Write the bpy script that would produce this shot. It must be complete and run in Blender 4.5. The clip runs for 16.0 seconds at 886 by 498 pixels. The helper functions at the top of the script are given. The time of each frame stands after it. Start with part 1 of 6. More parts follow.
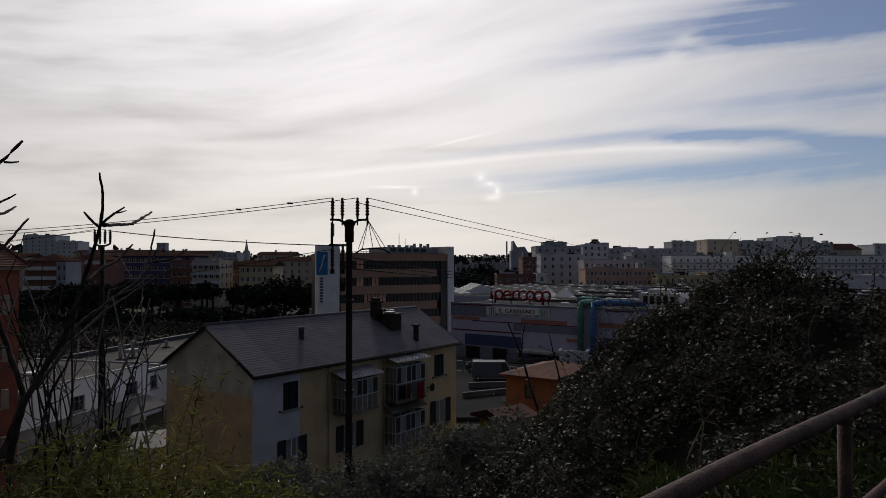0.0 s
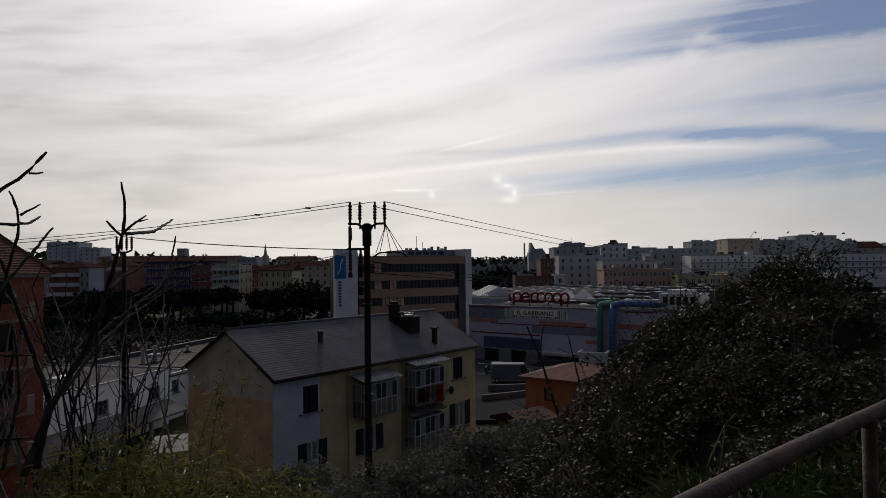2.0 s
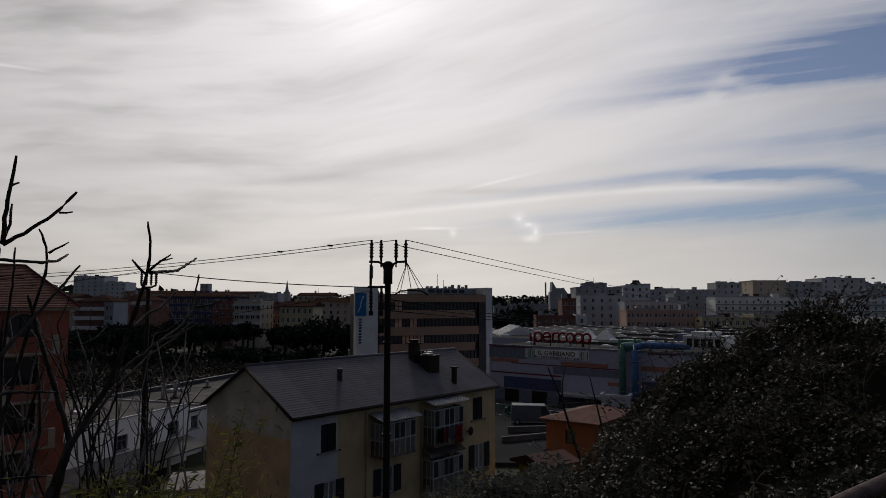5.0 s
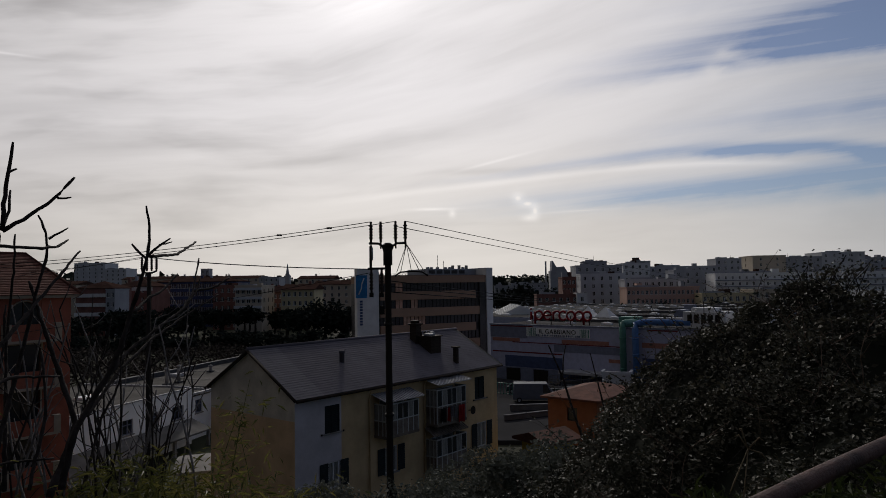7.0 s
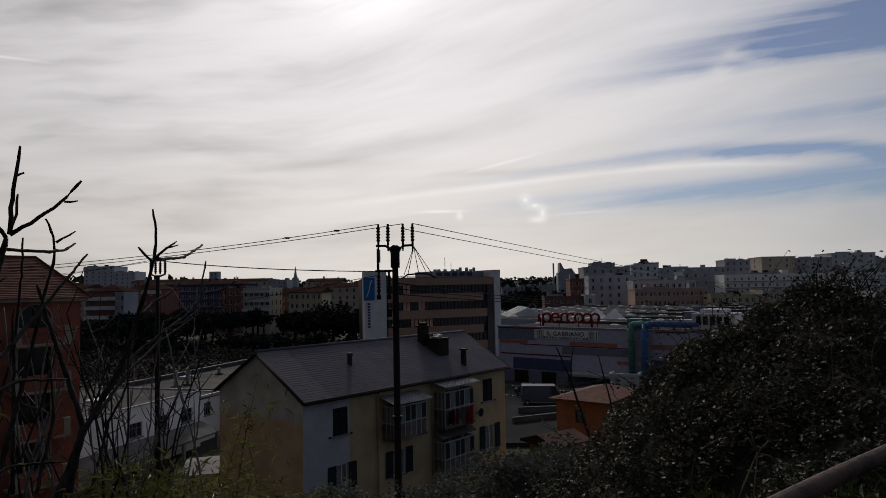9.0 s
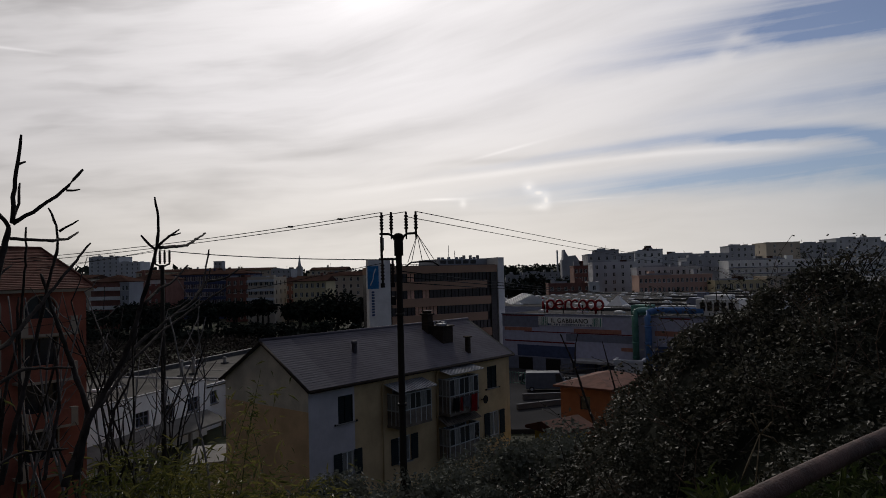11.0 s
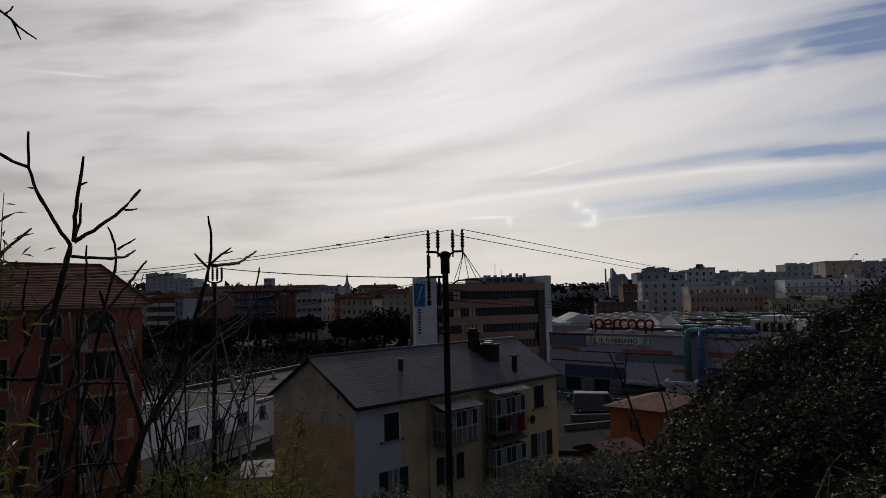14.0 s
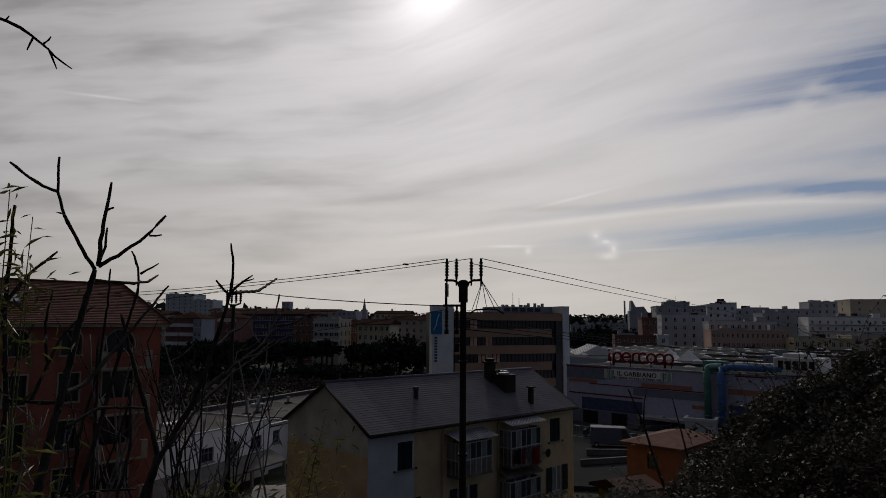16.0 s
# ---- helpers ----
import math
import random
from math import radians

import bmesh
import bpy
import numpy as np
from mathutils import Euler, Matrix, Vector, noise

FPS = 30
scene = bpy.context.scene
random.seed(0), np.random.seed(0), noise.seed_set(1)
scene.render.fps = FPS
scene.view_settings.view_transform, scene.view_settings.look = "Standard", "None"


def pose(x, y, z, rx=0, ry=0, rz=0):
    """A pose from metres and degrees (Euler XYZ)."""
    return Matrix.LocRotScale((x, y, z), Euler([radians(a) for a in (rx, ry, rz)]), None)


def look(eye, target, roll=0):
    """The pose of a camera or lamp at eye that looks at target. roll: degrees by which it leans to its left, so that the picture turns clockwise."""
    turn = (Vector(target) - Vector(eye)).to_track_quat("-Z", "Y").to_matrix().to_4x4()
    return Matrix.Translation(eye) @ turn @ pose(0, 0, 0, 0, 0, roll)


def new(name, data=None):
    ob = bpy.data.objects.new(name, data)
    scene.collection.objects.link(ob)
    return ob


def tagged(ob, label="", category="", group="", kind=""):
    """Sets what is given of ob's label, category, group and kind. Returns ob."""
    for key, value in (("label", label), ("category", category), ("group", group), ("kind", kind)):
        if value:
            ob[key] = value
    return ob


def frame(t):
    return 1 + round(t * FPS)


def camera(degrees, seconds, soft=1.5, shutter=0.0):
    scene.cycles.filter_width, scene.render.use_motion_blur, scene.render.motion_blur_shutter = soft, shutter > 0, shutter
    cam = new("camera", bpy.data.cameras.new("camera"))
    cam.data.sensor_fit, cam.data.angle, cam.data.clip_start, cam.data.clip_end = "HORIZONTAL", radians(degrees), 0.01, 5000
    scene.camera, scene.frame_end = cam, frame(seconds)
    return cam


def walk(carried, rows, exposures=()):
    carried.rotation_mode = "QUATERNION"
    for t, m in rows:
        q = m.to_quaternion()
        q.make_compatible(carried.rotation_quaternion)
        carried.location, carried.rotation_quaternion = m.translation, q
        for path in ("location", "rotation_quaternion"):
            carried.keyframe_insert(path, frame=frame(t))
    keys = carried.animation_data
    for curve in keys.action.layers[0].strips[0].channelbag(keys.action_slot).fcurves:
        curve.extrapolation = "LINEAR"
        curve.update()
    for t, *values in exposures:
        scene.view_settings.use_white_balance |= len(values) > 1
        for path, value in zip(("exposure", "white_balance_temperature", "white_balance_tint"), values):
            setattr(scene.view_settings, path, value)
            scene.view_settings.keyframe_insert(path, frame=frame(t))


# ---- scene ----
cam = camera(66.66, 16.0, soft=0.9)
PATH = [
    (0.0, -0.000, 0.000, 18.000, 91.200, 0.000, -0.000),
    (0.5, 0.007, -0.007, 18.010, 91.906, -0.758, -1.928),
    (1.0, -0.000, -0.003, 18.018, 92.817, -0.057, 0.599),
    (1.5, 0.000, -0.004, 18.017, 93.002, 0.441, 0.972),
    (2.0, 0.001, -0.010, 18.010, 91.426, 0.619, 1.502),
    (2.5, -0.001, -0.005, 18.014, 92.214, 0.294, 1.337),
    (3.0, -0.002, -0.015, 18.020, 93.258, -0.197, 1.830),
    (3.5, -0.002, -0.012, 18.024, 93.880, 0.103, 2.393),
    (4.0, -0.010, -0.003, 18.033, 94.660, -0.597, 3.707),
    (6.5, 0.017, -0.008, 18.028, 94.667, 0.788, 2.384),
    (7.0, 0.010, -0.021, 18.021, 93.045, 0.890, 3.288),
    (7.5, 0.010, -0.014, 18.017, 92.917, 1.811, 4.487),
    (8.0, 0.015, -0.012, 18.019, 92.959, 1.186, 3.815),
    (8.5, 0.016, -0.010, 18.022, 93.354, 1.045, 3.927),
    (11.0, 0.023, -0.002, 18.010, 92.231, 1.463, 4.266),
    (11.5, 0.022, 0.001, 18.010, 92.171, 1.468, 4.626),
    (12.0, 0.021, 0.002, 18.005, 91.404, 1.657, 4.930),
    (12.5, 0.021, 0.015, 18.005, 92.692, 1.762, 5.945),
    (13.0, 0.014, 0.025, 18.015, 93.839, 1.264, 7.907),
    (13.5, 0.012, 0.024, 18.015, 93.780, 1.336, 7.970),
    (14.0, 0.012, 0.023, 18.015, 93.843, 1.153, 8.190),
    (14.5, 0.005, 0.027, 18.021, 94.423, 0.465, 9.895),
    (15.0, -0.005, 0.029, 18.048, 96.658, -0.177, 10.406),
    (15.5, -0.006, 0.031, 18.052, 96.992, -0.226, 9.993),
    (16.0, -0.006, 0.037, 18.047, 96.194, -0.426, 9.624),
]
walk(cam, [(t, pose(*p)) for t, *p in PATH], exposures=((0.0, 0.05), (2.0, 0.03), (4.0, -0.12), (6.3, -0.2), (7.0, -0.12), (8.5, -0.1), (11.0, -0.03), (12.0, -0.05), (13.0, -0.08), (14.0, -0.1), (14.5, -0.18), (15.0, -0.28), (16.0, -0.45)))

# ---- world, sun ----
SUN_AZ, SUN_EL = -10.5, 27.5
sun_dir = Vector((math.sin(radians(SUN_AZ)) * math.cos(radians(SUN_EL)), math.cos(radians(SUN_AZ)) * math.cos(radians(SUN_EL)), math.sin(radians(SUN_EL))))
sun = new("sun", bpy.data.lights.new("sun", "SUN"))
sun.data.energy, sun.data.angle, sun.data.color = 1.1, radians(5.0), (1.0, 0.94, 0.85)
sun.matrix_world = look(sun_dir * 200, (0, 0, 0))


class Nodes:
    """A short way to write node trees: each call links values or sockets and returns the output socket."""

    def __init__(self, tree):
        self.tree = tree

    def put(self, socket, value):
        if isinstance(value, bpy.types.NodeSocket):
            self.tree.links.new(value, socket)
        elif isinstance(value, tuple) and len(value) == 3 and socket.type == "RGBA":
            socket.default_value = (*value, 1)
        else:
            socket.default_value = value

    def math(self, op, *values, clamp=False):
        n = self.tree.nodes.new("ShaderNodeMath")
        n.operation, n.use_clamp = op, clamp
        for s, v in zip(n.inputs, values):
            self.put(s, v)
        return n.outputs[0]

    def ramp(self, value, low, high, to0=0.0, to1=1.0):
        n = self.tree.nodes.new("ShaderNodeMapRange")
        n.interpolation_type = "SMOOTHSTEP"
        for s, v in zip(n.inputs, (value, low, high, to0, to1)):
            self.put(s, v)
        return n.outputs[0]

    def mix(self, fac, a, b, blend="MIX"):
        n = self.tree.nodes.new("ShaderNodeMix")
        n.data_type, n.blend_type = "RGBA", blend
        self.put(n.inputs["Factor"], fac)
        self.put(n.inputs[6], a)
        self.put(n.inputs[7], b)
        return n.outputs[2]

    def noise(self, vector, scale, detail=4.0, rough=0.55):
        n = self.tree.nodes.new("ShaderNodeTexNoise")
        if vector is not None:
            self.put(n.inputs["Vector"], vector)
        n.inputs["Scale"].default_value, n.inputs["Detail"].default_value, n.inputs["Roughness"].default_value = scale, detail, rough
        return n.outputs["Fac"]

    def xyz(self, x, y, z=0.0):
        n = self.tree.nodes.new("ShaderNodeCombineXYZ")
        for s, v in zip(n.inputs, (x, y, z)):
            self.put(s, v)
        return n.outputs[0]


def build_sky():
    world = bpy.data.worlds.new("sky")
    scene.world = world
    world.use_nodes = True
    tree = world.node_tree
    n = Nodes(tree)
    back = tree.nodes["Background"]
    way = tree.nodes.new("ShaderNodeTexCoord").outputs["Generated"]
    sep = tree.nodes.new("ShaderNodeSeparateXYZ")
    n.put(sep.inputs[0], way)
    dx, dy, dz = sep.outputs
    ahead = n.math("MAXIMUM", n.math("ABSOLUTE", dy), 0.2)
    u, v = n.math("DIVIDE", dx, ahead), n.math("DIVIDE", dz, ahead)
    # clear air
    sky = tree.nodes.new("ShaderNodeTexSky")
    sky.sky_type, sky.sun_disc = "NISHITA", False
    sky.sun_elevation, sky.sun_rotation = radians(SUN_EL), radians(SUN_AZ)
    sky.dust_density, sky.air_density, sky.ozone_density = 0.4, 1.0, 2.0
    clear = n.mix(1.0, sky.outputs[0], (0.045, 0.046, 0.055), "MULTIPLY")
    # angle to the sun
    dot = tree.nodes.new("ShaderNodeVectorMath")
    dot.operation = "DOT_PRODUCT"
    n.put(dot.inputs[0], way)
    dot.inputs[1].default_value = sun_dir
    d = n.math("MAXIMUM", n.math("MULTIPLY_ADD", dot.outputs["Value"], 0.5, 0.5), 0.0)
    wide = n.math("POWER", d, 3.8)
    halo = n.math("POWER", d, 60.0)
    core = n.math("POWER", d, 700.0)

    def spot(cx, cy, sx, sy, x=u, y=v):
        a = n.math("POWER", n.math("DIVIDE", n.math("SUBTRACT", x, cx), sx), 2.0)
        b = n.math("POWER", n.math("DIVIDE", n.math("SUBTRACT", y, cy), sy), 2.0)
        return n.math("EXPONENT", n.math("MULTIPLY", n.math("ADD", a, b), -1.0))

    # long cirrus streaks that fan out to the right
    w = n.math("MULTIPLY", v, n.math("EXPONENT", n.math("MULTIPLY", n.math("MAXIMUM", u, -0.25), -0.85)))
    warp = n.noise(n.xyz(n.math("MULTIPLY", u, 2.0), n.math("MULTIPLY", w, 5.0)), 1.4, 2.0)
    w2 = n.math("ADD", w, n.math("MULTIPLY_ADD", warp, 0.05, -0.025))
    streak = n.noise(n.xyz(n.math("MULTIPLY", u, 1.5), n.math("MULTIPLY", w2, 14.0), 3.7), 1.3, 5.0, 0.55)
    fine = n.noise(n.xyz(n.math("MULTIPLY", u, 4.0), n.math("MULTIPLY", w2, 44.0), 9.1), 1.3, 4.0, 0.55)
    soft = n.noise(n.xyz(n.math("MULTIPLY", u, 2.2), n.math("MULTIPLY", w2, 9.0), 1.3), 1.5, 4.0, 0.5)
    puff = n.noise(n.xyz(n.math("MULTIPLY", u, 7.0), n.math("MULTIPLY", w2, 24.0), 5.0), 1.5, 5.0, 0.6)
    # clear air shows through in long bands that thin out to the left
    level = n.math("ADD", v, n.math("ADD", n.math("MULTIPLY_ADD", puff, 0.012, -0.006), n.math("MULTIPLY_ADD", warp, 0.016, -0.008)))
    thread = n.noise(n.xyz(n.math("MULTIPLY", u, 2.2), n.math("MULTIPLY", n.math("SUBTRACT", v, n.math("MULTIPLY", u, 0.11)), 70.0), 6.3), 1.0, 4.0, 0.55)
    bend = n.math("MAXIMUM", n.math("SUBTRACT", u, 0.15), 0.0)
    rise = n.math("SUBTRACT", n.math("MULTIPLY_ADD", u, 0.095, 0.1485), n.math("MULTIPLY", n.math("POWER", bend, 2.0), 0.26))
    right = n.math("MAXIMUM", u, 0.0)

    def stripe(centre, sigma, grow, reach, strength):
        width = n.math("MULTIPLY_ADD", right, grow, sigma)
        k = n.math("POWER", n.math("DIVIDE", n.math("SUBTRACT", level, centre), width), 2.0)
        k = n.math("EXPONENT", n.math("MULTIPLY", k, -1.0))
        return n.math("MULTIPLY", k, n.math("MULTIPLY", n.ramp(u, *reach), strength))

    over = n.math("SUBTRACT", level, n.math("MULTIPLY_ADD", u, 0.12, 0.262))
    fade = n.math("DIVIDE", n.math("SUBTRACT", over, n.math("MULTIPLY_ADD", right, 0.05, 0.012)), n.math("MULTIPLY_ADD", right, 0.07, 0.04))
    gap = n.math("MULTIPLY", n.ramp(over, -0.008, 0.016), n.ramp(fade, 0.0, 1.0, 1.0, 0.12))
    gap = n.math("MULTIPLY", gap, n.ramp(u, 0.02, 0.58, 0.0, 1.12))
    gap = n.math("ADD", gap, stripe(n.math("ADD", rise, n.math("MULTIPLY_ADD", right, 0.03, 0.009)), 0.0055, 0.012, (-0.16, 0.45), 0.95))
    gap = n.math("ADD", gap, stripe(n.math("MULTIPLY_ADD", u, 0.055, 0.114), 0.017, 0.012, (-0.16, 0.4), 1.0))
    gap = n.math("ADD", gap, stripe(n.math("MULTIPLY_ADD", u, 0.12, 0.183), 0.02, 0.01, (0.05, 0.6), 0.38))
    gap = n.math("ADD", gap, n.math("MULTIPLY", n.ramp(n.math("ADD", u, v), 0.5, 1.3), 0.2))
    gap = n.math("ADD", gap, n.math("MULTIPLY", n.ramp(v, 0.0, 0.13), n.math("MULTIPLY", n.ramp(u, 0.1, 0.7), 0.14)))
    gap = n.math("MULTIPLY", gap, n.math("MULTIPLY_ADD", n.ramp(thread, 0.25, 0.7), 0.5, 0.66))
    gap = n.math("MULTIPLY", gap, n.math("MULTIPLY_ADD", n.ramp(puff, 0.3, 0.7), 0.25, 0.86))
    gap = n.math("MULTIPLY", gap, n.ramp(v, 0.02, 0.095, 0.3, 1.0))
    # a ragged puff that hangs across the upper band
    for cx, cy, sx, sy, k in ((0.36, 0.335, 0.022, 0.012, 0.6), (0.345, 0.305, 0.014, 0.016, 0.7), (0.395, 0.322, 0.03, 0.006, 0.45)):
        gap = n.math("MULTIPLY", gap, n.math("SUBTRACT", 1.0, n.math("MULTIPLY", spot(cx, cy, sx, sy, n.math("MULTIPLY_ADD", puff, 0.05, n.math("SUBTRACT", u, 0.025)), n.math("MULTIPLY_ADD", fine, 0.02, n.math("SUBTRACT", v, 0.01))), k)))
    gap = n.math("MINIMUM", gap, 0.9)
    cover = n.math("SUBTRACT", 1.0, gap, clamp=True)
    # brightness of the cloud, dimmer where it is thick and away from the sun
    bright = n.math("ADD", n.math("MULTIPLY_ADD", wide, 0.79, 0.065), n.math("MULTIPLY", halo, 0.08))
    bright = n.math("ADD", bright, n.math("MULTIPLY", core, 0.55))
    grey = n.math("MULTIPLY", n.ramp(soft, 0.42, 0.72), n.ramp(u, -0.7, 0.2, 0.27, 0.08))
    grey = n.math("ADD", grey, n.math("MULTIPLY", n.ramp(streak, 0.38, 0.74), n.ramp(u, -0.6, 0.3, 0.11, 0.06)))
    grey = n.math("ADD", grey, n.math("MULTIPLY", n.ramp(fine, 0.42, 0.75), 0.035))
    grey = n.math("ADD", grey, n.math("MULTIPLY", n.ramp(v, 0.28, 0.6), n.ramp(u, -0.9, -0.1, 0.22, 0.0)))
    # thicker grey wisps
    for cx, cy, sx, sy, k in ((-0.52, 0.238, 0.15, 0.016, 0.14), (-0.24, 0.19, 0.1, 0.01, 0.13), (-0.7, 0.31, 0.2, 0.02, 0.12), (-0.15, 0.37, 0.16, 0.025, 0.07), (0.0, 0.168, 0.13, 0.006, 0.1)):
        grey = n.math("ADD", grey, n.math("MULTIPLY", spot(cx, cy, sx, sy, u, n.math("ADD", v, n.math("MULTIPLY_ADD", warp, 0.08, n.math("MULTIPLY_ADD", u, -0.04, -0.04)))), k))
    bright = n.math("MULTIPLY", bright, n.math("SUBTRACT", 1.07, grey))
    bright = n.math("MULTIPLY", bright, n.ramp(v, 0.0, 0.13, 1.06, 1.0))
    bright = n.math("MULTIPLY", bright, n.ramp(u, -0.75, -0.1, 0.94, 1.0))
    # a bright long streak below the upper gap
    band = n.math("POWER", n.math("DIVIDE", n.math("SUBTRACT", n.math("MULTIPLY_ADD", thread, 0.006, n.math("SUBTRACT", v, 0.003)), rise), 0.0048), 2.0)
    band = n.math("EXPONENT", n.math("MULTIPLY", band, -1.0))
    band = n.math("MULTIPLY", band, n.math("MULTIPLY", n.ramp(u, -0.35, 0.0), n.ramp(u, 0.35, 0.56, 1.0, 0.0)))
    cover = n.math("MAXIMUM", cover, n.math("MULTIPLY", band, 0.95))
    bright = n.math("ADD", bright, n.math("MULTIPLY", band, 0.1))
    # a small curl of old contrail
    for cx, cy, sx, sy in ((0.056, 0.127, 0.009, 0.008), (0.07, 0.118, 0.012, 0.006), (0.081, 0.107, 0.007, 0.011), (0.072, 0.097, 0.011, 0.005), (-0.07, 0.113, 0.03, 0.0022), (-0.042, 0.106, 0.005, 0.006)):
        bright = n.math("ADD", bright, n.math("MULTIPLY", spot(cx, cy, sx, sy), 0.18))
        cover = n.math("MAXIMUM", cover, spot(cx, cy, sx, sy))
    # straight thin contrails
    for ax, ay, bx, by, k in ((-0.028, 0.1705, 0.0693, 0.1935, 0.1), (-0.83, 0.389, -0.678, 0.364, 0.12), (0.085, 0.1035, 0.215, 0.109, 0.07)):
        slope = (by - ay) / (bx - ax)
        trail = spot((ax + bx) / 2, 0.0, (bx - ax) * 0.5, 0.0022, u, n.math("SUBTRACT", v, n.math("MULTIPLY_ADD", u, slope, ay - slope * ax)))
        bright = n.math("ADD", bright, n.math("MULTIPLY", trail, k))
        cover = n.math("MAXIMUM", cover, n.math("MULTIPLY", trail, 0.9))
    warm = n.ramp(v, 0.0, 0.3, 1.0, 0.0)
    tint = n.mix(warm, (1.0, 0.962, 0.972), (1.01, 0.95, 0.885))
    tint = n.mix(n.ramp(u, 0.1, 0.7, 0.0, 0.6), tint, (0.93, 0.95, 1.0))
    tint = n.mix(n.ramp(dy, 0.1, -0.4, 0.0, 0.8), tint, (0.86, 0.91, 1.1))
    cloud = n.mix(1.0, tint, n.xyz(bright, bright, bright), "MULTIPLY")
    n.put(back.inputs["Color"], n.mix(cover, clear, cloud))
    back.inputs["Strength"].default_value = 1.0


build_sky()


# ---- materials ----
def material(name, colour, rough=0.85, vary=0.25, scale=1.5, fine=25.0, bump=0.15, metal=0.0, second=None, stretch=(1, 1, 1), each=0.0, spec=0.15):
    """A worn surface: broad stains, fine grain and a little relief; each: how far repeats differ from one another."""
    m = bpy.data.materials.new(name)
    m.use_nodes = True
    t = m.node_tree
    n = Nodes(t)
    b = t.nodes["Principled BSDF"]
    pos = t.nodes.new("ShaderNodeTexCoord").outputs["Object"]
    mp = t.nodes.new("ShaderNodeMapping")
    n.put(mp.inputs[0], pos)
    mp.inputs["Scale"].default_value = stretch
    broad = n.noise(mp.outputs[0], scale, 5.0, 0.6)
    grain = n.noise(mp.outputs[0], fine, 4.0, 0.6)
    dark = tuple(c * (1 - vary) for c in colour)
    light = tuple(min(1, c * (1 + vary)) for c in (second or colour))
    col = n.mix(n.ramp(broad, 0.3, 0.7), dark, light)
    g = n.math("MULTIPLY_ADD", grain, vary * 1.2, 1 - vary * 0.6)
    col = n.mix(1.0, col, n.xyz(g, g, g), "MULTIPLY")
    if each:
        info = t.nodes.new("ShaderNodeObjectInfo")
        k = n.math("MULTIPLY_ADD", info.outputs["Random"], 2 * each, 1 - each)
        col = n.mix(1.0, col, n.xyz(k, k, k), "MULTIPLY")
    n.put(b.inputs["Base Color"], col)
    n.put(b.inputs["Roughness"], n.math("MULTIPLY_ADD", grain, 0.25, rough - 0.12, clamp=True))
    b.inputs["Metallic"].default_value, b.inputs["Specular IOR Level"].default_value = metal, spec
    if bump:
        bp = t.nodes.new("ShaderNodeBump")
        bp.inputs["Strength"].default_value, bp.inputs["Distance"].default_value = bump, 0.02
        n.put(bp.inputs["Height"], grain)
        n.put(b.inputs["Normal"], bp.outputs[0])
    return m


def leaf_material(name, colour, other, rough=0.45, through_light=0.25, spec=0.2):
    """Leaves that differ one from another and let some light through."""
    m = bpy.data.materials.new(name)
    m.use_nodes = True
    t = m.node_tree
    n = Nodes(t)
    b = t.nodes["Principled BSDF"]
    isle = t.nodes.new("ShaderNodeNewGeometry").outputs["Random Per Island"]
    pos = t.nodes.new("ShaderNodeTexCoord").outputs["Object"]
    patch = n.ramp(n.noise(pos, 0.9, 3.0), 0.35, 0.65)
    col = n.mix(n.math("MULTIPLY", isle, n.math("MULTIPLY_ADD", patch, 0.7, 0.3)), colour, other)
    k = n.math("MULTIPLY_ADD", n.noise(pos, 60.0, 2.0), 0.7, 0.65)
    col = n.mix(1.0, col, n.xyz(k, k, k), "MULTIPLY")
    n.put(b.inputs["Base Color"], col)
    b.inputs["Roughness"].default_value, b.inputs["Specular IOR Level"].default_value = rough, spec
    tr = t.nodes.new("ShaderNodeBsdfTranslucent")
    n.put(tr.inputs["Color"], col)
    mx = t.nodes.new("ShaderNodeMixShader")
    mx.inputs[0].default_value = through_light
    t.links.new(b.outputs[0], mx.inputs[1])
    t.links.new(tr.outputs[0], mx.inputs[2])
    t.links.new(mx.outputs[0], t.nodes["Material Output"].inputs["Surface"])
    return m


def glass_material(name, colour=(0.02, 0.025, 0.03), rough=0.08):
    m = material(name, colour, rough + 0.1, 0.2, 0.7, 6.0, 0.0, spec=0.5)
    return m


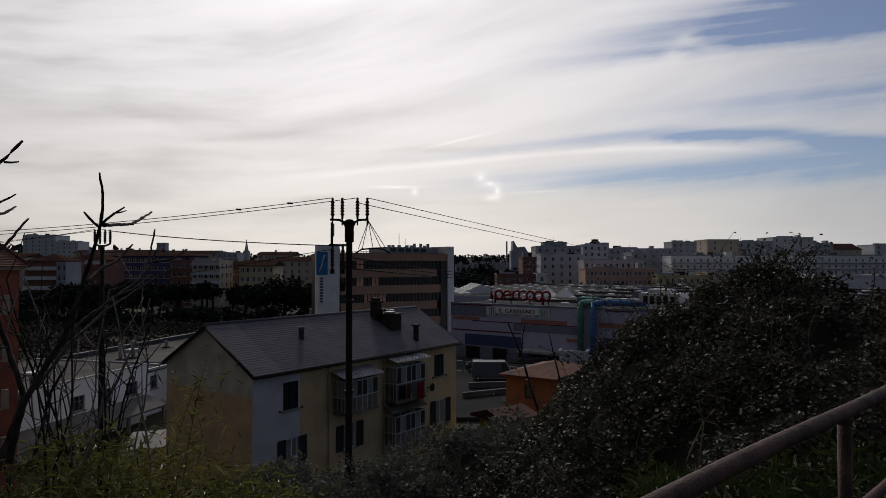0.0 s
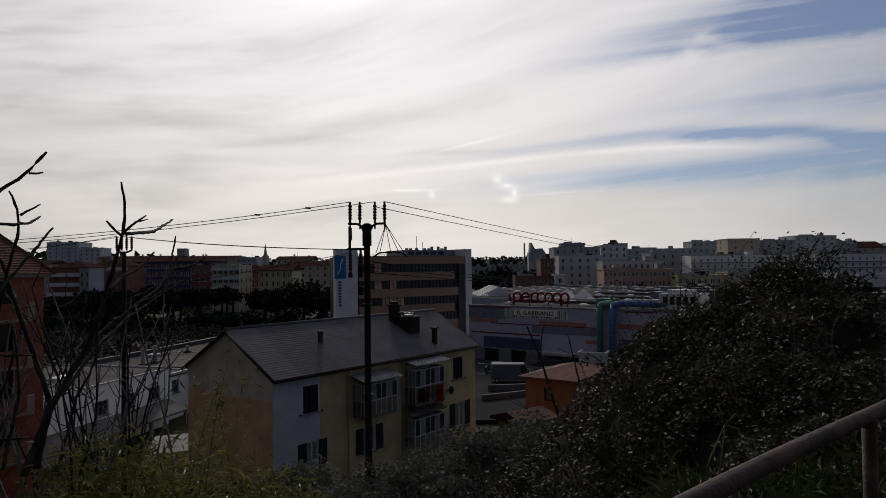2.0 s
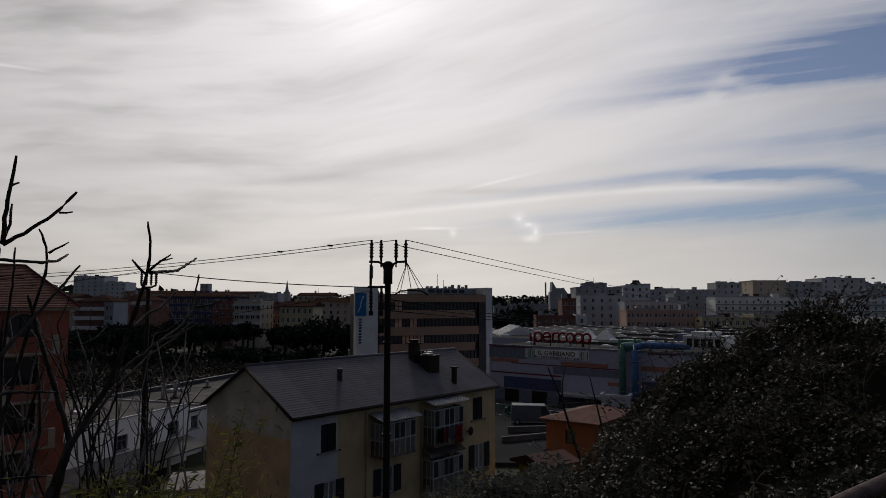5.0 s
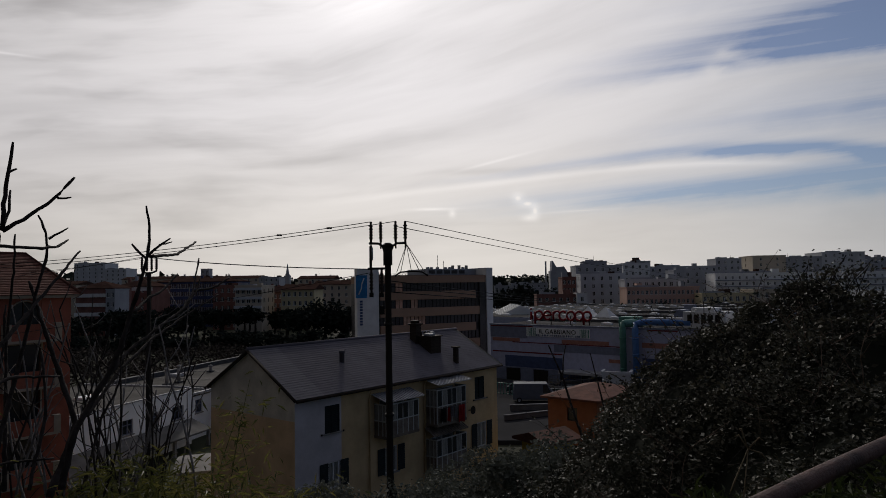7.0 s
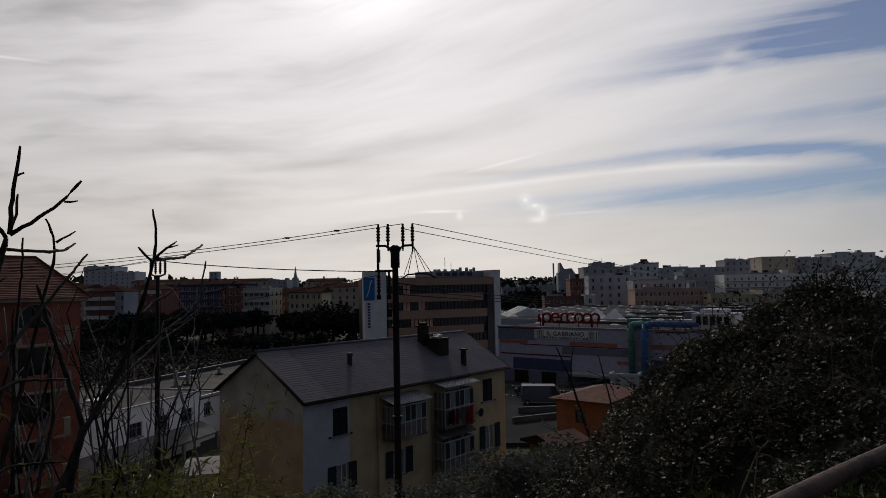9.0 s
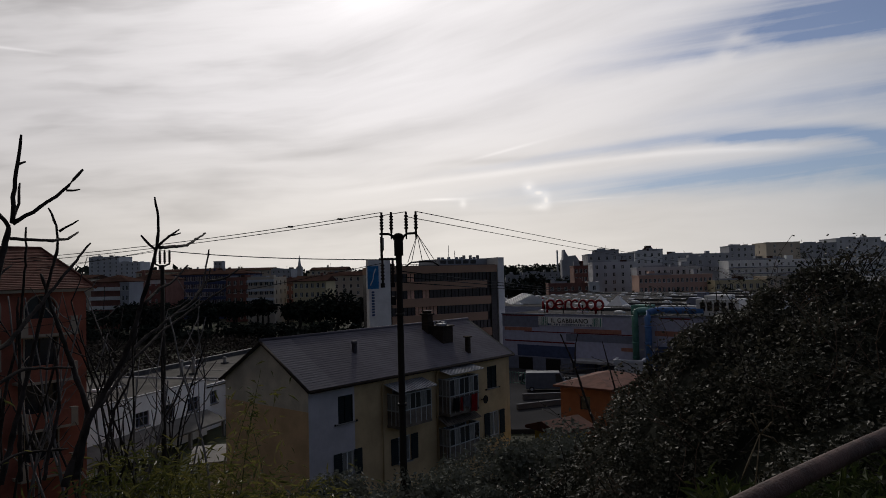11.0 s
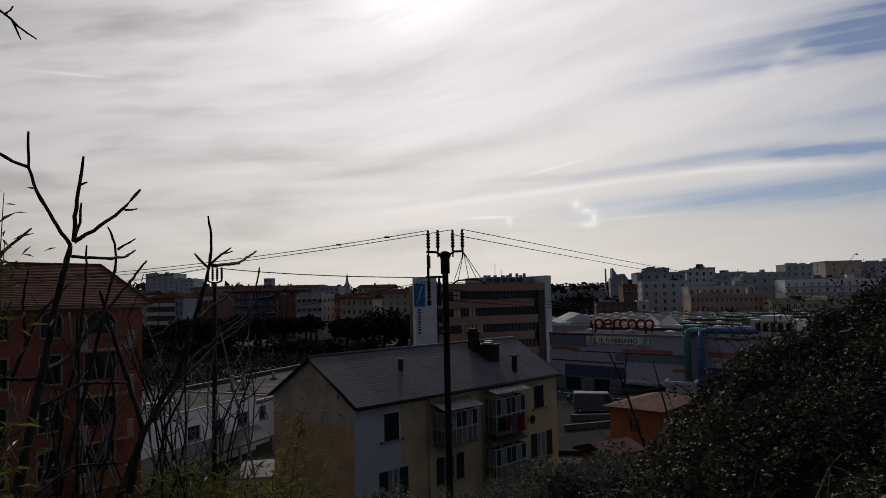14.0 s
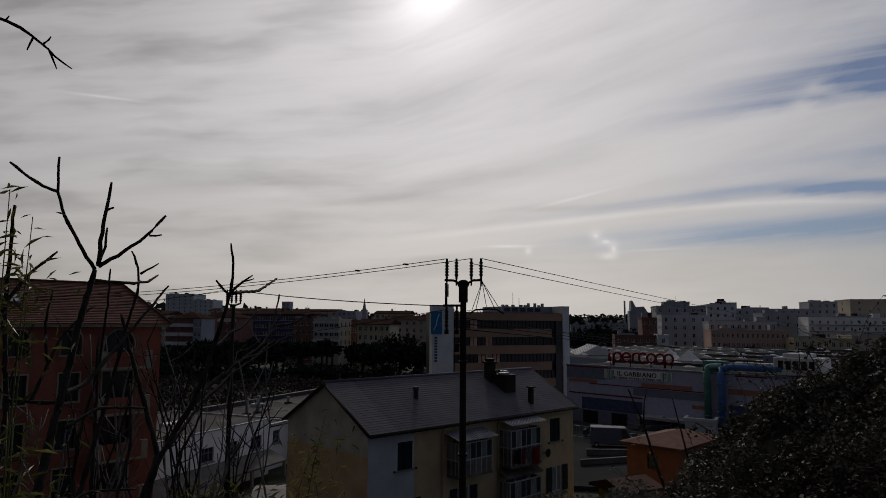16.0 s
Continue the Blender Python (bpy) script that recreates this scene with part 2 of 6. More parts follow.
M = dict(
    soil=material("soil", (0.04, 0.036, 0.027), 0.95, 0.4, 0.06, 1.5, 0.4, second=(0.035, 0.04, 0.022)),
    asphalt=material("asphalt", (0.03, 0.03, 0.034), 0.95, 0.3, 0.1, 8.0, 0.2, spec=0.03),
    beige=material("beige_plaster", (0.52, 0.38, 0.22), 0.92, 0.14, 0.7, 14.0, 0.2),
    ochre=material("ochre_plaster", (0.64, 0.44, 0.27), 0.92, 0.15, 0.6, 14.0, 0.2),
    pale=material("pale_plaster", (0.48, 0.45, 0.475), 0.92, 0.12, 0.8, 14.0, 0.2),
    greyplaster=material("grey_plaster", (0.58, 0.52, 0.44), 0.92, 0.2, 0.6, 12.0, 0.2),
    slate=material("slate", (0.105, 0.097, 0.116), 0.85, 0.16, 0.5, 18.0, 0.2, each=0.07, spec=0.1),
    newslate=material("newer_slate", (0.13, 0.122, 0.14), 0.85, 0.16, 0.5, 18.0, 0.2, each=0.07, spec=0.1),
    slatebed=material("slate_bed", (0.07, 0.07, 0.075), 0.9, 0.2),
    wood=material("dark_wood", (0.035, 0.025, 0.02), 0.8, 0.3, 2.0, 30.0, 0.2, stretch=(1, 1, 6)),
    shutter=material("dark_green_shutter", (0.012, 0.018, 0.02), 0.7, 0.2),
    white=material("white_paint", (0.62, 0.62, 0.63), 0.8, 0.1, 0.5, 10.0, 0.1),
    aluminium=material("aluminium_frame", (0.42, 0.43, 0.44), 0.5, 0.12, 1.0, 20.0, 0.05, metal=0.3),
    glass=glass_material("window_glass"),
    curtain=material("curtained_glass", (0.2, 0.2, 0.19), 0.35, 0.35, 3.0, 12.0, 0.0, stretch=(4, 4, 0.5)),
    sheet=material("corrugated_sheet", (0.33, 0.33, 0.35), 0.5, 0.2, 1.0, 20.0, 0.1),
    iron=material("dark_iron", (0.016, 0.014, 0.013), 0.7, 0.3, 3.0, 40.0, 0.2),
    pole=material("tarred_pole", (0.02, 0.016, 0.014), 0.85, 0.35, 1.0, 30.0, 0.3, stretch=(3, 3, 0.4)),
    porcelain=material("brown_porcelain", (0.03, 0.02, 0.017), 0.3, 0.2, 2.0, 20.0, 0.0),
    cable=material("cable", (0.012, 0.012, 0.013), 0.6, 0.1),
    terracotta=material("terracotta_wall", (0.25, 0.085, 0.058), 0.92, 0.25, 0.5, 12.0, 0.2),
    tile=material("clay_tile", (0.11, 0.045, 0.033), 0.85, 0.3, 1.0, 14.0, 0.3, each=0.2),
    cream=material("cream_trim", (0.30, 0.25, 0.20), 0.85, 0.1),
    parapet=material("stained_parapet", (0.15, 0.125, 0.105), 0.9, 0.35, 1.2, 12.0, 0.2),
    palebar=material("weathered_pale_concrete", (0.13, 0.13, 0.14), 0.9, 0.25, 0.4, 10.0, 0.2),
    concrete=material("concrete", (0.24, 0.23, 0.22), 0.9, 0.2, 0.4, 10.0, 0.2),
    flatroof=material("flat_roof", (0.115, 0.108, 0.10), 0.95, 0.3, 0.25, 4.0, 0.15, spec=0.03),
    band=material("brown_band", (0.35, 0.225, 0.16), 0.8, 0.1, 0.2, 6.0, 0.1),
    officeglass=glass_material("office_glass", (0.03, 0.025, 0.027), 0.2),
    # The warm reflection is painted here as a pale salmon base colour.
    glintglass=material("painted_reflection_glass", (0.62, 0.38, 0.28), 0.25, 0.25, 0.6, 5.0, 0.0),
    blue=material("blue_panel", (0.03, 0.16, 0.36), 0.7, 0.15),
    navy=material("navy_panel", (0.06, 0.08, 0.16), 0.75, 0.15),
    greyblue=material("grey_blue_panel", (0.17, 0.185, 0.25), 0.75, 0.12),
    palepanel=material("pale_grey_panel", (0.38, 0.39, 0.52), 0.75, 0.1),
    rust=material("salmon_panel", (0.34, 0.16, 0.12), 0.75, 0.15),
    red=material("red_sign", (0.22, 0.01, 0.016), 0.45, 0.15),
    darkred=material("dark_red_trim", (0.14, 0.02, 0.022), 0.7, 0.15),
    teal=material("green_duct", (0.08, 0.20, 0.165), 0.5, 0.15),
    ductblue=material("blue_duct", (0.08, 0.17, 0.38), 0.5, 0.15),
    orange=material("orange_plaster", (0.29, 0.112, 0.058), 0.9, 0.15, 0.6, 10.0, 0.2),
    yellow=material("yellow_plaster", (0.5, 0.36, 0.08), 0.9, 0.15),
    rail=material("brown_painted_steel", (0.05, 0.023, 0.018), 0.7, 0.4, 9.0, 90.0, 0.35, second=(0.075, 0.04, 0.033), spec=0.25),
    bark=material("grey_bark", (0.02, 0.015, 0.014), 0.9, 0.4, 9.0, 60.0, 0.6, second=(0.036, 0.029, 0.027), spec=0.15),
    deadwood=material("dead_bramble_stem", (0.13, 0.09, 0.07), 0.9, 0.35, 9.0, 60.0, 0.3, spec=0.1),
    straw=material("dry_straw", (0.15, 0.115, 0.07), 0.8, 0.25, 6.0, 40.0, 0.1),
    mallroof=material("gravelled_roof", (0.062, 0.06, 0.062), 0.95, 0.3, 0.12, 4.0, 0.15, spec=0.02),
    cane=material("bamboo_cane", (0.10, 0.10, 0.03), 0.6, 0.25, 6.0, 40.0, 0.1),
    brick=material("brick_red", (0.20, 0.10, 0.085), 0.9, 0.2, 0.3, 6.0, 0.1),
    grey1=material("grey_facade", (0.33, 0.34, 0.38), 0.9, 0.15, 0.1, 2.0, 0.0),
    grey2=material("pale_facade", (0.50, 0.51, 0.55), 0.9, 0.12, 0.1, 2.0, 0.0),
    tan=material("tan_facade", (0.46, 0.40, 0.33), 0.9, 0.12, 0.1, 2.0, 0.0),
    pink=material("pink_facade", (0.52, 0.34, 0.28), 0.9, 0.12, 0.1, 2.0, 0.0),
    sand=material("yellow_facade", (0.50, 0.43, 0.28), 0.9, 0.12, 0.1, 2.0, 0.0),
    brownroof=material("brown_roof", (0.06, 0.036, 0.03), 0.95, 0.25, 0.3, 4.0, 0.1, spec=0.0),
    bramble=leaf_material("bramble_leaf", (0.016, 0.02, 0.013), (0.135, 0.122, 0.09), 0.55, 0.14, 0.18),
    grass=leaf_material("grass_blade", (0.022, 0.036, 0.011), (0.07, 0.08, 0.022), 0.6, 0.25),
    bambooleaf=leaf_material("bamboo_leaf", (0.045, 0.056, 0.014), (0.24, 0.21, 0.06), 0.4, 0.45, 0.4),
    olive=leaf_material("olive_leaf", (0.085, 0.092, 0.074), (0.17, 0.175, 0.15), 0.85, 0.12, 0.08),
    dry=leaf_material("dry_scrub", (0.046, 0.038, 0.032), (0.082, 0.068, 0.058), 0.95, 0.0, 0.02),
    pine=leaf_material("pine_needles", (0.018, 0.023, 0.02), (0.036, 0.042, 0.034), 0.95, 0.0, 0.02),
    brightwhite=material("bright_white_render", (0.8, 0.8, 0.81), 0.85, 0.07, 0.4, 8.0, 0.1),
    lean=material("grey_fibre_sheet", (0.13, 0.125, 0.12), 0.9, 0.25, 0.5, 10.0, 0.2),
    greybark=material("pale_grey_bark", (0.17, 0.15, 0.145), 0.9, 0.35, 9.0, 60.0, 0.4, spec=0.15),
    # Near-black colour that stands for the shade inside the thicket.
    shade=material("bramble_shade_core", (0.012, 0.014, 0.009), 0.95, 0.3),
    cloth_red=material("red_cloth", (0.42, 0.02, 0.03), 0.9, 0.2, 4.0, 60.0, 0.2),
    cloth_grey=material("grey_cloth", (0.28, 0.27, 0.3), 0.9, 0.2, 4.0, 60.0, 0.2),
    carpaint=material("grey_car_paint", (0.05, 0.055, 0.065), 0.8, 0.1, each=0.6, spec=0.05),
    vanpaint=material("silver_van_paint", (0.10, 0.115, 0.145), 0.6, 0.1, spec=0.2),
    rubber=material("tyre_rubber", (0.015, 0.015, 0.015), 0.9, 0.2),
    plastic=material("pale_grey_plastic", (0.07, 0.088, 0.1), 0.6, 0.12, 2.0, 20.0, 0.1),
)


# ---- building blocks ----
def box(bm, x0, x1, y0, y1, z0, z1, m=None):
    vs = [bm.verts.new((m @ Vector(p)) if m else p) for p in ((x0, y0, z0), (x1, y0, z0), (x1, y1, z0), (x0, y1, z0), (x0, y0, z1), (x1, y0, z1), (x1, y1, z1), (x0, y1, z1))]
    for f in ((3, 2, 1, 0), (4, 5, 6, 7), (0, 1, 5, 4), (1, 2, 6, 5), (2, 3, 7, 6), (3, 0, 4, 7)):
        bm.faces.new([vs[i] for i in f])
    return bm


def boxes(*bs):
    bm = bmesh.new()
    for b in bs:
        box(bm, *b)
    return bm


def bevelled(bm, width=0.02, segments=1):
    bmesh.ops.bevel(bm, geom=list(bm.edges), offset=width, segments=segments, affect="EDGES", clamp_overlap=True)
    return bm


def prism(bm, outline, y0, y1):
    """An outline of (x, z) drawn along y from y0 to y1."""
    a = [bm.verts.new((x, y0, z)) for x, z in outline]
    b = [bm.verts.new((x, y1, z)) for x, z in outline]
    bm.faces.new(a)
    bm.faces.new(b[::-1])
    for i in range(len(a)):
        j = (i + 1) % len(a)
        bm.faces.new((a[j], a[i], b[i], b[j]))
    return bm


def tube(bm, points, radii, sides=8):
    """A round bar through the points, with a radius for each or one for all."""
    pts = [Vector(p) for p in points]
    if isinstance(radii, (int, float)):
        radii = [radii] * len(pts)
    rings = []
    up = Vector((0.31, 0.17, 0.93))
    for i, p in enumerate(pts):
        along = (pts[min(i + 1, len(pts) - 1)] - pts[max(i - 1, 0)]).normalized()
        if abs(along.dot(up)) > 0.95:
            up = Vector((0.9, 0.3, 0.1))
        s = along.cross(up).normalized()
        q = along.cross(s)
        rings.append([bm.verts.new(p + radii[i] * (math.cos(2 * math.pi * k / sides) * s + math.sin(2 * math.pi * k / sides) * q)) for k in range(sides)])
    for a, b in zip(rings, rings[1:]):
        for k in range(sides):
            f = bm.faces.new((a[k], a[(k + 1) % sides], b[(k + 1) % sides], b[k]))
            f.smooth = True
    bm.faces.new(rings[0][::-1])
    bm.faces.new(rings[-1])
    return bm


def wall(bm, x0, x1, z0, z1, y0, y1, holes=()):
    """A wall in one piece with rectangular holes (x0, x1, z0, z1) that go right through it."""
    xs = sorted({x0, x1, *[v for h in holes for v in h[:2]]})
    zs = sorted({z0, z1, *[v for h in holes for v in h[2:]]})
    nx, nz = len(xs) - 1, len(zs) - 1
    full = {(i, k) for i in range(nx) for k in range(nz) if not any(h[0] <= (xs[i] + xs[i + 1]) / 2 <= h[1] and h[2] <= (zs[k] + zs[k + 1]) / 2 <= h[3] for h in holes)}
    made = {}

    def at(i, k, back):
        key = (i, k, back)
        if key not in made:
            made[key] = bm.verts.new((xs[i], y1 if back else y0, zs[k]))
        return made[key]

    for i, k in full:
        bm.faces.new((at(i, k, 0), at(i + 1, k, 0), at(i + 1, k + 1, 0), at(i, k + 1, 0)))
        bm.faces.new((at(i, k + 1, 1), at(i + 1, k + 1, 1), at(i + 1, k, 1), at(i, k, 1)))
        for ni, nk, a, b in ((i, k - 1, (i, k), (i + 1, k)), (i + 1, k, (i + 1, k), (i + 1, k + 1)), (i, k + 1, (i + 1, k + 1), (i, k + 1)), (i - 1, k, (i, k + 1), (i, k))):
            if (ni, nk) not in full:
                bm.faces.new((at(*b, 0), at(*a, 0), at(*a, 1), at(*b, 1)))
    return bm


def louvre(bm, x0, x1, y, z0, z1, pitch=0.1, depth=0.035):
    """A panel of sloping slats in one piece, seen from -y."""
    n = max(2, int((z1 - z0) / pitch))
    out = [(y + depth, z0)]
    for i in range(n):
        z = z0 + i * (z1 - z0) / n
        out += [(y, z + 0.01), (y + depth * 0.8, z + (z1 - z0) / n - 0.01)]
    out += [(y + depth, z1)]
    a = [bm.verts.new((x0, p, q)) for p, q in out]
    b = [bm.verts.new((x1, p, q)) for p, q in out]
    bm.faces.new(a)
    bm.faces.new(b[::-1])
    for i in range(len(a)):
        j = (i + 1) % len(a)
        bm.faces.new((a[i], b[i], b[j], a[j]))
    return bm


def mesh_of(name, bm, mat):
    bmesh.ops.recalc_face_normals(bm, faces=list(bm.faces))
    me = bpy.data.meshes.new(name)
    bm.to_mesh(me)
    bm.free()
    me.materials.append(mat)
    return me


def part(name, bm, mat, parent, label="", m=None):
    ob = new(name, mesh_of(name, bm, mat) if isinstance(bm, bmesh.types.BMesh) else bm)
    ob.parent = parent
    if m is not None:
        ob.matrix_basis = m
    return tagged(ob, label)


def thing(name, m, label, category, group="", kind=""):
    ob = new(name)
    ob.matrix_basis = m
    ob.empty_display_size = 0.2
    return tagged(ob, label, category, group, kind)


def along(x, y, az, z=0.0):
    """Local x runs towards the bearing az (degrees from +y to +x), local y to its left."""
    return pose(x, y, z, 0, 0, 90 - az)


def fast_mesh(name, verts, faces, mat, smooth=False):
    me = bpy.data.meshes.new(name)
    me.from_pydata(verts, [], faces)
    me.materials.append(mat)
    if smooth:
        me.polygons.foreach_set("use_smooth", [True] * len(me.polygons))
    return me


# ---- ground ----
def step(a, b, x):
    t = min(1, max(0, (x - a) / (b - a)))
    return t * t * (3 - 2 * t)


def ground_z(x, y):
    """The hillside below the camera, the valley floor and the far hills."""
    z = 3.0
    top = 16.35 + 0.15 * min(3.5, max(-1.5, x)) * (1 - step(3, 12, y))
    fall = 1 - 0.52 * step(2.6, 16, y) - 0.48 * step(12, 34, y + 0.1 * x)
    side = 1 - step(60, 140, abs(x))
    z += (top - 3.0) * fall * side
    far = math.hypot(x, y)
    z += 6 * step(330, 560, far) + 5 * step(560, 1100, far) + 24 * step(1100, 2300, far)
    z += 16 * math.exp(-((x + 330) / 130) ** 2 - ((y - 560) / 160) ** 2)
    if far > 60:
        z += 0.9 * step(60, 200, far) * (noise.noise((x * 0.01, y * 0.01, 0)) )
    return z


def ground():
    xs = np.unique(np.concatenate([np.arange(-12, 14, 0.6), np.arange(-60, 62, 3.0), np.arange(-300, 301, 20.0), np.arange(-4000, 4001, 250.0)]))
    ys = np.unique(np.concatenate([np.arange(-8, 40, 0.6), np.arange(-60, 62, 3.0), np.arange(60, 700, 15.0), np.arange(-4000, 4001, 250.0)]))
    verts = [(x, y, ground_z(x, y)) for y in ys for x in xs]
    k = len(xs)
    faces = [(j * k + i, j * k + i + 1, (j + 1) * k + i + 1, (j + 1) * k + i) for j in range(len(ys) - 1) for i in range(k - 1)]
    ob = new("ground", fast_mesh("ground", [tuple(map(float, v)) for v in verts], faces, M["soil"], True))
    return tagged(ob, "dark weedy hillside falling to a flat valley floor", "ground", kind="structure")


ground()


# ---- the block of flats with the slate roof ----
def casement(parent, x0, x1, z0, z1, y, shut=False, open_shutters=False, glass="curtain"):
    """A window in the plane y of a front that looks towards -y."""
    w = part("window", boxes((x0, x1, y + 0.12, y + 0.16, z0, z1)), M["shutter" if shut else glass], parent)
    if shut:
        for a, b in ((x0 + 0.07, (x0 + x1) / 2 - 0.05), ((x0 + x1) / 2 + 0.05, x1 - 0.07)):
            part("louvre", louvre(bmesh.new(), a, b, y + 0.03, z0 + 0.08, z1 - 0.08), M["shutter"], w)
        bm = boxes((x0, x0 + 0.07, y, y + 0.09, z0, z1), (x1 - 0.07, x1, y, y + 0.09, z0, z1), ((x0 + x1) / 2 - 0.05, (x0 + x1) / 2 + 0.05, y, y + 0.09, z0, z1),
                   (x0 + 0.07, x1 - 0.07, y, y + 0.09, z1 - 0.08, z1), (x0 + 0.07, x1 - 0.07, y, y + 0.09, z0, z0 + 0.08))
        part("shutter_frame", bm, M["shutter"], w)
    else:
        t, c = 0.07, (x0 + x1) / 2
        bm = boxes((x0, x0 + t, y + 0.05, y + 0.12, z0, z1), (x1 - t, x1, y + 0.05, y + 0.12, z0, z1), (c - t / 2, c + t / 2, y + 0.05, y + 0.12, z0, z1),
                   (x0 + t, x1 - t, y + 0.05, y + 0.12, z1 - t, z1), (x0 + t, x1 - t, y + 0.05, y + 0.12, z0, z0 + t))
        part("frame", bm, M["white"], w)
    part("sill", boxes((x0 - 0.12, x1 + 0.12, y - 0.12, y + 0.05, z0 - 0.07, z0)), M["concrete"], w)
    if open_shutters:
        s = max(0.62, (x1 - x0) / 2)
        for a, b in ((x0 - s - 0.04, x0 - 0.04), (x1 + 0.04, x1 + s + 0.04)):
            bm = louvre(bmesh.new(), a, b, y - 0.08, z0, z1, 0.12, 0.05)
            part("shutter", bm, M["shutter"], w, "dark open louvred shutter")
    return w


def apartment_house():
    L, W, ze, zr, zb = 19.5, 8.8, 11.95, 14.45, 2.6
    h = thing("apartment_house", along(-10.07, 36.0, 36.0), "beige plastered apartment house with grey slate roof and glazed balconies", "house")
    x0, x1, y0, y1 = 0.2, L - 0.2, 0.35, W - 0.35
    shut = [(2.3, 3.42, 9.7, 11.25), (16.52, 17.68, 9.66, 11.24)]
    opened = [(2.56, 3.4, 6.55, 8.05), (7.13, 8.23, 6.4, 8.0), (16.69, 17.87, 6.15, 7.92)]
    doors = [(6.7, 9.0, 9.0, 11.0), (11.5, 14.0, 8.8, 11.0), (11.5, 14.0, 6.0, 7.8)]
    lower = [(2.6, 3.45, 3.6, 5.1), (7.2, 8.2, 3.6, 5.1), (16.7, 17.8, 3.6, 5.1)]
    holes = shut + opened + doors + lower
    bm = wall(bmesh.new(), x0 + 3.35, x1, zb, ze - 0.05, y0, y0 + 0.3, [q for q in holes if q[0] > 3.5])
    part("front_wall", bm, M["beige"], h)
    bm = wall(bmesh.new(), x0, x0 + 3.35, zb, ze - 0.05, y0 - 0.012, y0 + 0.3, [q for q in holes if q[0] < 3.5])
    part("front_wall_patch", bm, M["pale"], h, "pale grey repainted strip of wall")
    part("back_wall", wall(bmesh.new(), x0, x1, zb, ze - 0.05, y1 - 0.3, y1), M["beige"], h)
    mid = W / 2

    def gable(xa, xb, z0, top, mat, name, label=""):
        bm = bmesh.new()
        k = (zr - ze) / (W / 2)
        if top:
            outline = [(y0 - 0.01, z0), (y1, z0), (y1, ze + k * (W - y1) - 0.12), (mid, zr - 0.14), (y0 - 0.01, ze + k * y0 - 0.12)]
        else:
            outline = [(y0 - 0.01, z0), (y1, z0), (y1, 10.72), (y0 - 0.01, 10.72)]
        a = [bm.verts.new((xa, y, z)) for y, z in outline]
        b = [bm.verts.new((xb, y, z)) for y, z in outline]
        bm.faces.new(a), bm.faces.new(b[::-1])
        for i in range(len(a)):
            j = (i + 1) % len(a)
            bm.faces.new((a[i], a[j], b[j], b[i]))
        part(name, bm, mat, h, label)

    gable(x0 - 0.02, x0 + 0.3, zb, False, M["ochre"], "gable_wall", "ochre plastered end wall")
    gable(x0 - 0.02, x0 + 0.3, 10.724, True, M["greyplaster"], "gable_top", "grey stained gable plaster")
    gable(x1 - 0.3, x1 + 0.02, zb, True, M["beige"], "end_wall")
    part("floor_slabs", boxes((x0 + 0.3, x1 - 0.3, y0 + 0.3, y1 - 0.3, zb, zb + 0.2), (x0 + 0.3, x1 - 0.3, y0 + 0.3, y1 - 0.3, 5.5, 5.7), (x0 + 0.3, x1 - 0.3, y0 + 0.3, y1 - 0.3, 8.5, 8.7), (x0 + 0.3, x1 - 0.3, y0 + 0.3, y1 - 0.3, 11.6, 11.8)), M["concrete"], h)
    # roof: two slopes of slate courses on a bed
    slope = math.atan2(zr - ze, mid)
    run = math.hypot(mid, zr - ze)
    for side in (0, 1):
        m = Matrix.Translation((0, 0, ze)) @ Matrix.Rotation(slope, 4, "X") if side == 0 else Matrix.Translation((L, W, ze)) @ Matrix.Rotation(math.pi, 4, "Z") @ Matrix.Rotation(slope, 4, "X")
        bed = part("roof_slope", boxes((0, L, 0, run, -0.12, 0.0)), M["slatebed"], h, "", m)
        rows, wide = 24, 0.4
        one = mesh_of("slate", box(bmesh.new(), 0.001, wide - 0.001, -0.03, run / rows + 0.015, 0.012, 0.028), M["slate"])
        fresh = mesh_of("slate", box(bmesh.new(), 0.001, wide - 0.001, -0.03, run / rows + 0.015, 0.012, 0.028), M["newslate"])
        rest = bmesh.new()
        rnd = random.Random(11 + side)
        for i in range(rows):
            for k in range(49):
                x = k * wide
                if x < -0.01 or x + wide > L + 0.01:
                    continue
                tilt = Matrix.Translation((x, i * run / rows, 0.002 + rnd.uniform(0, 0.003))) @ Matrix.Rotation(-0.05 + rnd.uniform(-0.006, 0.006), 4, "X")
                if side == 0 and x < 5.0:
                    part("slate", fresh if x < 1.9 else one, None, bed, m=tilt)
                else:
                    box(rest, 0.001, wide - 0.001, -0.03, run / rows + 0.015, 0.012, 0.028, tilt)
        tagged(part("slates", rest, M["slate"], bed), kind="stuff")
    part("ridge_cap", tube(bmesh.new(), [(-0.05, mid, zr + 0.02), (L + 0.05, mid, zr + 0.02)], 0.11, 8), M["slate"], h)
    for x in (-0.06, L - 0.02):
        for s in (0, 1):
            ya, yb = (0.0, mid) if s == 0 else (W, mid)
            part("verge_board", tube(bmesh.new(), [(x + 0.04, ya, ze - 0.08), (x + 0.04, yb, zr - 0.08)], 0.09, 4), M["wood"], h, "dark roof edge")
    part("gutter", tube(bmesh.new(), [(0, -0.06, ze - 0.1), (L, -0.06, ze - 0.1)], 0.08, 8), M["wood"], h, "dark rain gutter")
    for x in (5.75, 10.8):
        part("downpipe", tube(bmesh.new(), [(x, -0.04, ze - 0.1), (x, 0.22, ze - 0.5), (x, 0.27, zb)], 0.045, 6), M["beige"], h)
    for q in shut:
        casement(h, *q, y0, shut=True)
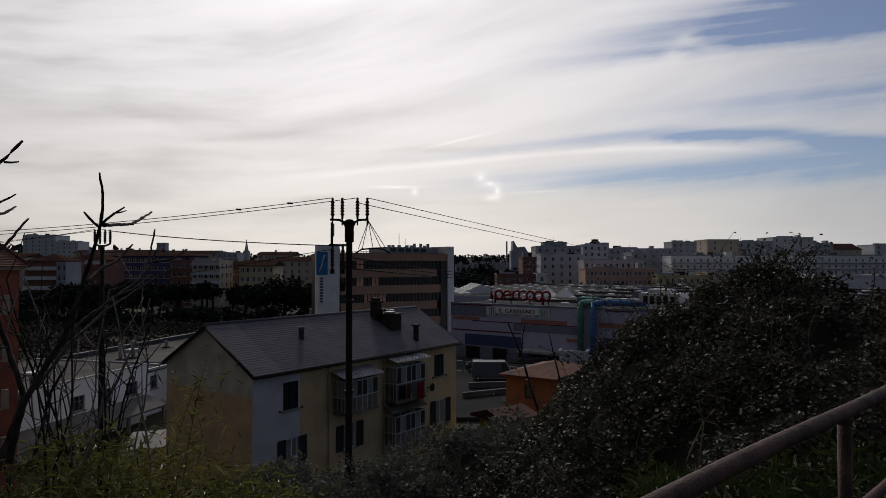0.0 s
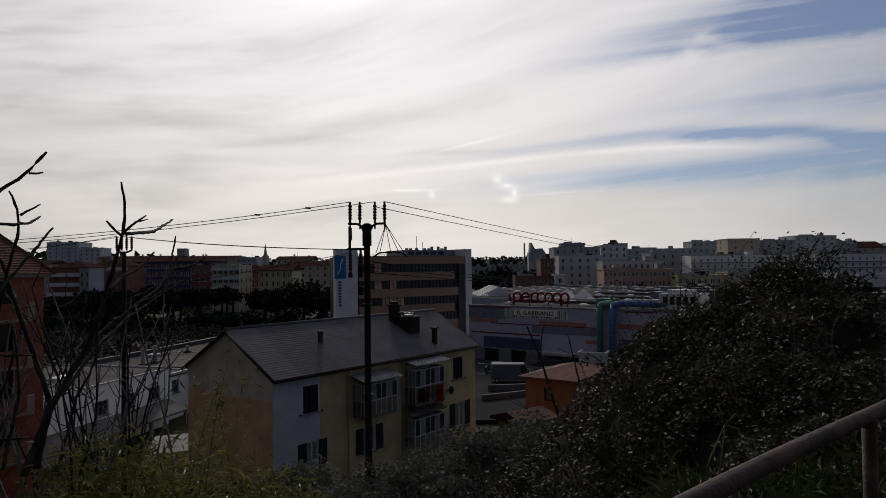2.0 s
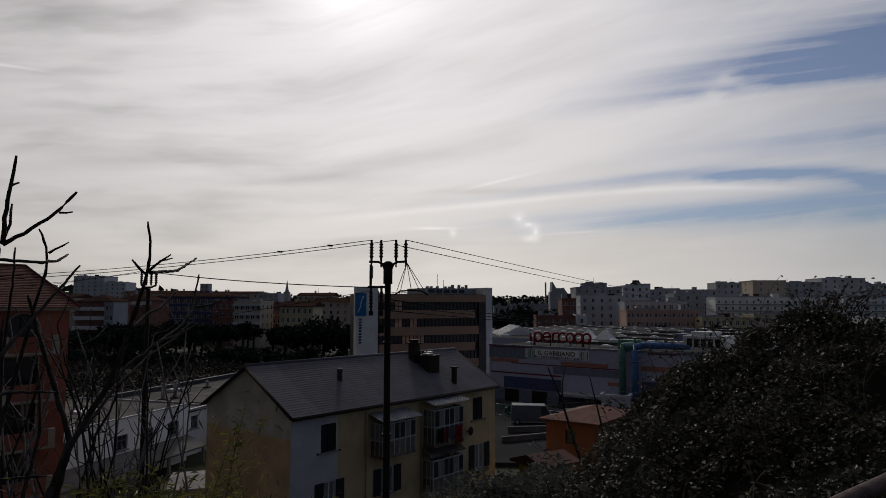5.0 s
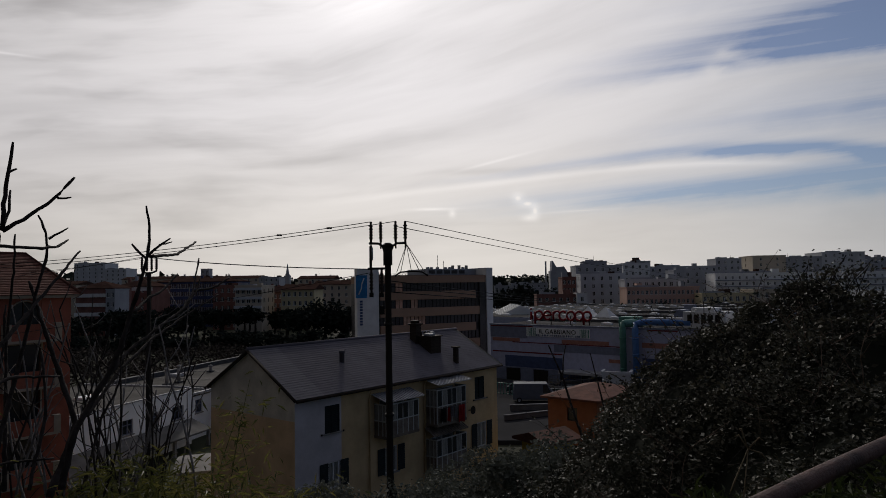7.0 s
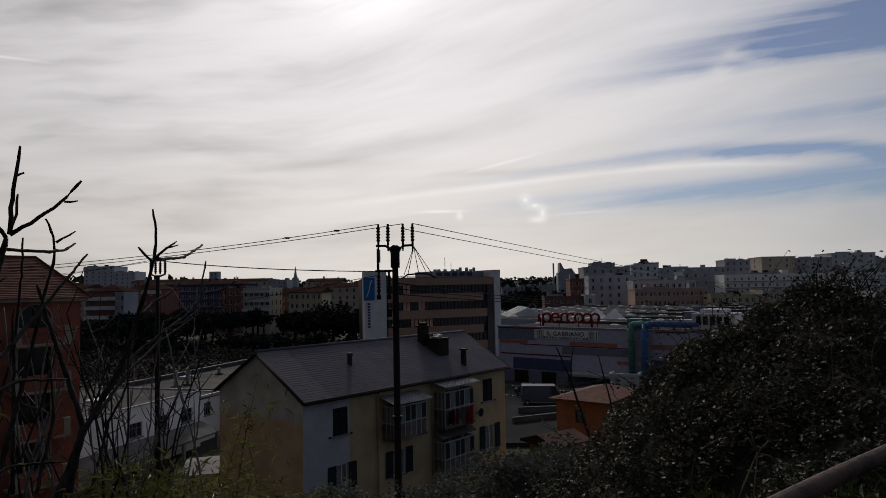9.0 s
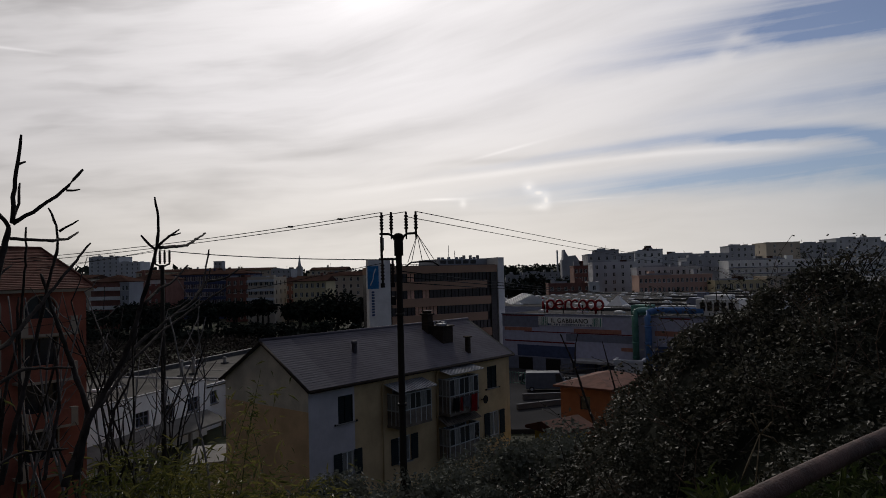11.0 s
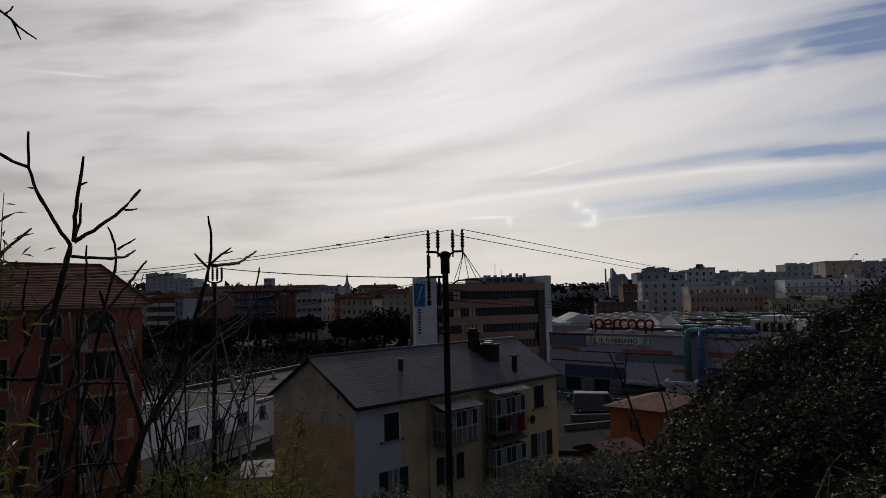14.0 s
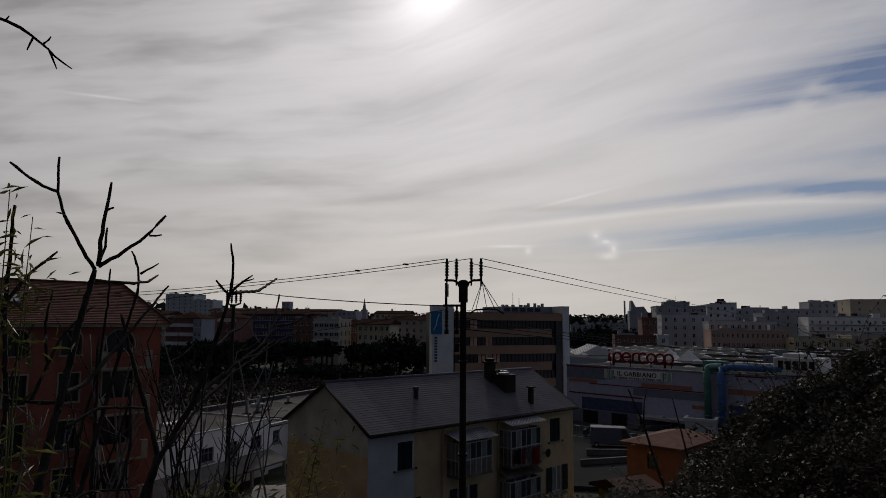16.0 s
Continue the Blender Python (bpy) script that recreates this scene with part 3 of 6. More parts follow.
    for q in opened:
        casement(h, *q, y0, open_shutters=True)
    for q in lower:
        casement(h, *q, y0, shut=True)
    for q in doors:
        casement(h, *q, y0)

    def glazed_balcony(xa, xb, zf, zrail, ztop, zc, depth, roofed, fall=0.28, over=0.35, name="balcony"):
        b = part(name, boxes((xa, xb, y0 - depth, y0 - 0.012, zf - 0.16, zf)), M["parapet"], h, "enclosed balcony with aluminium glazing")
        bm = boxes((xa + 0.04, xb - 0.04, y0 - depth + 0.03, y0 - depth + 0.06, zf, zrail), (xa + 0.03, xa + 0.06, y0 - depth + 0.06, y0 - 0.02, zf, zrail), (xb - 0.06, xb - 0.03, y0 - depth + 0.06, y0 - 0.02, zf, zrail))
        part("parapet", bm, M["parapet"], b)
        n = 6
        bars = bmesh.new()
        for i in range(n + 1):
            x = xa + 0.04 + i * (xb - xa - 0.08) / n
            box(bars, x - 0.03, x + 0.03, y0 - depth + 0.015, y0 - depth + 0.075, zf, ztop)
        for z in (zrail, ztop - 0.06):
            box(bars, xa, xb, y0 - depth, y0 - depth + 0.09, z, z + 0.07)
            for x in (xa, xb - 0.07):
                box(bars, x, x + 0.07, y0 - depth + 0.09, y0 - 0.02, z, z + 0.07)
        for x in (xa + 0.01, xb - 0.06):
            for k in (0.35, 0.7):
                box(bars, x, x + 0.05, y0 - depth * k - 0.03, y0 - depth * k + 0.03, zf, ztop)
        part("frame", bars, M["aluminium"], b)
        for i in range(n):
            x = xa + 0.07 + i * (xb - xa - 0.08) / n
            part("pane", boxes((x, x + (xb - xa - 0.08) / n - 0.06, y0 - depth + 0.03, y0 - depth + 0.045, zrail + 0.07, ztop - 0.06)), M["curtain" if i % 3 == 1 else "glass"], b)
        for x in (xa + 0.03, xb - 0.045):
            part("side_pane", boxes((x, x + 0.015, y0 - depth + 0.09, y0 - 0.03, zrail + 0.07, ztop - 0.06)), M["curtain"], b)
        if roofed:
            bm = bmesh.new()
            k = int((xb - xa + 0.4) / 0.22)
            for i in range(k):
                x = xa - 0.2 + i * (xb - xa + 0.4) / k
                m = Matrix.Translation((0, y0, zc)) @ Matrix.Rotation(fall, 4, "X")
                box(bm, x, x + 0.2, -depth - over, 0, 0.0, 0.03, m)
                box(bm, x + 0.17, x + 0.235, -depth - over, 0, 0.03, 0.07, m)
            part("canopy", bm, M["sheet" if over > 0.2 else "parapet"], b, "corrugated grey sheet canopy")
        return b

    glazed_balcony(6.2, 9.2, 8.95, 9.8, 10.85, 11.4, 1.05, True)
    glazed_balcony(11.05, 14.2, 8.85, 9.95, 11.1, 11.72, 1.0, True, 0.2)
    glazed_balcony(11.0, 14.25, 5.75, 6.7, 7.85, 8.6, 0.95, True, 0.5, 0.12)
    # small fittings of the front
    part("wall_lamp", tube(bmesh.new(), [(11.9, y0 - 0.02, 11.62), (11.9, y0 - 0.2, 11.66)], [0.05, 0.09], 8), M["white"], h)
    for x, z in ((2.05, 9.68), (3.68, 9.68), (16.3, 9.62), (17.95, 9.62)):
        part("shutter_stay", boxes((x - 0.04, x + 0.04, y0 - 0.09, y0 - 0.013, z - 0.05, z + 0.05)), M["iron"], h)
    # chimneys and the roof hatch
    c = part("chimney", bevelled(boxes((13.35, 13.95, 3.2, 3.8, 13.3, 15.15), (13.25, 14.05, 3.1, 3.9, 15.15, 15.25)), 0.02), M["wood"], h, "dark capped chimney")
    part("cowl", boxes((13.43, 13.51, 3.28, 3.72, 15.25, 15.4), (13.79, 13.87, 3.28, 3.72, 15.25, 15.4), (13.35, 13.95, 3.2, 3.8, 15.4, 15.46)), M["wood"], c)
    d = part("dormer", bevelled(boxes((13.6, 14.75, 2.0, 3.3, 12.9, 14.3), (13.5, 14.85, 1.9, 3.4, 14.3, 14.38)), 0.02), M["wood"], h, "dark roof hatch")
    part("cover", bevelled(boxes((13.6, 14.2, 2.1, 2.7, 14.38, 14.52), (14.25, 14.7, 2.5, 3.2, 14.38, 14.6)), 0.03), M["sheet"], d, "dented grey sheet cover")
    for x in (13.7, 14.1, 14.5):
        part("pot", tube(bmesh.new(), [(x, 3.0, 14.38), (x, 3.0, 14.66)], [0.09, 0.07], 8), M["wood"], d)
    part("flue", bevelled(boxes((14.85, 15.15, 0.7, 1.0, 12.0, 13.5), (14.75, 15.25, 0.6, 1.1, 13.5, 13.6)), 0.02), M["wood"], h, "slim dark chimney")
    part("vent_pipe", tube(bmesh.new(), [(5.5, 2.4, 13.2), (5.5, 2.4, 13.85), (5.5, 2.4, 13.86), (5.5, 2.4, 14.05)], [0.16, 0.16, 0.2, 0.2], 10), M["slate"], h)
    return h


apartment_house()


# ---- generic buildings of the town ----
def building(name, label, x, y, az, w, d, z0, z1, mat, storey=3.1, cols=0, win=(1.1, 1.5), side_cols=0, roof="flat", roofmat="flatroof", glass="glass", pitch=0.35, bands=None, bands_mat="white", first=None, balconies=None, group="town buildings", skip=0):
    """A block with windows in its front (local y = 0) and, if asked, its left and right ends."""
    b = thing(name, along(x, y, az), label, "building", group)
    rows = max(1, int((z1 - z0 - 0.6) / storey))
    zs = [z1 - 0.9 - win[1] - i * storey for i in range(rows - skip)]
    holes = [(w * (c + 0.5) / cols - win[0] / 2, w * (c + 0.5) / cols + win[0] / 2, z, z + win[1]) for z in zs for c in range(cols) if z > z0 + 0.3]
    t = 0.35
    part("front_wall", wall(bmesh.new(), 0, w, z0, z1, 0, t, holes), M[mat], b)
    part("core", boxes((t, w - t, t + 0.02, d - 0.01, z0, z1 - 0.01)), M[mat], b)
    shared = fast_mesh("window", [(-win[0] / 2, 0.2, 0), (win[0] / 2, 0.2, 0), (win[0] / 2, 0.2, win[1]), (-win[0] / 2, 0.2, win[1])], [(0, 1, 2, 3)], M[glass])
    frame_mesh = mesh_of("window_frame", boxes((-win[0] / 2, -win[0] / 2 + 0.09, 0.12, 0.19, 0, win[1]), (win[0] / 2 - 0.09, win[0] / 2, 0.12, 0.19, 0, win[1]), (-0.05, 0.05, 0.12, 0.19, 0, win[1]), (-win[0] / 2 - 0.1, win[0] / 2 + 0.1, -0.1, 0.19, -0.1, 0)), M["white"])
    for q in holes:
        m = Matrix.Translation(((q[0] + q[1]) / 2, 0, q[2]))
        o = part("window", shared, None, b, m=m)
        part("window_frame", frame_mesh, None, o)
    for xe, sgn in ((0, 1), (w, -1)):
        hs = []
        if side_cols:
            hs = [(d * (c + 0.5) / side_cols - win[0] / 2, d * (c + 0.5) / side_cols + win[0] / 2, z, z + win[1]) for z in zs for c in range(side_cols) if z > z0 + 0.3]
        m = Matrix.Translation((xe, d if sgn > 0 else t, 0)) @ Matrix.Rotation(-sgn * math.pi / 2, 4, "Z")
        end = part("end_wall", wall(bmesh.new(), 0, d - t, z0, z1, 0, t - 0.01, [q for q in hs if q[1] < d - t - 0.2]), M[mat], b, m=m)
        for q in hs:
            if q[1] < d - t - 0.2:
                part("window", shared, None, end, m=Matrix.Translation(((q[0] + q[1]) / 2, 0, q[2])))
    if bands:
        for z, hgt, dep in bands:
            part("band", boxes((-0.05, w + 0.05, -dep, -0.004, z, z + hgt)), M[bands_mat], b)
    if balconies:
        ba, bb, dep = balconies
        for z in zs:
            if z > z0 + 1:
                o = part("balcony", boxes((ba, bb, -dep, -0.004, z - 0.9, z - 0.75)), M["concrete"], b)
                part("parapet", boxes((ba, bb, -dep, -dep + 0.1, z - 0.75, z + 0.15)), M[bands_mat], o)
    if roof == "flat":
        part("roof", boxes((0.25, w - 0.25, 0.25, d - 0.25, z1, z1 + 0.12)), M[roofmat], b)
        part("roof_edge", boxes((-0.15, w + 0.15, -0.15, 0.2, z1 + 0.002, z1 + 0.4), (-0.15, 0.2, 0.2, d, z1 + 0.002, z1 + 0.4), (w - 0.2, w + 0.15, 0.2, d, z1 + 0.002, z1 + 0.4)), M[mat], b)
        if cols > 2 and group:
            r = random.Random(int(w * 131 + z1 * 17 + x))
            for k in range(max(2, int(w / 7))):
                cx, cw, chh = r.uniform(0.08, 0.85) * w, r.uniform(0.8, 3.2), r.uniform(0.6, 2.3)
                part("roof_box", boxes((cx, min(w - 0.5, cx + cw), d * 0.3, d * 0.3 + r.uniform(1.5, 4), z1 + 0.12, z1 + chh)), M[r.choice((mat, "grey1", "brownroof"))], b)
            for k in range(max(1, int(w / 12))):
                cx, ah = r.uniform(0.1, 0.9) * w, r.uniform(1.5, 3.2)
                part("aerial", tube(bmesh.new(), [(cx, d * 0.25, z1 + 0.1), (cx, d * 0.25, z1 + ah)], 0.07, 4), M["iron"], b)
            part("terrace_rail", boxes((w * 0.1, w * 0.45, 0.5, 0.62, z1 + 0.12, z1 + 1.0)), M["grey1"], b)
    else:
        o = 0.5
        rz = z1 + pitch * (d / 2 + o)
        bm = bmesh.new()
        inset = (d / 2 + o) if roof == "hip" else 0.0
        low = [bm.verts.new(p) for p in ((-o, -o, z1), (w + o, -o, z1), (w + o, d + o, z1), (-o, d + o, z1))]
        lo2 = [bm.verts.new((v.co.x, v.co.y, z1 - 0.18)) for v in low]
        a, c = bm.verts.new((-o + inset, d / 2, rz)), bm.verts.new((w + o - inset, d / 2, rz))
        for f in ((low[0], low[1], c, a), (low[1], low[2], c), (low[2], low[3], a, c), (low[3], low[0], a), lo2[::-1]):
            bm.faces.new(f)
        for i in range(4):
            j = (i + 1) % 4
            bm.faces.new((lo2[i], lo2[j], low[j], low[i]))
        part("roof", bm, M[roofmat], b)
        if cols > 2 and group:
            r = random.Random(int(w * 131 + z1 * 17 + x))
            for k in range(max(2, int(w / 9))):
                cx = r.uniform(0.12, 0.85) * w
                part("chimney", boxes((cx, cx + 0.9, d / 2 - 1.2, d / 2 - 0.3, z1 + 0.3, rz + r.uniform(0.3, 1.3))), M[r.choice((mat, "grey1", "brick"))], b)
            cx = r.uniform(0.2, 0.8) * w
            part("aerial", tube(bmesh.new(), [(cx, d / 2, rz - 0.2), (cx, d / 2, rz + r.uniform(1.2, 2.6))], 0.07, 4), M["iron"], b)
    return b


def view_block(x0, x1, ytop, depth, **k):
    """Width, place and roof height of a block from columns and a row of the opening camera view and its distance."""
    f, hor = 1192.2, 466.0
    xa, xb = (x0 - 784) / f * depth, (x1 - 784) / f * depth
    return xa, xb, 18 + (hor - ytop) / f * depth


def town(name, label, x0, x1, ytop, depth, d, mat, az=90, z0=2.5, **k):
    xa, xb, z1 = view_block(x0, x1, ytop, depth)
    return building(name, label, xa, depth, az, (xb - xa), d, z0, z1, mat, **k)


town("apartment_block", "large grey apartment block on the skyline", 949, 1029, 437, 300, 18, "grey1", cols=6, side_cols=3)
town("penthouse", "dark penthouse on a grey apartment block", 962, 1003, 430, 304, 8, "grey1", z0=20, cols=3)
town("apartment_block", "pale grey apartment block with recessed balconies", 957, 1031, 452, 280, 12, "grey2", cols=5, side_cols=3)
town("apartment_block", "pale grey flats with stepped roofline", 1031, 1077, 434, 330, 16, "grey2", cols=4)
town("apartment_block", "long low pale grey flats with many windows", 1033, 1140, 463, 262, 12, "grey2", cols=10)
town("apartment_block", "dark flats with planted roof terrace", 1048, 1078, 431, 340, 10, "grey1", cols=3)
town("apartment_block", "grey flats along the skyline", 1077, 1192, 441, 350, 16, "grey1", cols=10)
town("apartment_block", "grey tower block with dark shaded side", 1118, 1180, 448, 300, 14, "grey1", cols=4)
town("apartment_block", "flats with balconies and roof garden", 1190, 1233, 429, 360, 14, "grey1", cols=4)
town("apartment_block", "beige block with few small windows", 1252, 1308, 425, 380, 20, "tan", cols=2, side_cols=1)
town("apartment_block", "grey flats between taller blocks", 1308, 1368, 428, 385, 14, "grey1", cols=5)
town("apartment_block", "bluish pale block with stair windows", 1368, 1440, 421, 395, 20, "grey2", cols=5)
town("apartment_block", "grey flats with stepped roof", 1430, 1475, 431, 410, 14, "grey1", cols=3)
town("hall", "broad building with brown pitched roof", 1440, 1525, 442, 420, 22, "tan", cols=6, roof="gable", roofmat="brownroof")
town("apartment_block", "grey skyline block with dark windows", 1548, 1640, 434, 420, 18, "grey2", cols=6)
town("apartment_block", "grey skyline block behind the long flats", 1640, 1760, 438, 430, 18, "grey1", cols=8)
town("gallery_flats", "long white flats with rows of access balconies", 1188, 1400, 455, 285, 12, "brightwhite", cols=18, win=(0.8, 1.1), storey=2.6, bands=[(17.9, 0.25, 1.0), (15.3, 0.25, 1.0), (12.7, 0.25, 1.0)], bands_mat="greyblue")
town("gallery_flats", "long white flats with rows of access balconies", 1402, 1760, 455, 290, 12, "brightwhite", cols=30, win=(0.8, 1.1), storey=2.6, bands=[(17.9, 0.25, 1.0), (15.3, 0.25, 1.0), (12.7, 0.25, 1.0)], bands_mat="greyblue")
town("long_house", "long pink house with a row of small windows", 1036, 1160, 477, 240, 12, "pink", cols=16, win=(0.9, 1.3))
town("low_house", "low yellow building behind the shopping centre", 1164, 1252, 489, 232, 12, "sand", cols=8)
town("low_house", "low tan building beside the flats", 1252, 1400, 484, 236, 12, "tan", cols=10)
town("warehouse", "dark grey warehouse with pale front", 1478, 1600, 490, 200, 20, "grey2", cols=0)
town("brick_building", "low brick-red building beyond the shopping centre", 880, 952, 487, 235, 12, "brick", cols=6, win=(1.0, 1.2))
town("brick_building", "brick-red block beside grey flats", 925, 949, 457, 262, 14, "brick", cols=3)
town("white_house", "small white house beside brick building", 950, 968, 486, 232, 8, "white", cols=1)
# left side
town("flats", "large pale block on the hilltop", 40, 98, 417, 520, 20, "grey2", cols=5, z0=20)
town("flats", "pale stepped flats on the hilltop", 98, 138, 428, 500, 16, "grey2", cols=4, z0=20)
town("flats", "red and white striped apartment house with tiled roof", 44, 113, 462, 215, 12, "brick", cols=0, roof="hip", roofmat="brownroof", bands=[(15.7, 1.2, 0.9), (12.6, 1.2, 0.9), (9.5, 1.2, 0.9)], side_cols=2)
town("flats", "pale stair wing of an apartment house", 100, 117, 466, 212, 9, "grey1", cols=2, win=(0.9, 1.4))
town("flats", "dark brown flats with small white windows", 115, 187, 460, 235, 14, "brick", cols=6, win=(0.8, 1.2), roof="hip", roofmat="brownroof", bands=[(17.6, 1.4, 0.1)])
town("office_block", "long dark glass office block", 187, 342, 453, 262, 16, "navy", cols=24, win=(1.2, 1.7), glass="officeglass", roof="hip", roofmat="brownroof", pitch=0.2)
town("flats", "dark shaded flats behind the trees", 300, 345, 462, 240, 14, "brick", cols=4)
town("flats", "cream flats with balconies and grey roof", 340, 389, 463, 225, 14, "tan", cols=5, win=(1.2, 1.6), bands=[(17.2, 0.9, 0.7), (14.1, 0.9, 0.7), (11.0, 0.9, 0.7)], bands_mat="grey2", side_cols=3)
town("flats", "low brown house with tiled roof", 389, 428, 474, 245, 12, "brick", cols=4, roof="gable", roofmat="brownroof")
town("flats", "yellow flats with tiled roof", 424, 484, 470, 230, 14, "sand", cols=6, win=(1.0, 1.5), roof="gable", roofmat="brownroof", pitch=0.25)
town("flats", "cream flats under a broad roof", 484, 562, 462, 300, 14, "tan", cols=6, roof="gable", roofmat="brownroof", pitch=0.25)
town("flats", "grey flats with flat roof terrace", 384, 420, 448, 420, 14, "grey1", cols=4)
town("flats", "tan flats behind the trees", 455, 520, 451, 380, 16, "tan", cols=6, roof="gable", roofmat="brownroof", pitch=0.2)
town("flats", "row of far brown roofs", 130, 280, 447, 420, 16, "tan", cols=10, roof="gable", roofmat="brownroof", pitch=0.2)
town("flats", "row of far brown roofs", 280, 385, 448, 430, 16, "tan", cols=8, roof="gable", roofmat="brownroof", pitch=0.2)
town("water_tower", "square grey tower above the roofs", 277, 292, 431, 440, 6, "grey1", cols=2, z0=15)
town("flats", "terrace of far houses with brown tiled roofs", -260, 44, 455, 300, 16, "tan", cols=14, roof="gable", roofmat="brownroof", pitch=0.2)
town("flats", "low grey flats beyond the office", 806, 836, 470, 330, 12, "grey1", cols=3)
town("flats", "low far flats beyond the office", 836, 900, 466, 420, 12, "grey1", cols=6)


# ---- the office building with brown bands ----
def office():
    b = thing("office_building", along(-17.4, 115.0, 58.0), "office building with brown parapet bands and white end walls", "building")
    zt = 19.75
    levels = [18.42 - 2.93 * i for i in range(6)]
    part("core", boxes((0.02, 21.3, 0.6, 13.8, 2.5, zt - 0.3)), M["officeglass"], b)
    part("parapet_band", boxes((0, 21.4, 0, 13.9, levels[0], zt)), M["band"], b)
    for i, z in enumerate(levels[1:]):
        part("parapet_band", boxes((0, 19.1 + (0.8 if i % 2 else 0), -0.12, 1.0, z, z + 1.47)), M["band"], b)
    # Panes that get the reflection painted into their colour.
    lit = {(0, 2), (1, 2), (1, 4), (2, 3), (2, 4), (2, 5)}
    for i, z in enumerate(levels[:5]):
        for c in range(13):
            x = 0.05 + c * 1.47
            mat = "glintglass" if (i, c) in lit else "officeglass"
            w = part("window", boxes((x + 0.06, x + 1.41, 0.42, 0.46, z - 1.46, z)), M[mat], b)
            part("frame", boxes((x + 0.7, x + 0.77, 0.34, 0.42, z - 1.46, z), (x, x + 0.06, 0.34, 0.5, z - 1.46, z)), M["iron"], w)
        part("curtain_wall", boxes((19.3, 21.3, 0.3, 0.5, z - 1.46, z)), M["officeglass"], b)
    part("corner_glazing", boxes((20.0, 21.35, -0.05, 0.28, 5.0, levels[0])), M["officeglass"], b, "dark glazed corner strip")
    part("end_pillar", boxes((21.4, 22.75, -0.3, 13.9, 2.5, 21.1)), M["white"], b, "white end wall")
    slab = part("stair_tower", boxes((-4.3, -0.35, -0.2, 1.0, 2.5, 20.95)), M["white"], b, "white windowless stair tower")
    # Dark infill strip: the shadow between tower and bands is in its colour.
    part("shadow_gap", boxes((-0.35, 0.0, 0.3, 1.0, 2.5, 20.3)), M["iron"], b)
    part("sign_board", boxes((-4.55, -2.55, -0.32, -0.21, 16.0, 19.85)), M["blue"], slab, "blue sign with a pale curved stroke")
    part("sign_stroke", tube(bmesh.new(), [(-3.1, -0.34, 19.4), (-3.5, -0.34, 18.4), (-3.6, -0.34, 17.6), (-4.1, -0.34, 16.6)], 0.09, 6), M["white"], slab)
    bm = bmesh.new()
    for k in range(9):
        box(bm, -3.85, -3.35, -0.25, -0.204, 11.4 + k * 0.48, 11.4 + k * 0.48 + 0.34)
    part("sign_bars", bm, M["navy"], slab, "vertical row of blue lettering bars")
    part("roof", boxes((0.3, 21.1, 0.3, 13.6, zt, zt + 0.08)), M["flatroof"], b)
    top = part("roof_storey", boxes((11.0, 21.38, 3.5, 12, zt + 0.08, 21.0)), M["grey1"], b, "grey set-back roof storey")
    for x in (11.3, 12.9, 14.5, 16.1, 17.7):
        part("storey_window", boxes((x, x + 1.2, 3.42, 3.5, zt + 0.35, 20.75)), M["officeglass"], top)
    for x in (11.2, 12.0, 13.3, 15.0, 15.9, 18.8):
        part("vent", bevelled(boxes((x, x + 0.45, 4.0, 4.6, 21.0, 21.35)), 0.04), M["grey1"], top)
    for x in (17.2, 18.6, 20.2):
        part("chimney_pot", tube(bmesh.new(), [(x, 5, 21.0), (x, 5, 21.7)], 0.3, 8), M["concrete"], top)
    for x, h in ((13.9, 2.6), (15.2, 1.6)):
        part("aerial", tube(bmesh.new(), [(x, 5, 21.0), (x, 5, 21.0 + h)], 0.05, 5), M["iron"], top)
    for i in range(7):
        x = 3.0 + i * 1.1
        part("roof_panel", boxes((x, x + 0.9, 1.2, 2.6, zt + 0.3, zt + 0.36), (x + 0.1, x + 0.16, 2.3, 2.4, zt + 0.08, zt + 0.3), (x + 0.7, x + 0.76, 2.3, 2.4, zt + 0.08, zt + 0.3)), M["sheet"], b)
    return b


office()


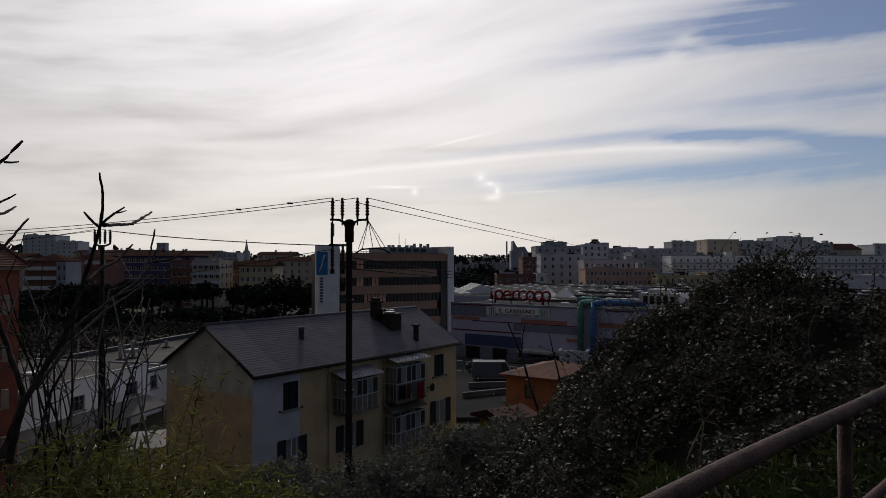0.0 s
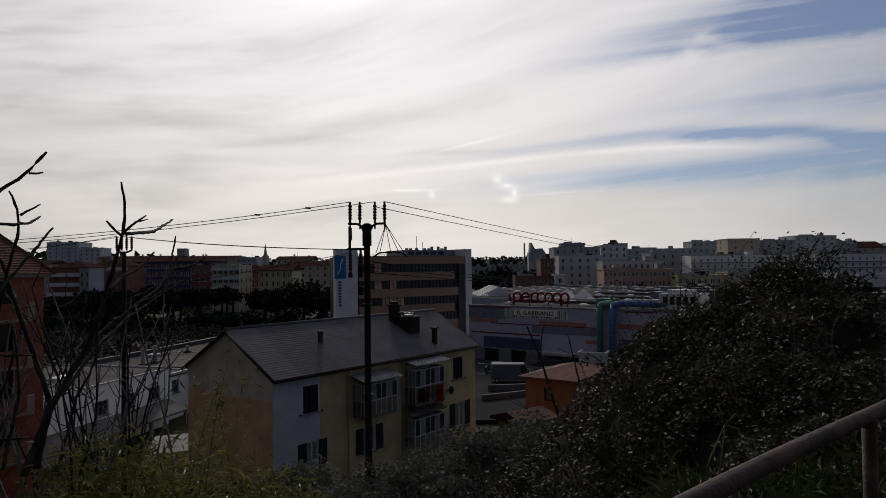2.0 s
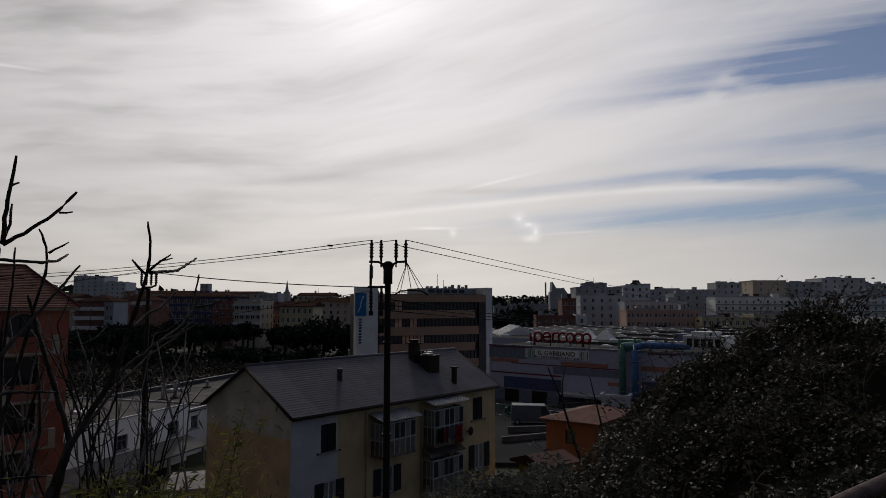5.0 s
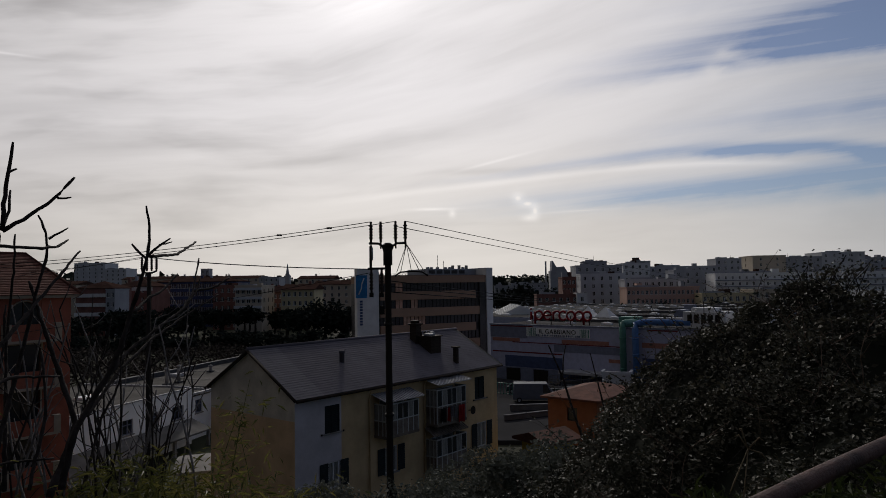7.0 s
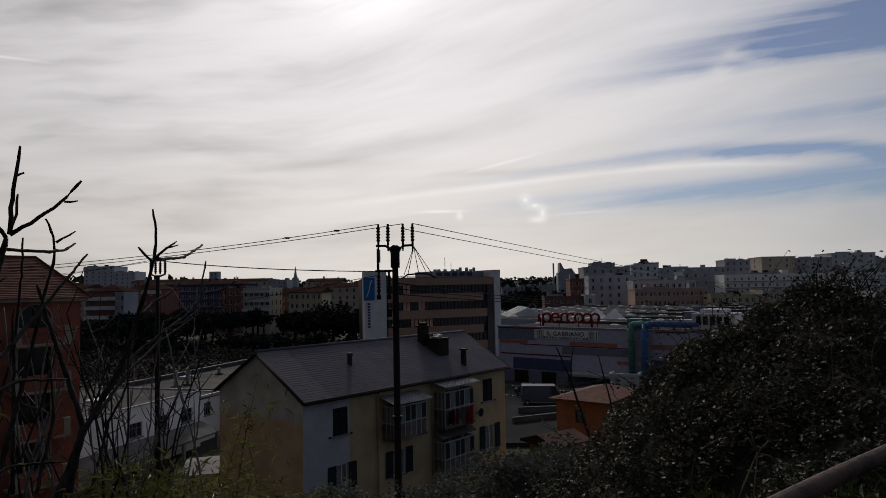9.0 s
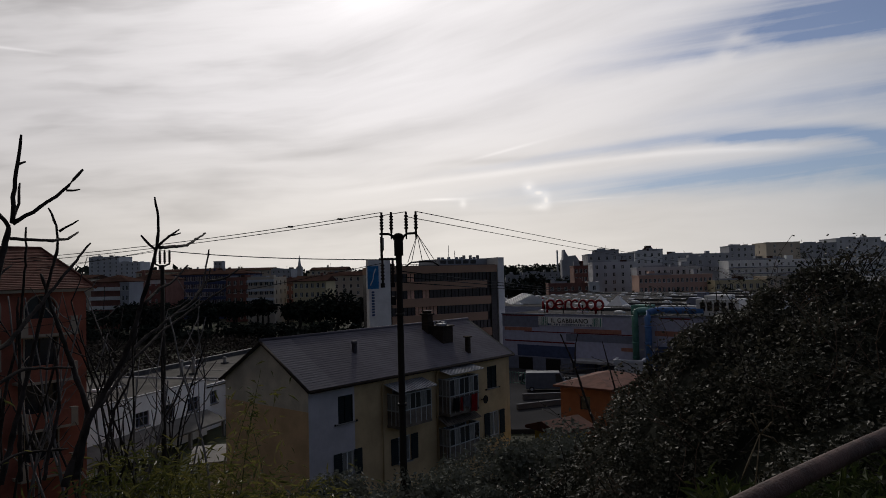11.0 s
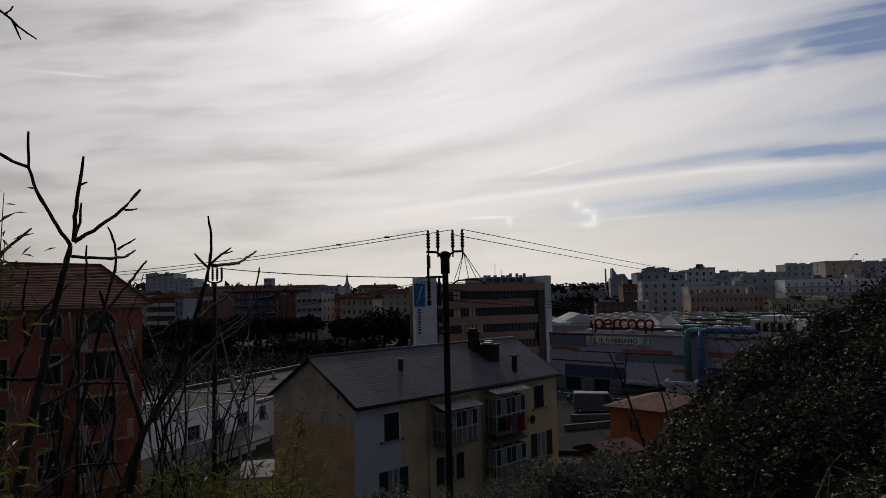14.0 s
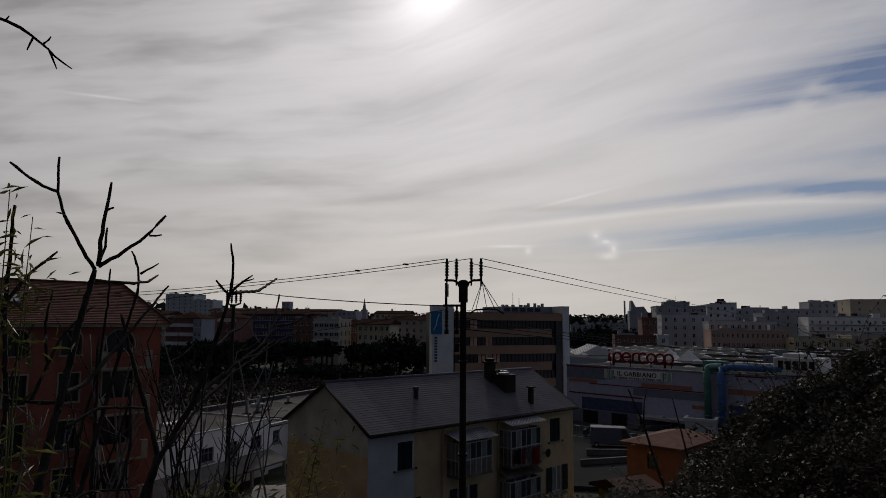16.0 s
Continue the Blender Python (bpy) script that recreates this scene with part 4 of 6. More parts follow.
# ---- the shopping centre ----
def shopping_centre():
    b = thing("shopping_centre", along(1.28, 109.3, 126.6), "long shopping centre clad in striped grey, navy and salmon panels", "building")
    zt, zb = 11.5, 2.5
    part("hall", boxes((0, 78, 0, 112, zb, zt)), M["palepanel"], b)
    part("rear_hall", boxes((-46, -0.02, 28, 112, zb, zt - 0.4)), M["greyblue"], b)
    part("roof", boxes((0.3, 77.7, 0.3, 111.7, zt, zt + 0.06)), M["mallroof"], b, "grey gravelled flat roof")
    part("rear_roof", boxes((-45.7, -0.3, 28.3, 111.7, zt - 0.4, zt - 0.34)), M["mallroof"], b)
    part("roof_edge", boxes((-0.1, 78.1, -0.1, 0.28, zt + 0.004, zt + 0.22)), M["greyblue"], b)

    def panel(x0, x1, z0, z1, mat, proud=0.03):
        part("panel", boxes((x0, x1, -proud, -0.004, z0, z1)), M[mat], b)

    panel(0.02, 7.0, 9.62, 11.28, "greyblue")
    panel(0.02, 8.0, 11.3, 11.48, "darkred")
    panel(26.4, 30.5, 11.3, 11.48, "darkred")
    panel(0.4, 5.6, 9.02, 9.55, "rust")
    panel(4.2, 22.6, 8.86, 9.0, "darkred")
    panel(13.0, 20.6, 9.02, 9.6, "rust")
    panel(0.4, 13.1, 7.3, 7.5, "darkred")
    panel(11.65, 22.6, 7.75, 8.8, "greyblue")
    panel(2.8, 13.05, 5.1, 6.85, "navy")
    panel(20.5, 22.6, 6.65, 7.15, "rust")
    panel(0.02, 13.0, 2.6, 5.05, "greyblue")
    panel(13.05, 40, 2.6, 5.05, "navy")
    panel(25.5, 40, 9.0, 9.7, "rust")
    panel(25.5, 40, 5.6, 7.6, "navy")
    panel(30.0, 48, 7.7, 8.9, "greyblue")
    panel(42.0, 60, 5.1, 6.9, "navy")
    panel(44.0, 66, 9.0, 9.6, "rust")
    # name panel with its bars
    s = part("name_panel", boxes((6.9, 17.7, -0.1, -0.032, 9.95, 11.28)), M["brightwhite"], b, "pale panel with dark capital letters between bar-code stripes")
    rnd = random.Random(4)
    for lo, hi in ((7.0, 8.5), (16.1, 17.6)):
        x = lo
        while x < hi:
            w = rnd.choice((0.05, 0.09, 0.16))
            part("stripe", boxes((x, x + w, -0.13, -0.102, 10.0, 11.22)), M["teal"], s)
            x += w + rnd.choice((0.07, 0.12))
    x = 8.6
    while x < 16.0:
        w = rnd.choice((0.06, 0.1, 0.2))
        part("stripe", boxes((x, x + w, -0.13, -0.102, 10.0, 10.28)), M["navy"], s)
        x += w + rnd.choice((0.08, 0.14))
    font = bpy.data.curves.new("letters", "FONT")
    font.body, font.size, font.extrude, font.align_x = "IL GABBIANO", 0.95, 0.03, "CENTER"
    font.space_character = 1.12
    font.materials.append(M["iron"])
    t = new("letters", font)
    t.parent, t.matrix_basis = s, Matrix.Translation((12.3, -0.14, 10.42)) @ Matrix.Rotation(math.pi / 2, 4, "X")
    # drainage ridges, rooflights and plant on the roof
    for i in range(6):
        y = 12 + i * 17
        part("roof_ridge", boxes((1.0, 77, y, y + 0.5, zt + 0.06, zt + 0.5)), M["slatebed"], b, "dark low roof upstand")
    dome = bmesh.new()
    bmesh.ops.create_uvsphere(dome, u_segments=8, v_segments=6, radius=0.5, matrix=Matrix.Translation((0, 0, 0.28)) @ Matrix.Diagonal((1.5, 0.8, 0.32, 1)))
    box(dome, -0.8, 0.8, -0.45, 0.45, 0, 0.28)
    dome = mesh_of("rooflight", dome, M["brightwhite"])
    for j in range(13):
        for i in range(11):
            x, y = 4.0 + i * 6.6 + rnd.uniform(-0.3, 0.3), 6.5 + j * 8.3
            if 26 < x < 42 and y < 9 or rnd.random() < 0.12:
                continue
            part("rooflight", dome, None, b, m=Matrix.Translation((x, y, zt + 0.062)))
    for j in range(9):
        for i in range(6):
            part("rooflight", dome, None, b, m=Matrix.Translation((-42 + i * 7.3, 34 + j * 8.3, zt - 0.338)))
    for x, y, w, d, h in ((20, 26, 2.2, 2.0, 1.6), (34, 34, 3.0, 2.0, 1.5), (48, 30, 2.4, 2.2, 1.7), (30, 62, 9.0, 2.5, 2.0), (10, 58, 2.0, 2.0, 1.4), (56, 52, 3.0, 2.5, 1.6)):
        part("vent_box", bevelled(boxes((x, x + w, y, y + d, zt + 0.06, zt + h)), 0.06), M["greyblue"], b)
    for x in (1.5, 5.0):
        bm = bmesh.new()
        vs = [bm.verts.new(p) for p in ((x, 26, zt + 0.06), (x + 3.2, 26, zt + 0.06), (x + 3.2, 29, zt + 0.06), (x, 29, zt + 0.06), (x + 1.6, 27.5, zt + 2.0))]
        for f in ((0, 1, 4), (1, 2, 4), (2, 3, 4), (3, 0, 4), (3, 2, 1, 0)):
            bm.faces.new([vs[k] for k in f])
        part("pyramid_light", bm, M["white"], b, "white pyramid rooflight")
    # ducts and plant
    for x, mat, name in ((23.05, "teal", "green ventilation duct"), (24.9, "ductblue", "blue ventilation duct")):
        pts = [(x, 5.0 if mat == "teal" else 1.6, 12.35), (x, 0.2, 12.35), (x, -0.45, 12.2), (x, -0.75, 11.7), (x, -0.75, 4.8)]
        if mat == "ductblue":
            pts = [(32.0, 0.9, 12.45), (26.0, 0.9, 12.45), (25.2, 0.5, 12.4), (24.9, -0.4, 12.2), (24.9, -0.75, 11.6), (24.9, -0.75, 4.8)]
        d = part("duct", tube(bmesh.new(), pts, 0.44, 12), M[mat], b, name)
        for z in (10.2, 8.0, 6.0):
            part("collar", tube(bmesh.new(), [(x, -0.75, z), (x, -0.75, z + 0.18)], 0.5, 12), M[mat], d)
    part("duct_box", bevelled(boxes((20.6, 23.4, 3.2, 5.4, zt + 0.06, 13.0)), 0.08), M["teal"], b)
    u = part("plant_unit", bevelled(boxes((31.0, 36.5, 0.6, 4.5, zt + 0.3, 14.0), (32.0, 35.0, 1.0, 4.0, 14.0, 14.5)), 0.08), M["white"], b, "white rooftop plant unit")
    for k in range(5):
        part("grille", boxes((31.6 + k * 0.9, 32.2 + k * 0.9, 0.56, 0.598, 12.5, 13.6)), M["iron"], u)
    part("plant_duct", bevelled(boxes((25.5, 31.0, 4.6, 6.0, zt + 0.5, 12.9)), 0.08), M["sheet"], b)
    u = part("plant_unit", bevelled(boxes((38.0, 41.5, 0.6, 4.5, zt + 0.3, 13.9)), 0.08), M["white"], b, "white rooftop plant unit")
    part("grille", prism(bmesh.new(), [(38.6, 12.3), (40.2, 12.3), (39.4, 13.4)], 0.56, 0.598), M["iron"], u)
    # loading doors and canopy along the foot
    part("canopy", boxes((14.0, 22.0, -3.0, -0.04, 5.0, 5.35)), M["sheet"], b)
    for x in (14.3, 17.8, 21.4):
        part("canopy_post", boxes((x, x + 0.2, -2.9, -2.7, zb, 5.0)), M["iron"], b)
    for x in (3.0, 8.0, 26.0, 32.0):
        part("gate", boxes((x, x + 2.6, -0.06, -0.032, 2.6, 4.9)), M["iron"], b)
    return b


shopping_centre()


def roof_sign():
    """Red rounded shapes on a rack over the shopping centre's edge."""
    m = along(1.28, 109.3, 126.6) @ Matrix.Translation((0, 3.0, 0))
    s = thing("roof_sign", m, "large red rounded sign shapes on the shopping centre roof", "sign")
    z, r, t = 13.0, 0.66, 0.17
    x = 5.85

    def ring(cx, a0=0, a1=360):
        pts = [(cx + r * math.cos(radians(a)), 0, z + r * math.sin(radians(a))) for a in np.linspace(a0, a1, 19)]
        part("ring", tube(bmesh.new(), pts, t, 8), M["red"], s)

    def bar(cx, za, zb):
        part("bar", tube(bmesh.new(), [(cx, 0, za), (cx, 0, zb)], t, 8), M["red"], s)

    bar(x, z - 0.75, z + 0.5), bar(x, z + 0.85, z + 1.1)
    bar(x + 0.75, z - 1.35, z + 0.6), ring(x + 1.45)
    ring(x + 3.0, 0, 320)
    part("bar", tube(bmesh.new(), [(x + 2.5, 0, z), (x + 3.5, 0, z)], t, 8), M["red"], s)
    bar(x + 4.05, z - 0.75, z + 0.6)
    ring(x + 4.7, 40, 150)
    ring(x + 5.75, 45, 315), ring(x + 7.1), ring(x + 8.5)
    bar(x + 9.25, z - 1.35, z + 0.6), ring(x + 9.85)
    part("rack", boxes((x - 0.2, x + 10.4, 0.3, 0.4, z - 0.95, z - 0.85), (x, x + 0.1, 0.3, 0.4, 11.562, z), (x + 3.4, x + 3.5, 0.3, 0.4, 11.562, z), (x + 6.8, x + 6.9, 0.3, 0.4, 11.562, z), (x + 10.0, x + 10.1, 0.3, 0.4, 11.562, z)), M["iron"], s)


roof_sign()


def tent(x, y, az, w, d, z0, z1):
    t = thing("canopy_tent", along(x, y, az, 2.6), "white ridged canopy hall beside the shopping centre", "tent")
    bm = prism(bmesh.new(), [(0, z0), (w / 2, z1), (w, z0), (w, z0 - 0.2), (0, z0 - 0.2)], 0, d)
    part("roof", bm, M["white"], t)
    for k in range(int(d / 2.5)):
        part("rib", tube(bmesh.new(), [(-0.05, k * 2.5 + 1, z0), (w / 2, k * 2.5 + 1, z1 + 0.05), (w + 0.05, k * 2.5 + 1, z0)], 0.08, 5), M["aluminium"], t)
    part("wall", boxes((0.2, w - 0.2, 0.2, d - 0.2, 0, z0 - 0.2)), M["grey1"], t)


tent(1.9, 150, 84, 13, 14, 7.6, 10.6)


# ---- terracotta house with arched windows ----
def terracotta_house():
    L, D, zt = 30.0, 11.0, 17.55
    dx, dy = math.sin(radians(32)), math.cos(radians(32))
    b = thing("terracotta_house", along(-28.15 - L * dx, 44.8 - L * dy, 32.0), "tall terracotta apartment house with clay tile roof and arched windows", "house")
    cols = [L - 2.9 - 3.08 * i for i in range(7)]
    rows = [(15.75, 17.35), (12.75, 14.55), (9.75, 11.55), (6.75, 8.55)]
    holes = [(x - 0.62, x + 0.62, z0, z1) for z0, z1 in rows for i, x in enumerate(cols) if i > 0]
    holes += [(cols[0] - 1.0, cols[0] + 1.0, z0 - 0.7, z1) for z0, z1 in rows]
    part("front_wall", wall(bmesh.new(), 0, L, 2.5, zt, 0, 0.4, holes), M["terracotta"], b)
    part("core", boxes((0.1, L - 0.3, 0.75, D, 2.5, zt - 0.02)), M["terracotta"], b)
    part("end_wall", boxes((L - 0.3, L, 0.4, D, 2.5, zt)), M["terracotta"], b)
    for r, (z0, z1) in enumerate(rows):
        for i, x in enumerate(cols):
            w = 2.0 if i == 0 else 1.24
            za = z0 - 0.7 if i == 0 else z0
            o = part("window", boxes((x - w / 2, x + w / 2, 0.3, 0.34, za, z1)), M["glass"], b)
            part("frame", boxes((x - 0.04, x + 0.04, 0.24, 0.3, za, z1), (x - w / 2, x - w / 2 + 0.07, 0.24, 0.3, za, z1), (x + w / 2 - 0.07, x + w / 2, 0.24, 0.3, za, z1)), M["wood"], o)
            if r == 0:
                bm = bmesh.new()
                n = 9
                for k in range(n):
                    a0, a1 = math.pi * k / n, math.pi * (k + 1) / n
                    rr, zc = w / 2, z1 - w / 2
                    top = lambda a: (x + rr * math.cos(a), zc + rr * math.sin(a))
                    p, q = top(a0), top(a1)
                    prism(bm, [p, (p[0], z1 + 0.001), (q[0], z1 + 0.001), q], 0.02, 0.3)
                part("arch_fill", bm, M["terracotta"], o)
                pts = [(x + (w / 2 + 0.05) * math.cos(a), -0.02, z1 - w / 2 + (w / 2 + 0.05) * math.sin(a)) for a in np.linspace(0, math.pi, 13)]
                part("arch_trim", tube(bmesh.new(), [(x + w / 2 + 0.05, -0.02, za), *pts, (x - w / 2 - 0.05, -0.02, za)], 0.055, 6), M["cream"], o)
            else:
                part("surround", boxes((x - w / 2 - 0.1, x - w / 2, -0.04, 0.2, za, z1 + 0.1), (x + w / 2, x + w / 2 + 0.1, -0.04, 0.2, za, z1 + 0.1), (x - w / 2, x + w / 2, -0.04, 0.2, z1, z1 + 0.1)), M["cream"], o)
            part("sill", boxes((x - w / 2 - 0.12, x + w / 2 + 0.12, -0.1, 0.1, za - 0.1, za)), M["cream"], o)
        x = cols[0]
        bal = part("balcony", boxes((x - 1.75, x + 1.75, -1.3, -0.004, z0 - 1.02, z0 - 0.86)), M["cream"], b)
        part("parapet", boxes((x - 1.3, x + 1.3, -1.25, -1.1, z0 - 0.86, z0 + 0.15)), M["terracotta"], bal)
        for s in (-1, 1):
            part("corner_pier", boxes((x + s * 1.52 - 0.22, x + s * 1.52 + 0.22, -1.28, -0.9, z0 - 0.86, z0 + 0.2)), M["cream"], bal)
    # hipped roof in tile courses
    o, rise, inset = 0.45, 2.95, 0.6
    mid = D / 2
    part("cornice", boxes((-0.6, L + 0.35, -0.35, D + 0.35, zt + 0.004, zt + 0.2)), M["cream"], b)
    bm = bmesh.new()
    z0 = zt + 0.21
    low = [bm.verts.new(p) for p in ((-o, -o, z0), (L + o, -o, z0), (L + o, D + o, z0), (-o, D + o, z0))]
    a, c = bm.verts.new((inset, mid, z0 + rise)), bm.verts.new((L - inset, mid, z0 + rise))
    for f in ((low[0], low[1], c, a), (low[1], low[2], c), (low[2], low[3], a, c), (low[3], low[0], a), low[::-1]):
        bm.faces.new(f)
    roof = part("roof", bm, M["tile"], b)
    n = 26
    bm = bmesh.new()
    for i in range(n):
        f0, f1 = i / n, (i + 1) / n
        ya, yb = -o + f0 * (mid + o), -o + f1 * (mid + o)
        za, zb = z0 + f0 * rise, z0 + f1 * rise
        xr0, xr1 = L + o - f0 * (inset + o), L + o - f1 * (inset + o)
        vs = [bm.verts.new(p) for p in ((-o, ya - 0.03, za + 0.012), (xr0, ya - 0.03, za + 0.012), (xr0, ya - 0.03, za + 0.06), (-o, ya - 0.03, za + 0.06), (xr1, yb, zb + 0.02), (-o, yb, zb + 0.02))]
        bm.faces.new(vs[:4])
        bm.faces.new((vs[3], vs[2], vs[4], vs[5]))
    tagged(part("tile_courses", bm, M["tile"], roof), kind="stuff")
    part("ridge_tiles", tube(bmesh.new(), [(inset, mid, z0 + rise + 0.03), (L - inset, mid, z0 + rise + 0.03), (L + o, -o, z0 + 0.05)], 0.13, 8), M["tile"], roof)
    sl = math.atan2(rise, mid + o)
    for x in (L - 12.6, L - 8.9, L - 17.0):
        m = Matrix.Translation((x, 2.6, z0 + rise * (2.6 + o) / (mid + o) + 0.08)) @ Matrix.Rotation(sl, 4, "X")
        part("roof_window", boxes((-0.4, 0.4, -0.55, 0.55, 0, 0.12)), M["sheet"], roof, "pale roof window", m)
    part("chimney", bevelled(boxes((L - 11.4, L - 10.6, 2.6, 3.4, z0 + 0.9, z0 + 2.55), (L - 11.5, L - 10.5, 2.5, 3.5, z0 + 2.55, z0 + 2.7)), 0.03), M["greyplaster"], b)
    ae = part("aerial", tube(bmesh.new(), [(L - 13.0, mid, z0 + rise), (L - 13.0, mid, z0 + rise + 2.0)], 0.03, 5), M["iron"], b)
    for z, w in ((1.9, 0.7), (1.5, 0.9), (1.0, 0.5)):
        part("aerial_bar", tube(bmesh.new(), [(L - 13 - w, mid, z0 + rise + z), (L - 13 + w, mid, z0 + rise + z)], 0.02, 4), M["iron"], ae)
    return b


terracotta_house()


# ---- white workshop and the flat roofs behind it ----
def workshop():
    b = thing("workshop", along(-30.57, 54.77, 12.0), "white flat-roofed workshop with dark square windows", "building")
    wins = [(0.57, 2.2), (3.97, 5.5), (7.38, 9.05)]
    holes = [(a, c, 5.72, 6.97) for a, c in wins]
    # The front's raised white holds the sky light that falls on it.
    part("front_wall", wall(bmesh.new(), -9.0, 10.3, 2.6, 8.3, 0, 0.3, holes), M["brightwhite"], b)
    part("core", boxes((-8.7, 10.0, 0.5, 12.5, 2.6, 8.2)), M["brightwhite"], b)
    # Same white building; the end wall's shade is put into a darker plaster.
    part("end_wall", boxes((-9.0, -8.7, 0.3, 12.8, 2.6, 8.3)), M["pale"], b)
    part("side_wall", boxes((10.0, 10.3, 0.3, 12.8, 2.6, 8.3)), M["brightwhite"], b)
    part("recess_wall", wall(bmesh.new(), 10.3, 15.0, 2.6, 7.4, 1.0, 1.3, [(12.28, 13.45, 5.5, 6.8)]), M["brightwhite"], b)
    part("recess_core", boxes((10.3, 15.0, 1.6, 12.5, 2.6, 7.35)), M["brightwhite"], b)
    for a, c, y, z0, z1 in [(w[0], w[1], 0, 5.72, 6.97) for w in wins] + [(12.28, 13.45, 1.0, 5.5, 6.8)]:
        o = part("window", boxes((a, c, y + 0.2, y + 0.24, z0, z1)), M["glass"], b)
        zm = z0 + 0.6 * (z1 - z0)
        part("frame", boxes((a, c, y + 0.12, y + 0.2, z0, z0 + 0.07), (a, c, y + 0.12, y + 0.2, z1 - 0.07, z1), (a + 0.06, c - 0.06, y + 0.12, y + 0.2, zm, zm + 0.06), (a, a + 0.06, y + 0.12, y + 0.2, z0 + 0.07, z1 - 0.07), (c - 0.06, c, y + 0.12, y + 0.2, z0 + 0.07, z1 - 0.07)), M["greyblue"], o)
        for k in (1, 2):
            x = a + k * (c - a) / 3
            part("mullion", boxes((x - 0.03, x + 0.03, y + 0.11, y + 0.2, z0 + 0.07, zm), (x - 0.03, x + 0.03, y + 0.11, y + 0.2, zm + 0.06, z1 - 0.07)), M["greyblue"], o)
        part("sill", boxes((a - 0.1, c + 0.1, y - 0.12, y + 0.1, z0 - 0.1, z0)), M["concrete"], o)
    part("roof", boxes((-8.9, 10.2, 0.32, 12.6, 8.3, 8.36)), M["flatroof"], b, "grey felt roof")
    part("recess_roof", boxes((10.32, 14.9, 1.32, 12.6, 7.4, 7.46)), M["flatroof"], b)
    part("roof_edge", boxes((-9.1, 10.3, -0.06, 0.16, 8.302, 8.42), (-9.1, -8.86, 0.16, 12.8, 8.302, 8.46), (10.16, 10.34, 0.16, 12.8, 8.302, 8.5)), M["sheet"], b)
    part("recess_edge", boxes((10.36, 15.0, 0.9, 1.2, 7.402, 7.56), (14.8, 15.0, 1.2, 12.8, 7.402, 7.62)), M["sheet"], b)
    part("gutter", tube(bmesh.new(), [(10.36, 0.86, 7.3), (15.0, 0.86, 7.3)], 0.08, 6), M["wood"], b)
    for x, y in ((2.2, 5.0), (-4.5, 6.5)):
        part("roof_hatch", bevelled(boxes((x, x + 2.4, y, y + 1.3, 8.36, 8.56)), 0.04), M["brightwhite"], b, "white roof hatch")
    lean = bmesh.new()
    vs = [lean.verts.new(p) for p in ((-9, -2.2, 4.6), (10.3, -2.2, 4.6), (10.3, -0.004, 5.45), (-9, -0.004, 5.45), (-9, -2.2, 4.45), (10.3, -2.2, 4.45), (10.3, -0.004, 5.3), (-9, -0.004, 5.3))]
    for f in ((0, 1, 2, 3), (7, 6, 5, 4), (0, 4, 5, 1), (1, 5, 6, 2), (2, 6, 7, 3), (3, 7, 4, 0)):
        lean.faces.new([vs[k] for k in f])
    part("lean_to_roof", lean, M["lean"], b, "grey sloping lean-to roof")
    for x in (-8.5, -4, 0, 5, 10):
        part("post", boxes((x, x + 0.25, -2.1, -1.85, 2.6, 4.5)), M["concrete"], b)
    return b


workshop()


def depot():
    b = thing("depot", along(-41.0, 73.0, 12.0), "broad low depot with beige flat roof and vent pipes", "building")
    part("walls", boxes((0, 32, -17, 0, 2.5, 7.4)), M["greyplaster"], b)
    part("roof", boxes((0.3, 31.7, -16.7, -0.3, 7.4, 7.46)), M["flatroof"], b, "beige gravel roof")
    part("parapet", boxes((0, 32, -0.3, 0, 7.404, 7.95), (31.7, 32, -16.7, -0.3, 7.404, 7.95), (0, 0.3, -16.7, -0.3, 7.404, 7.65), (0, 32, -17, -16.7, 7.404, 7.65)), M["slatebed"], b, "dark roof parapet")
    part("coping", boxes((-0.05, 32.05, -0.36, 0.06, 7.954, 8.02)), M["concrete"], b, "pale parapet coping")
    for x, y, h in ((1.3, -6.0, 1.7), (3.1, -6.2, 1.8), (12.2, -4.1, 0.7), (8.0, -9.0, 0.6), (16.0, -7.0, 0.9)):
        v = part("vent_pipe", tube(bmesh.new(), [(x, y, 7.46), (x, y, 7.46 + h)], 0.2, 8), M["concrete"], b)
        part("cap", tube(bmesh.new(), [(x, y, 7.46 + h), (x, y, 7.56 + h), (x, y, 7.68 + h)], [0.3, 0.3, 0.1], 8), M["concrete"], v)
        part("collar", boxes((x - 0.35, x + 0.35, y - 0.35, y + 0.35, 7.462, 7.66)), M["slatebed"], v)
    for x, y in ((7.0, -3.2), (14.0, -9.0), (20.0, -5.0)):
        part("rooflight", bevelled(boxes((x, x + 1.6, y, y + 1.2, 7.46, 7.85)), 0.05), M["sheet"], b)
    for x in (6.2, 12.4, 18.6, 24.8):
        part("roof_seam", boxes((x, x + 0.15, -16.6, -0.4, 7.462, 7.5)), M["concrete"], b)


depot()
building("shed", "small shed with pale sheet roof", -20.2, 44.5, 70, 4.2, 4.0, 2.6, 5.9, "greyplaster", cols=0, roof="gable", roofmat="concrete", pitch=0.12, group="")
building("bungalow", "small orange house with hipped tile roof", 9.86, 60.2, 33.7, 8.0, 4.8, 2.6, 7.75, "orange", cols=2, win=(1.0, 1.2), side_cols=1, roof="hip", roofmat="tile", pitch=0.26, group="")
building("garage", "yellow outbuilding with red tiled roof", 4.3, 47.6, 52, 2.6, 2.6, 2.6, 7.0, "yellow", cols=0, roof="gable", roofmat="tile", pitch=0.3, group="")


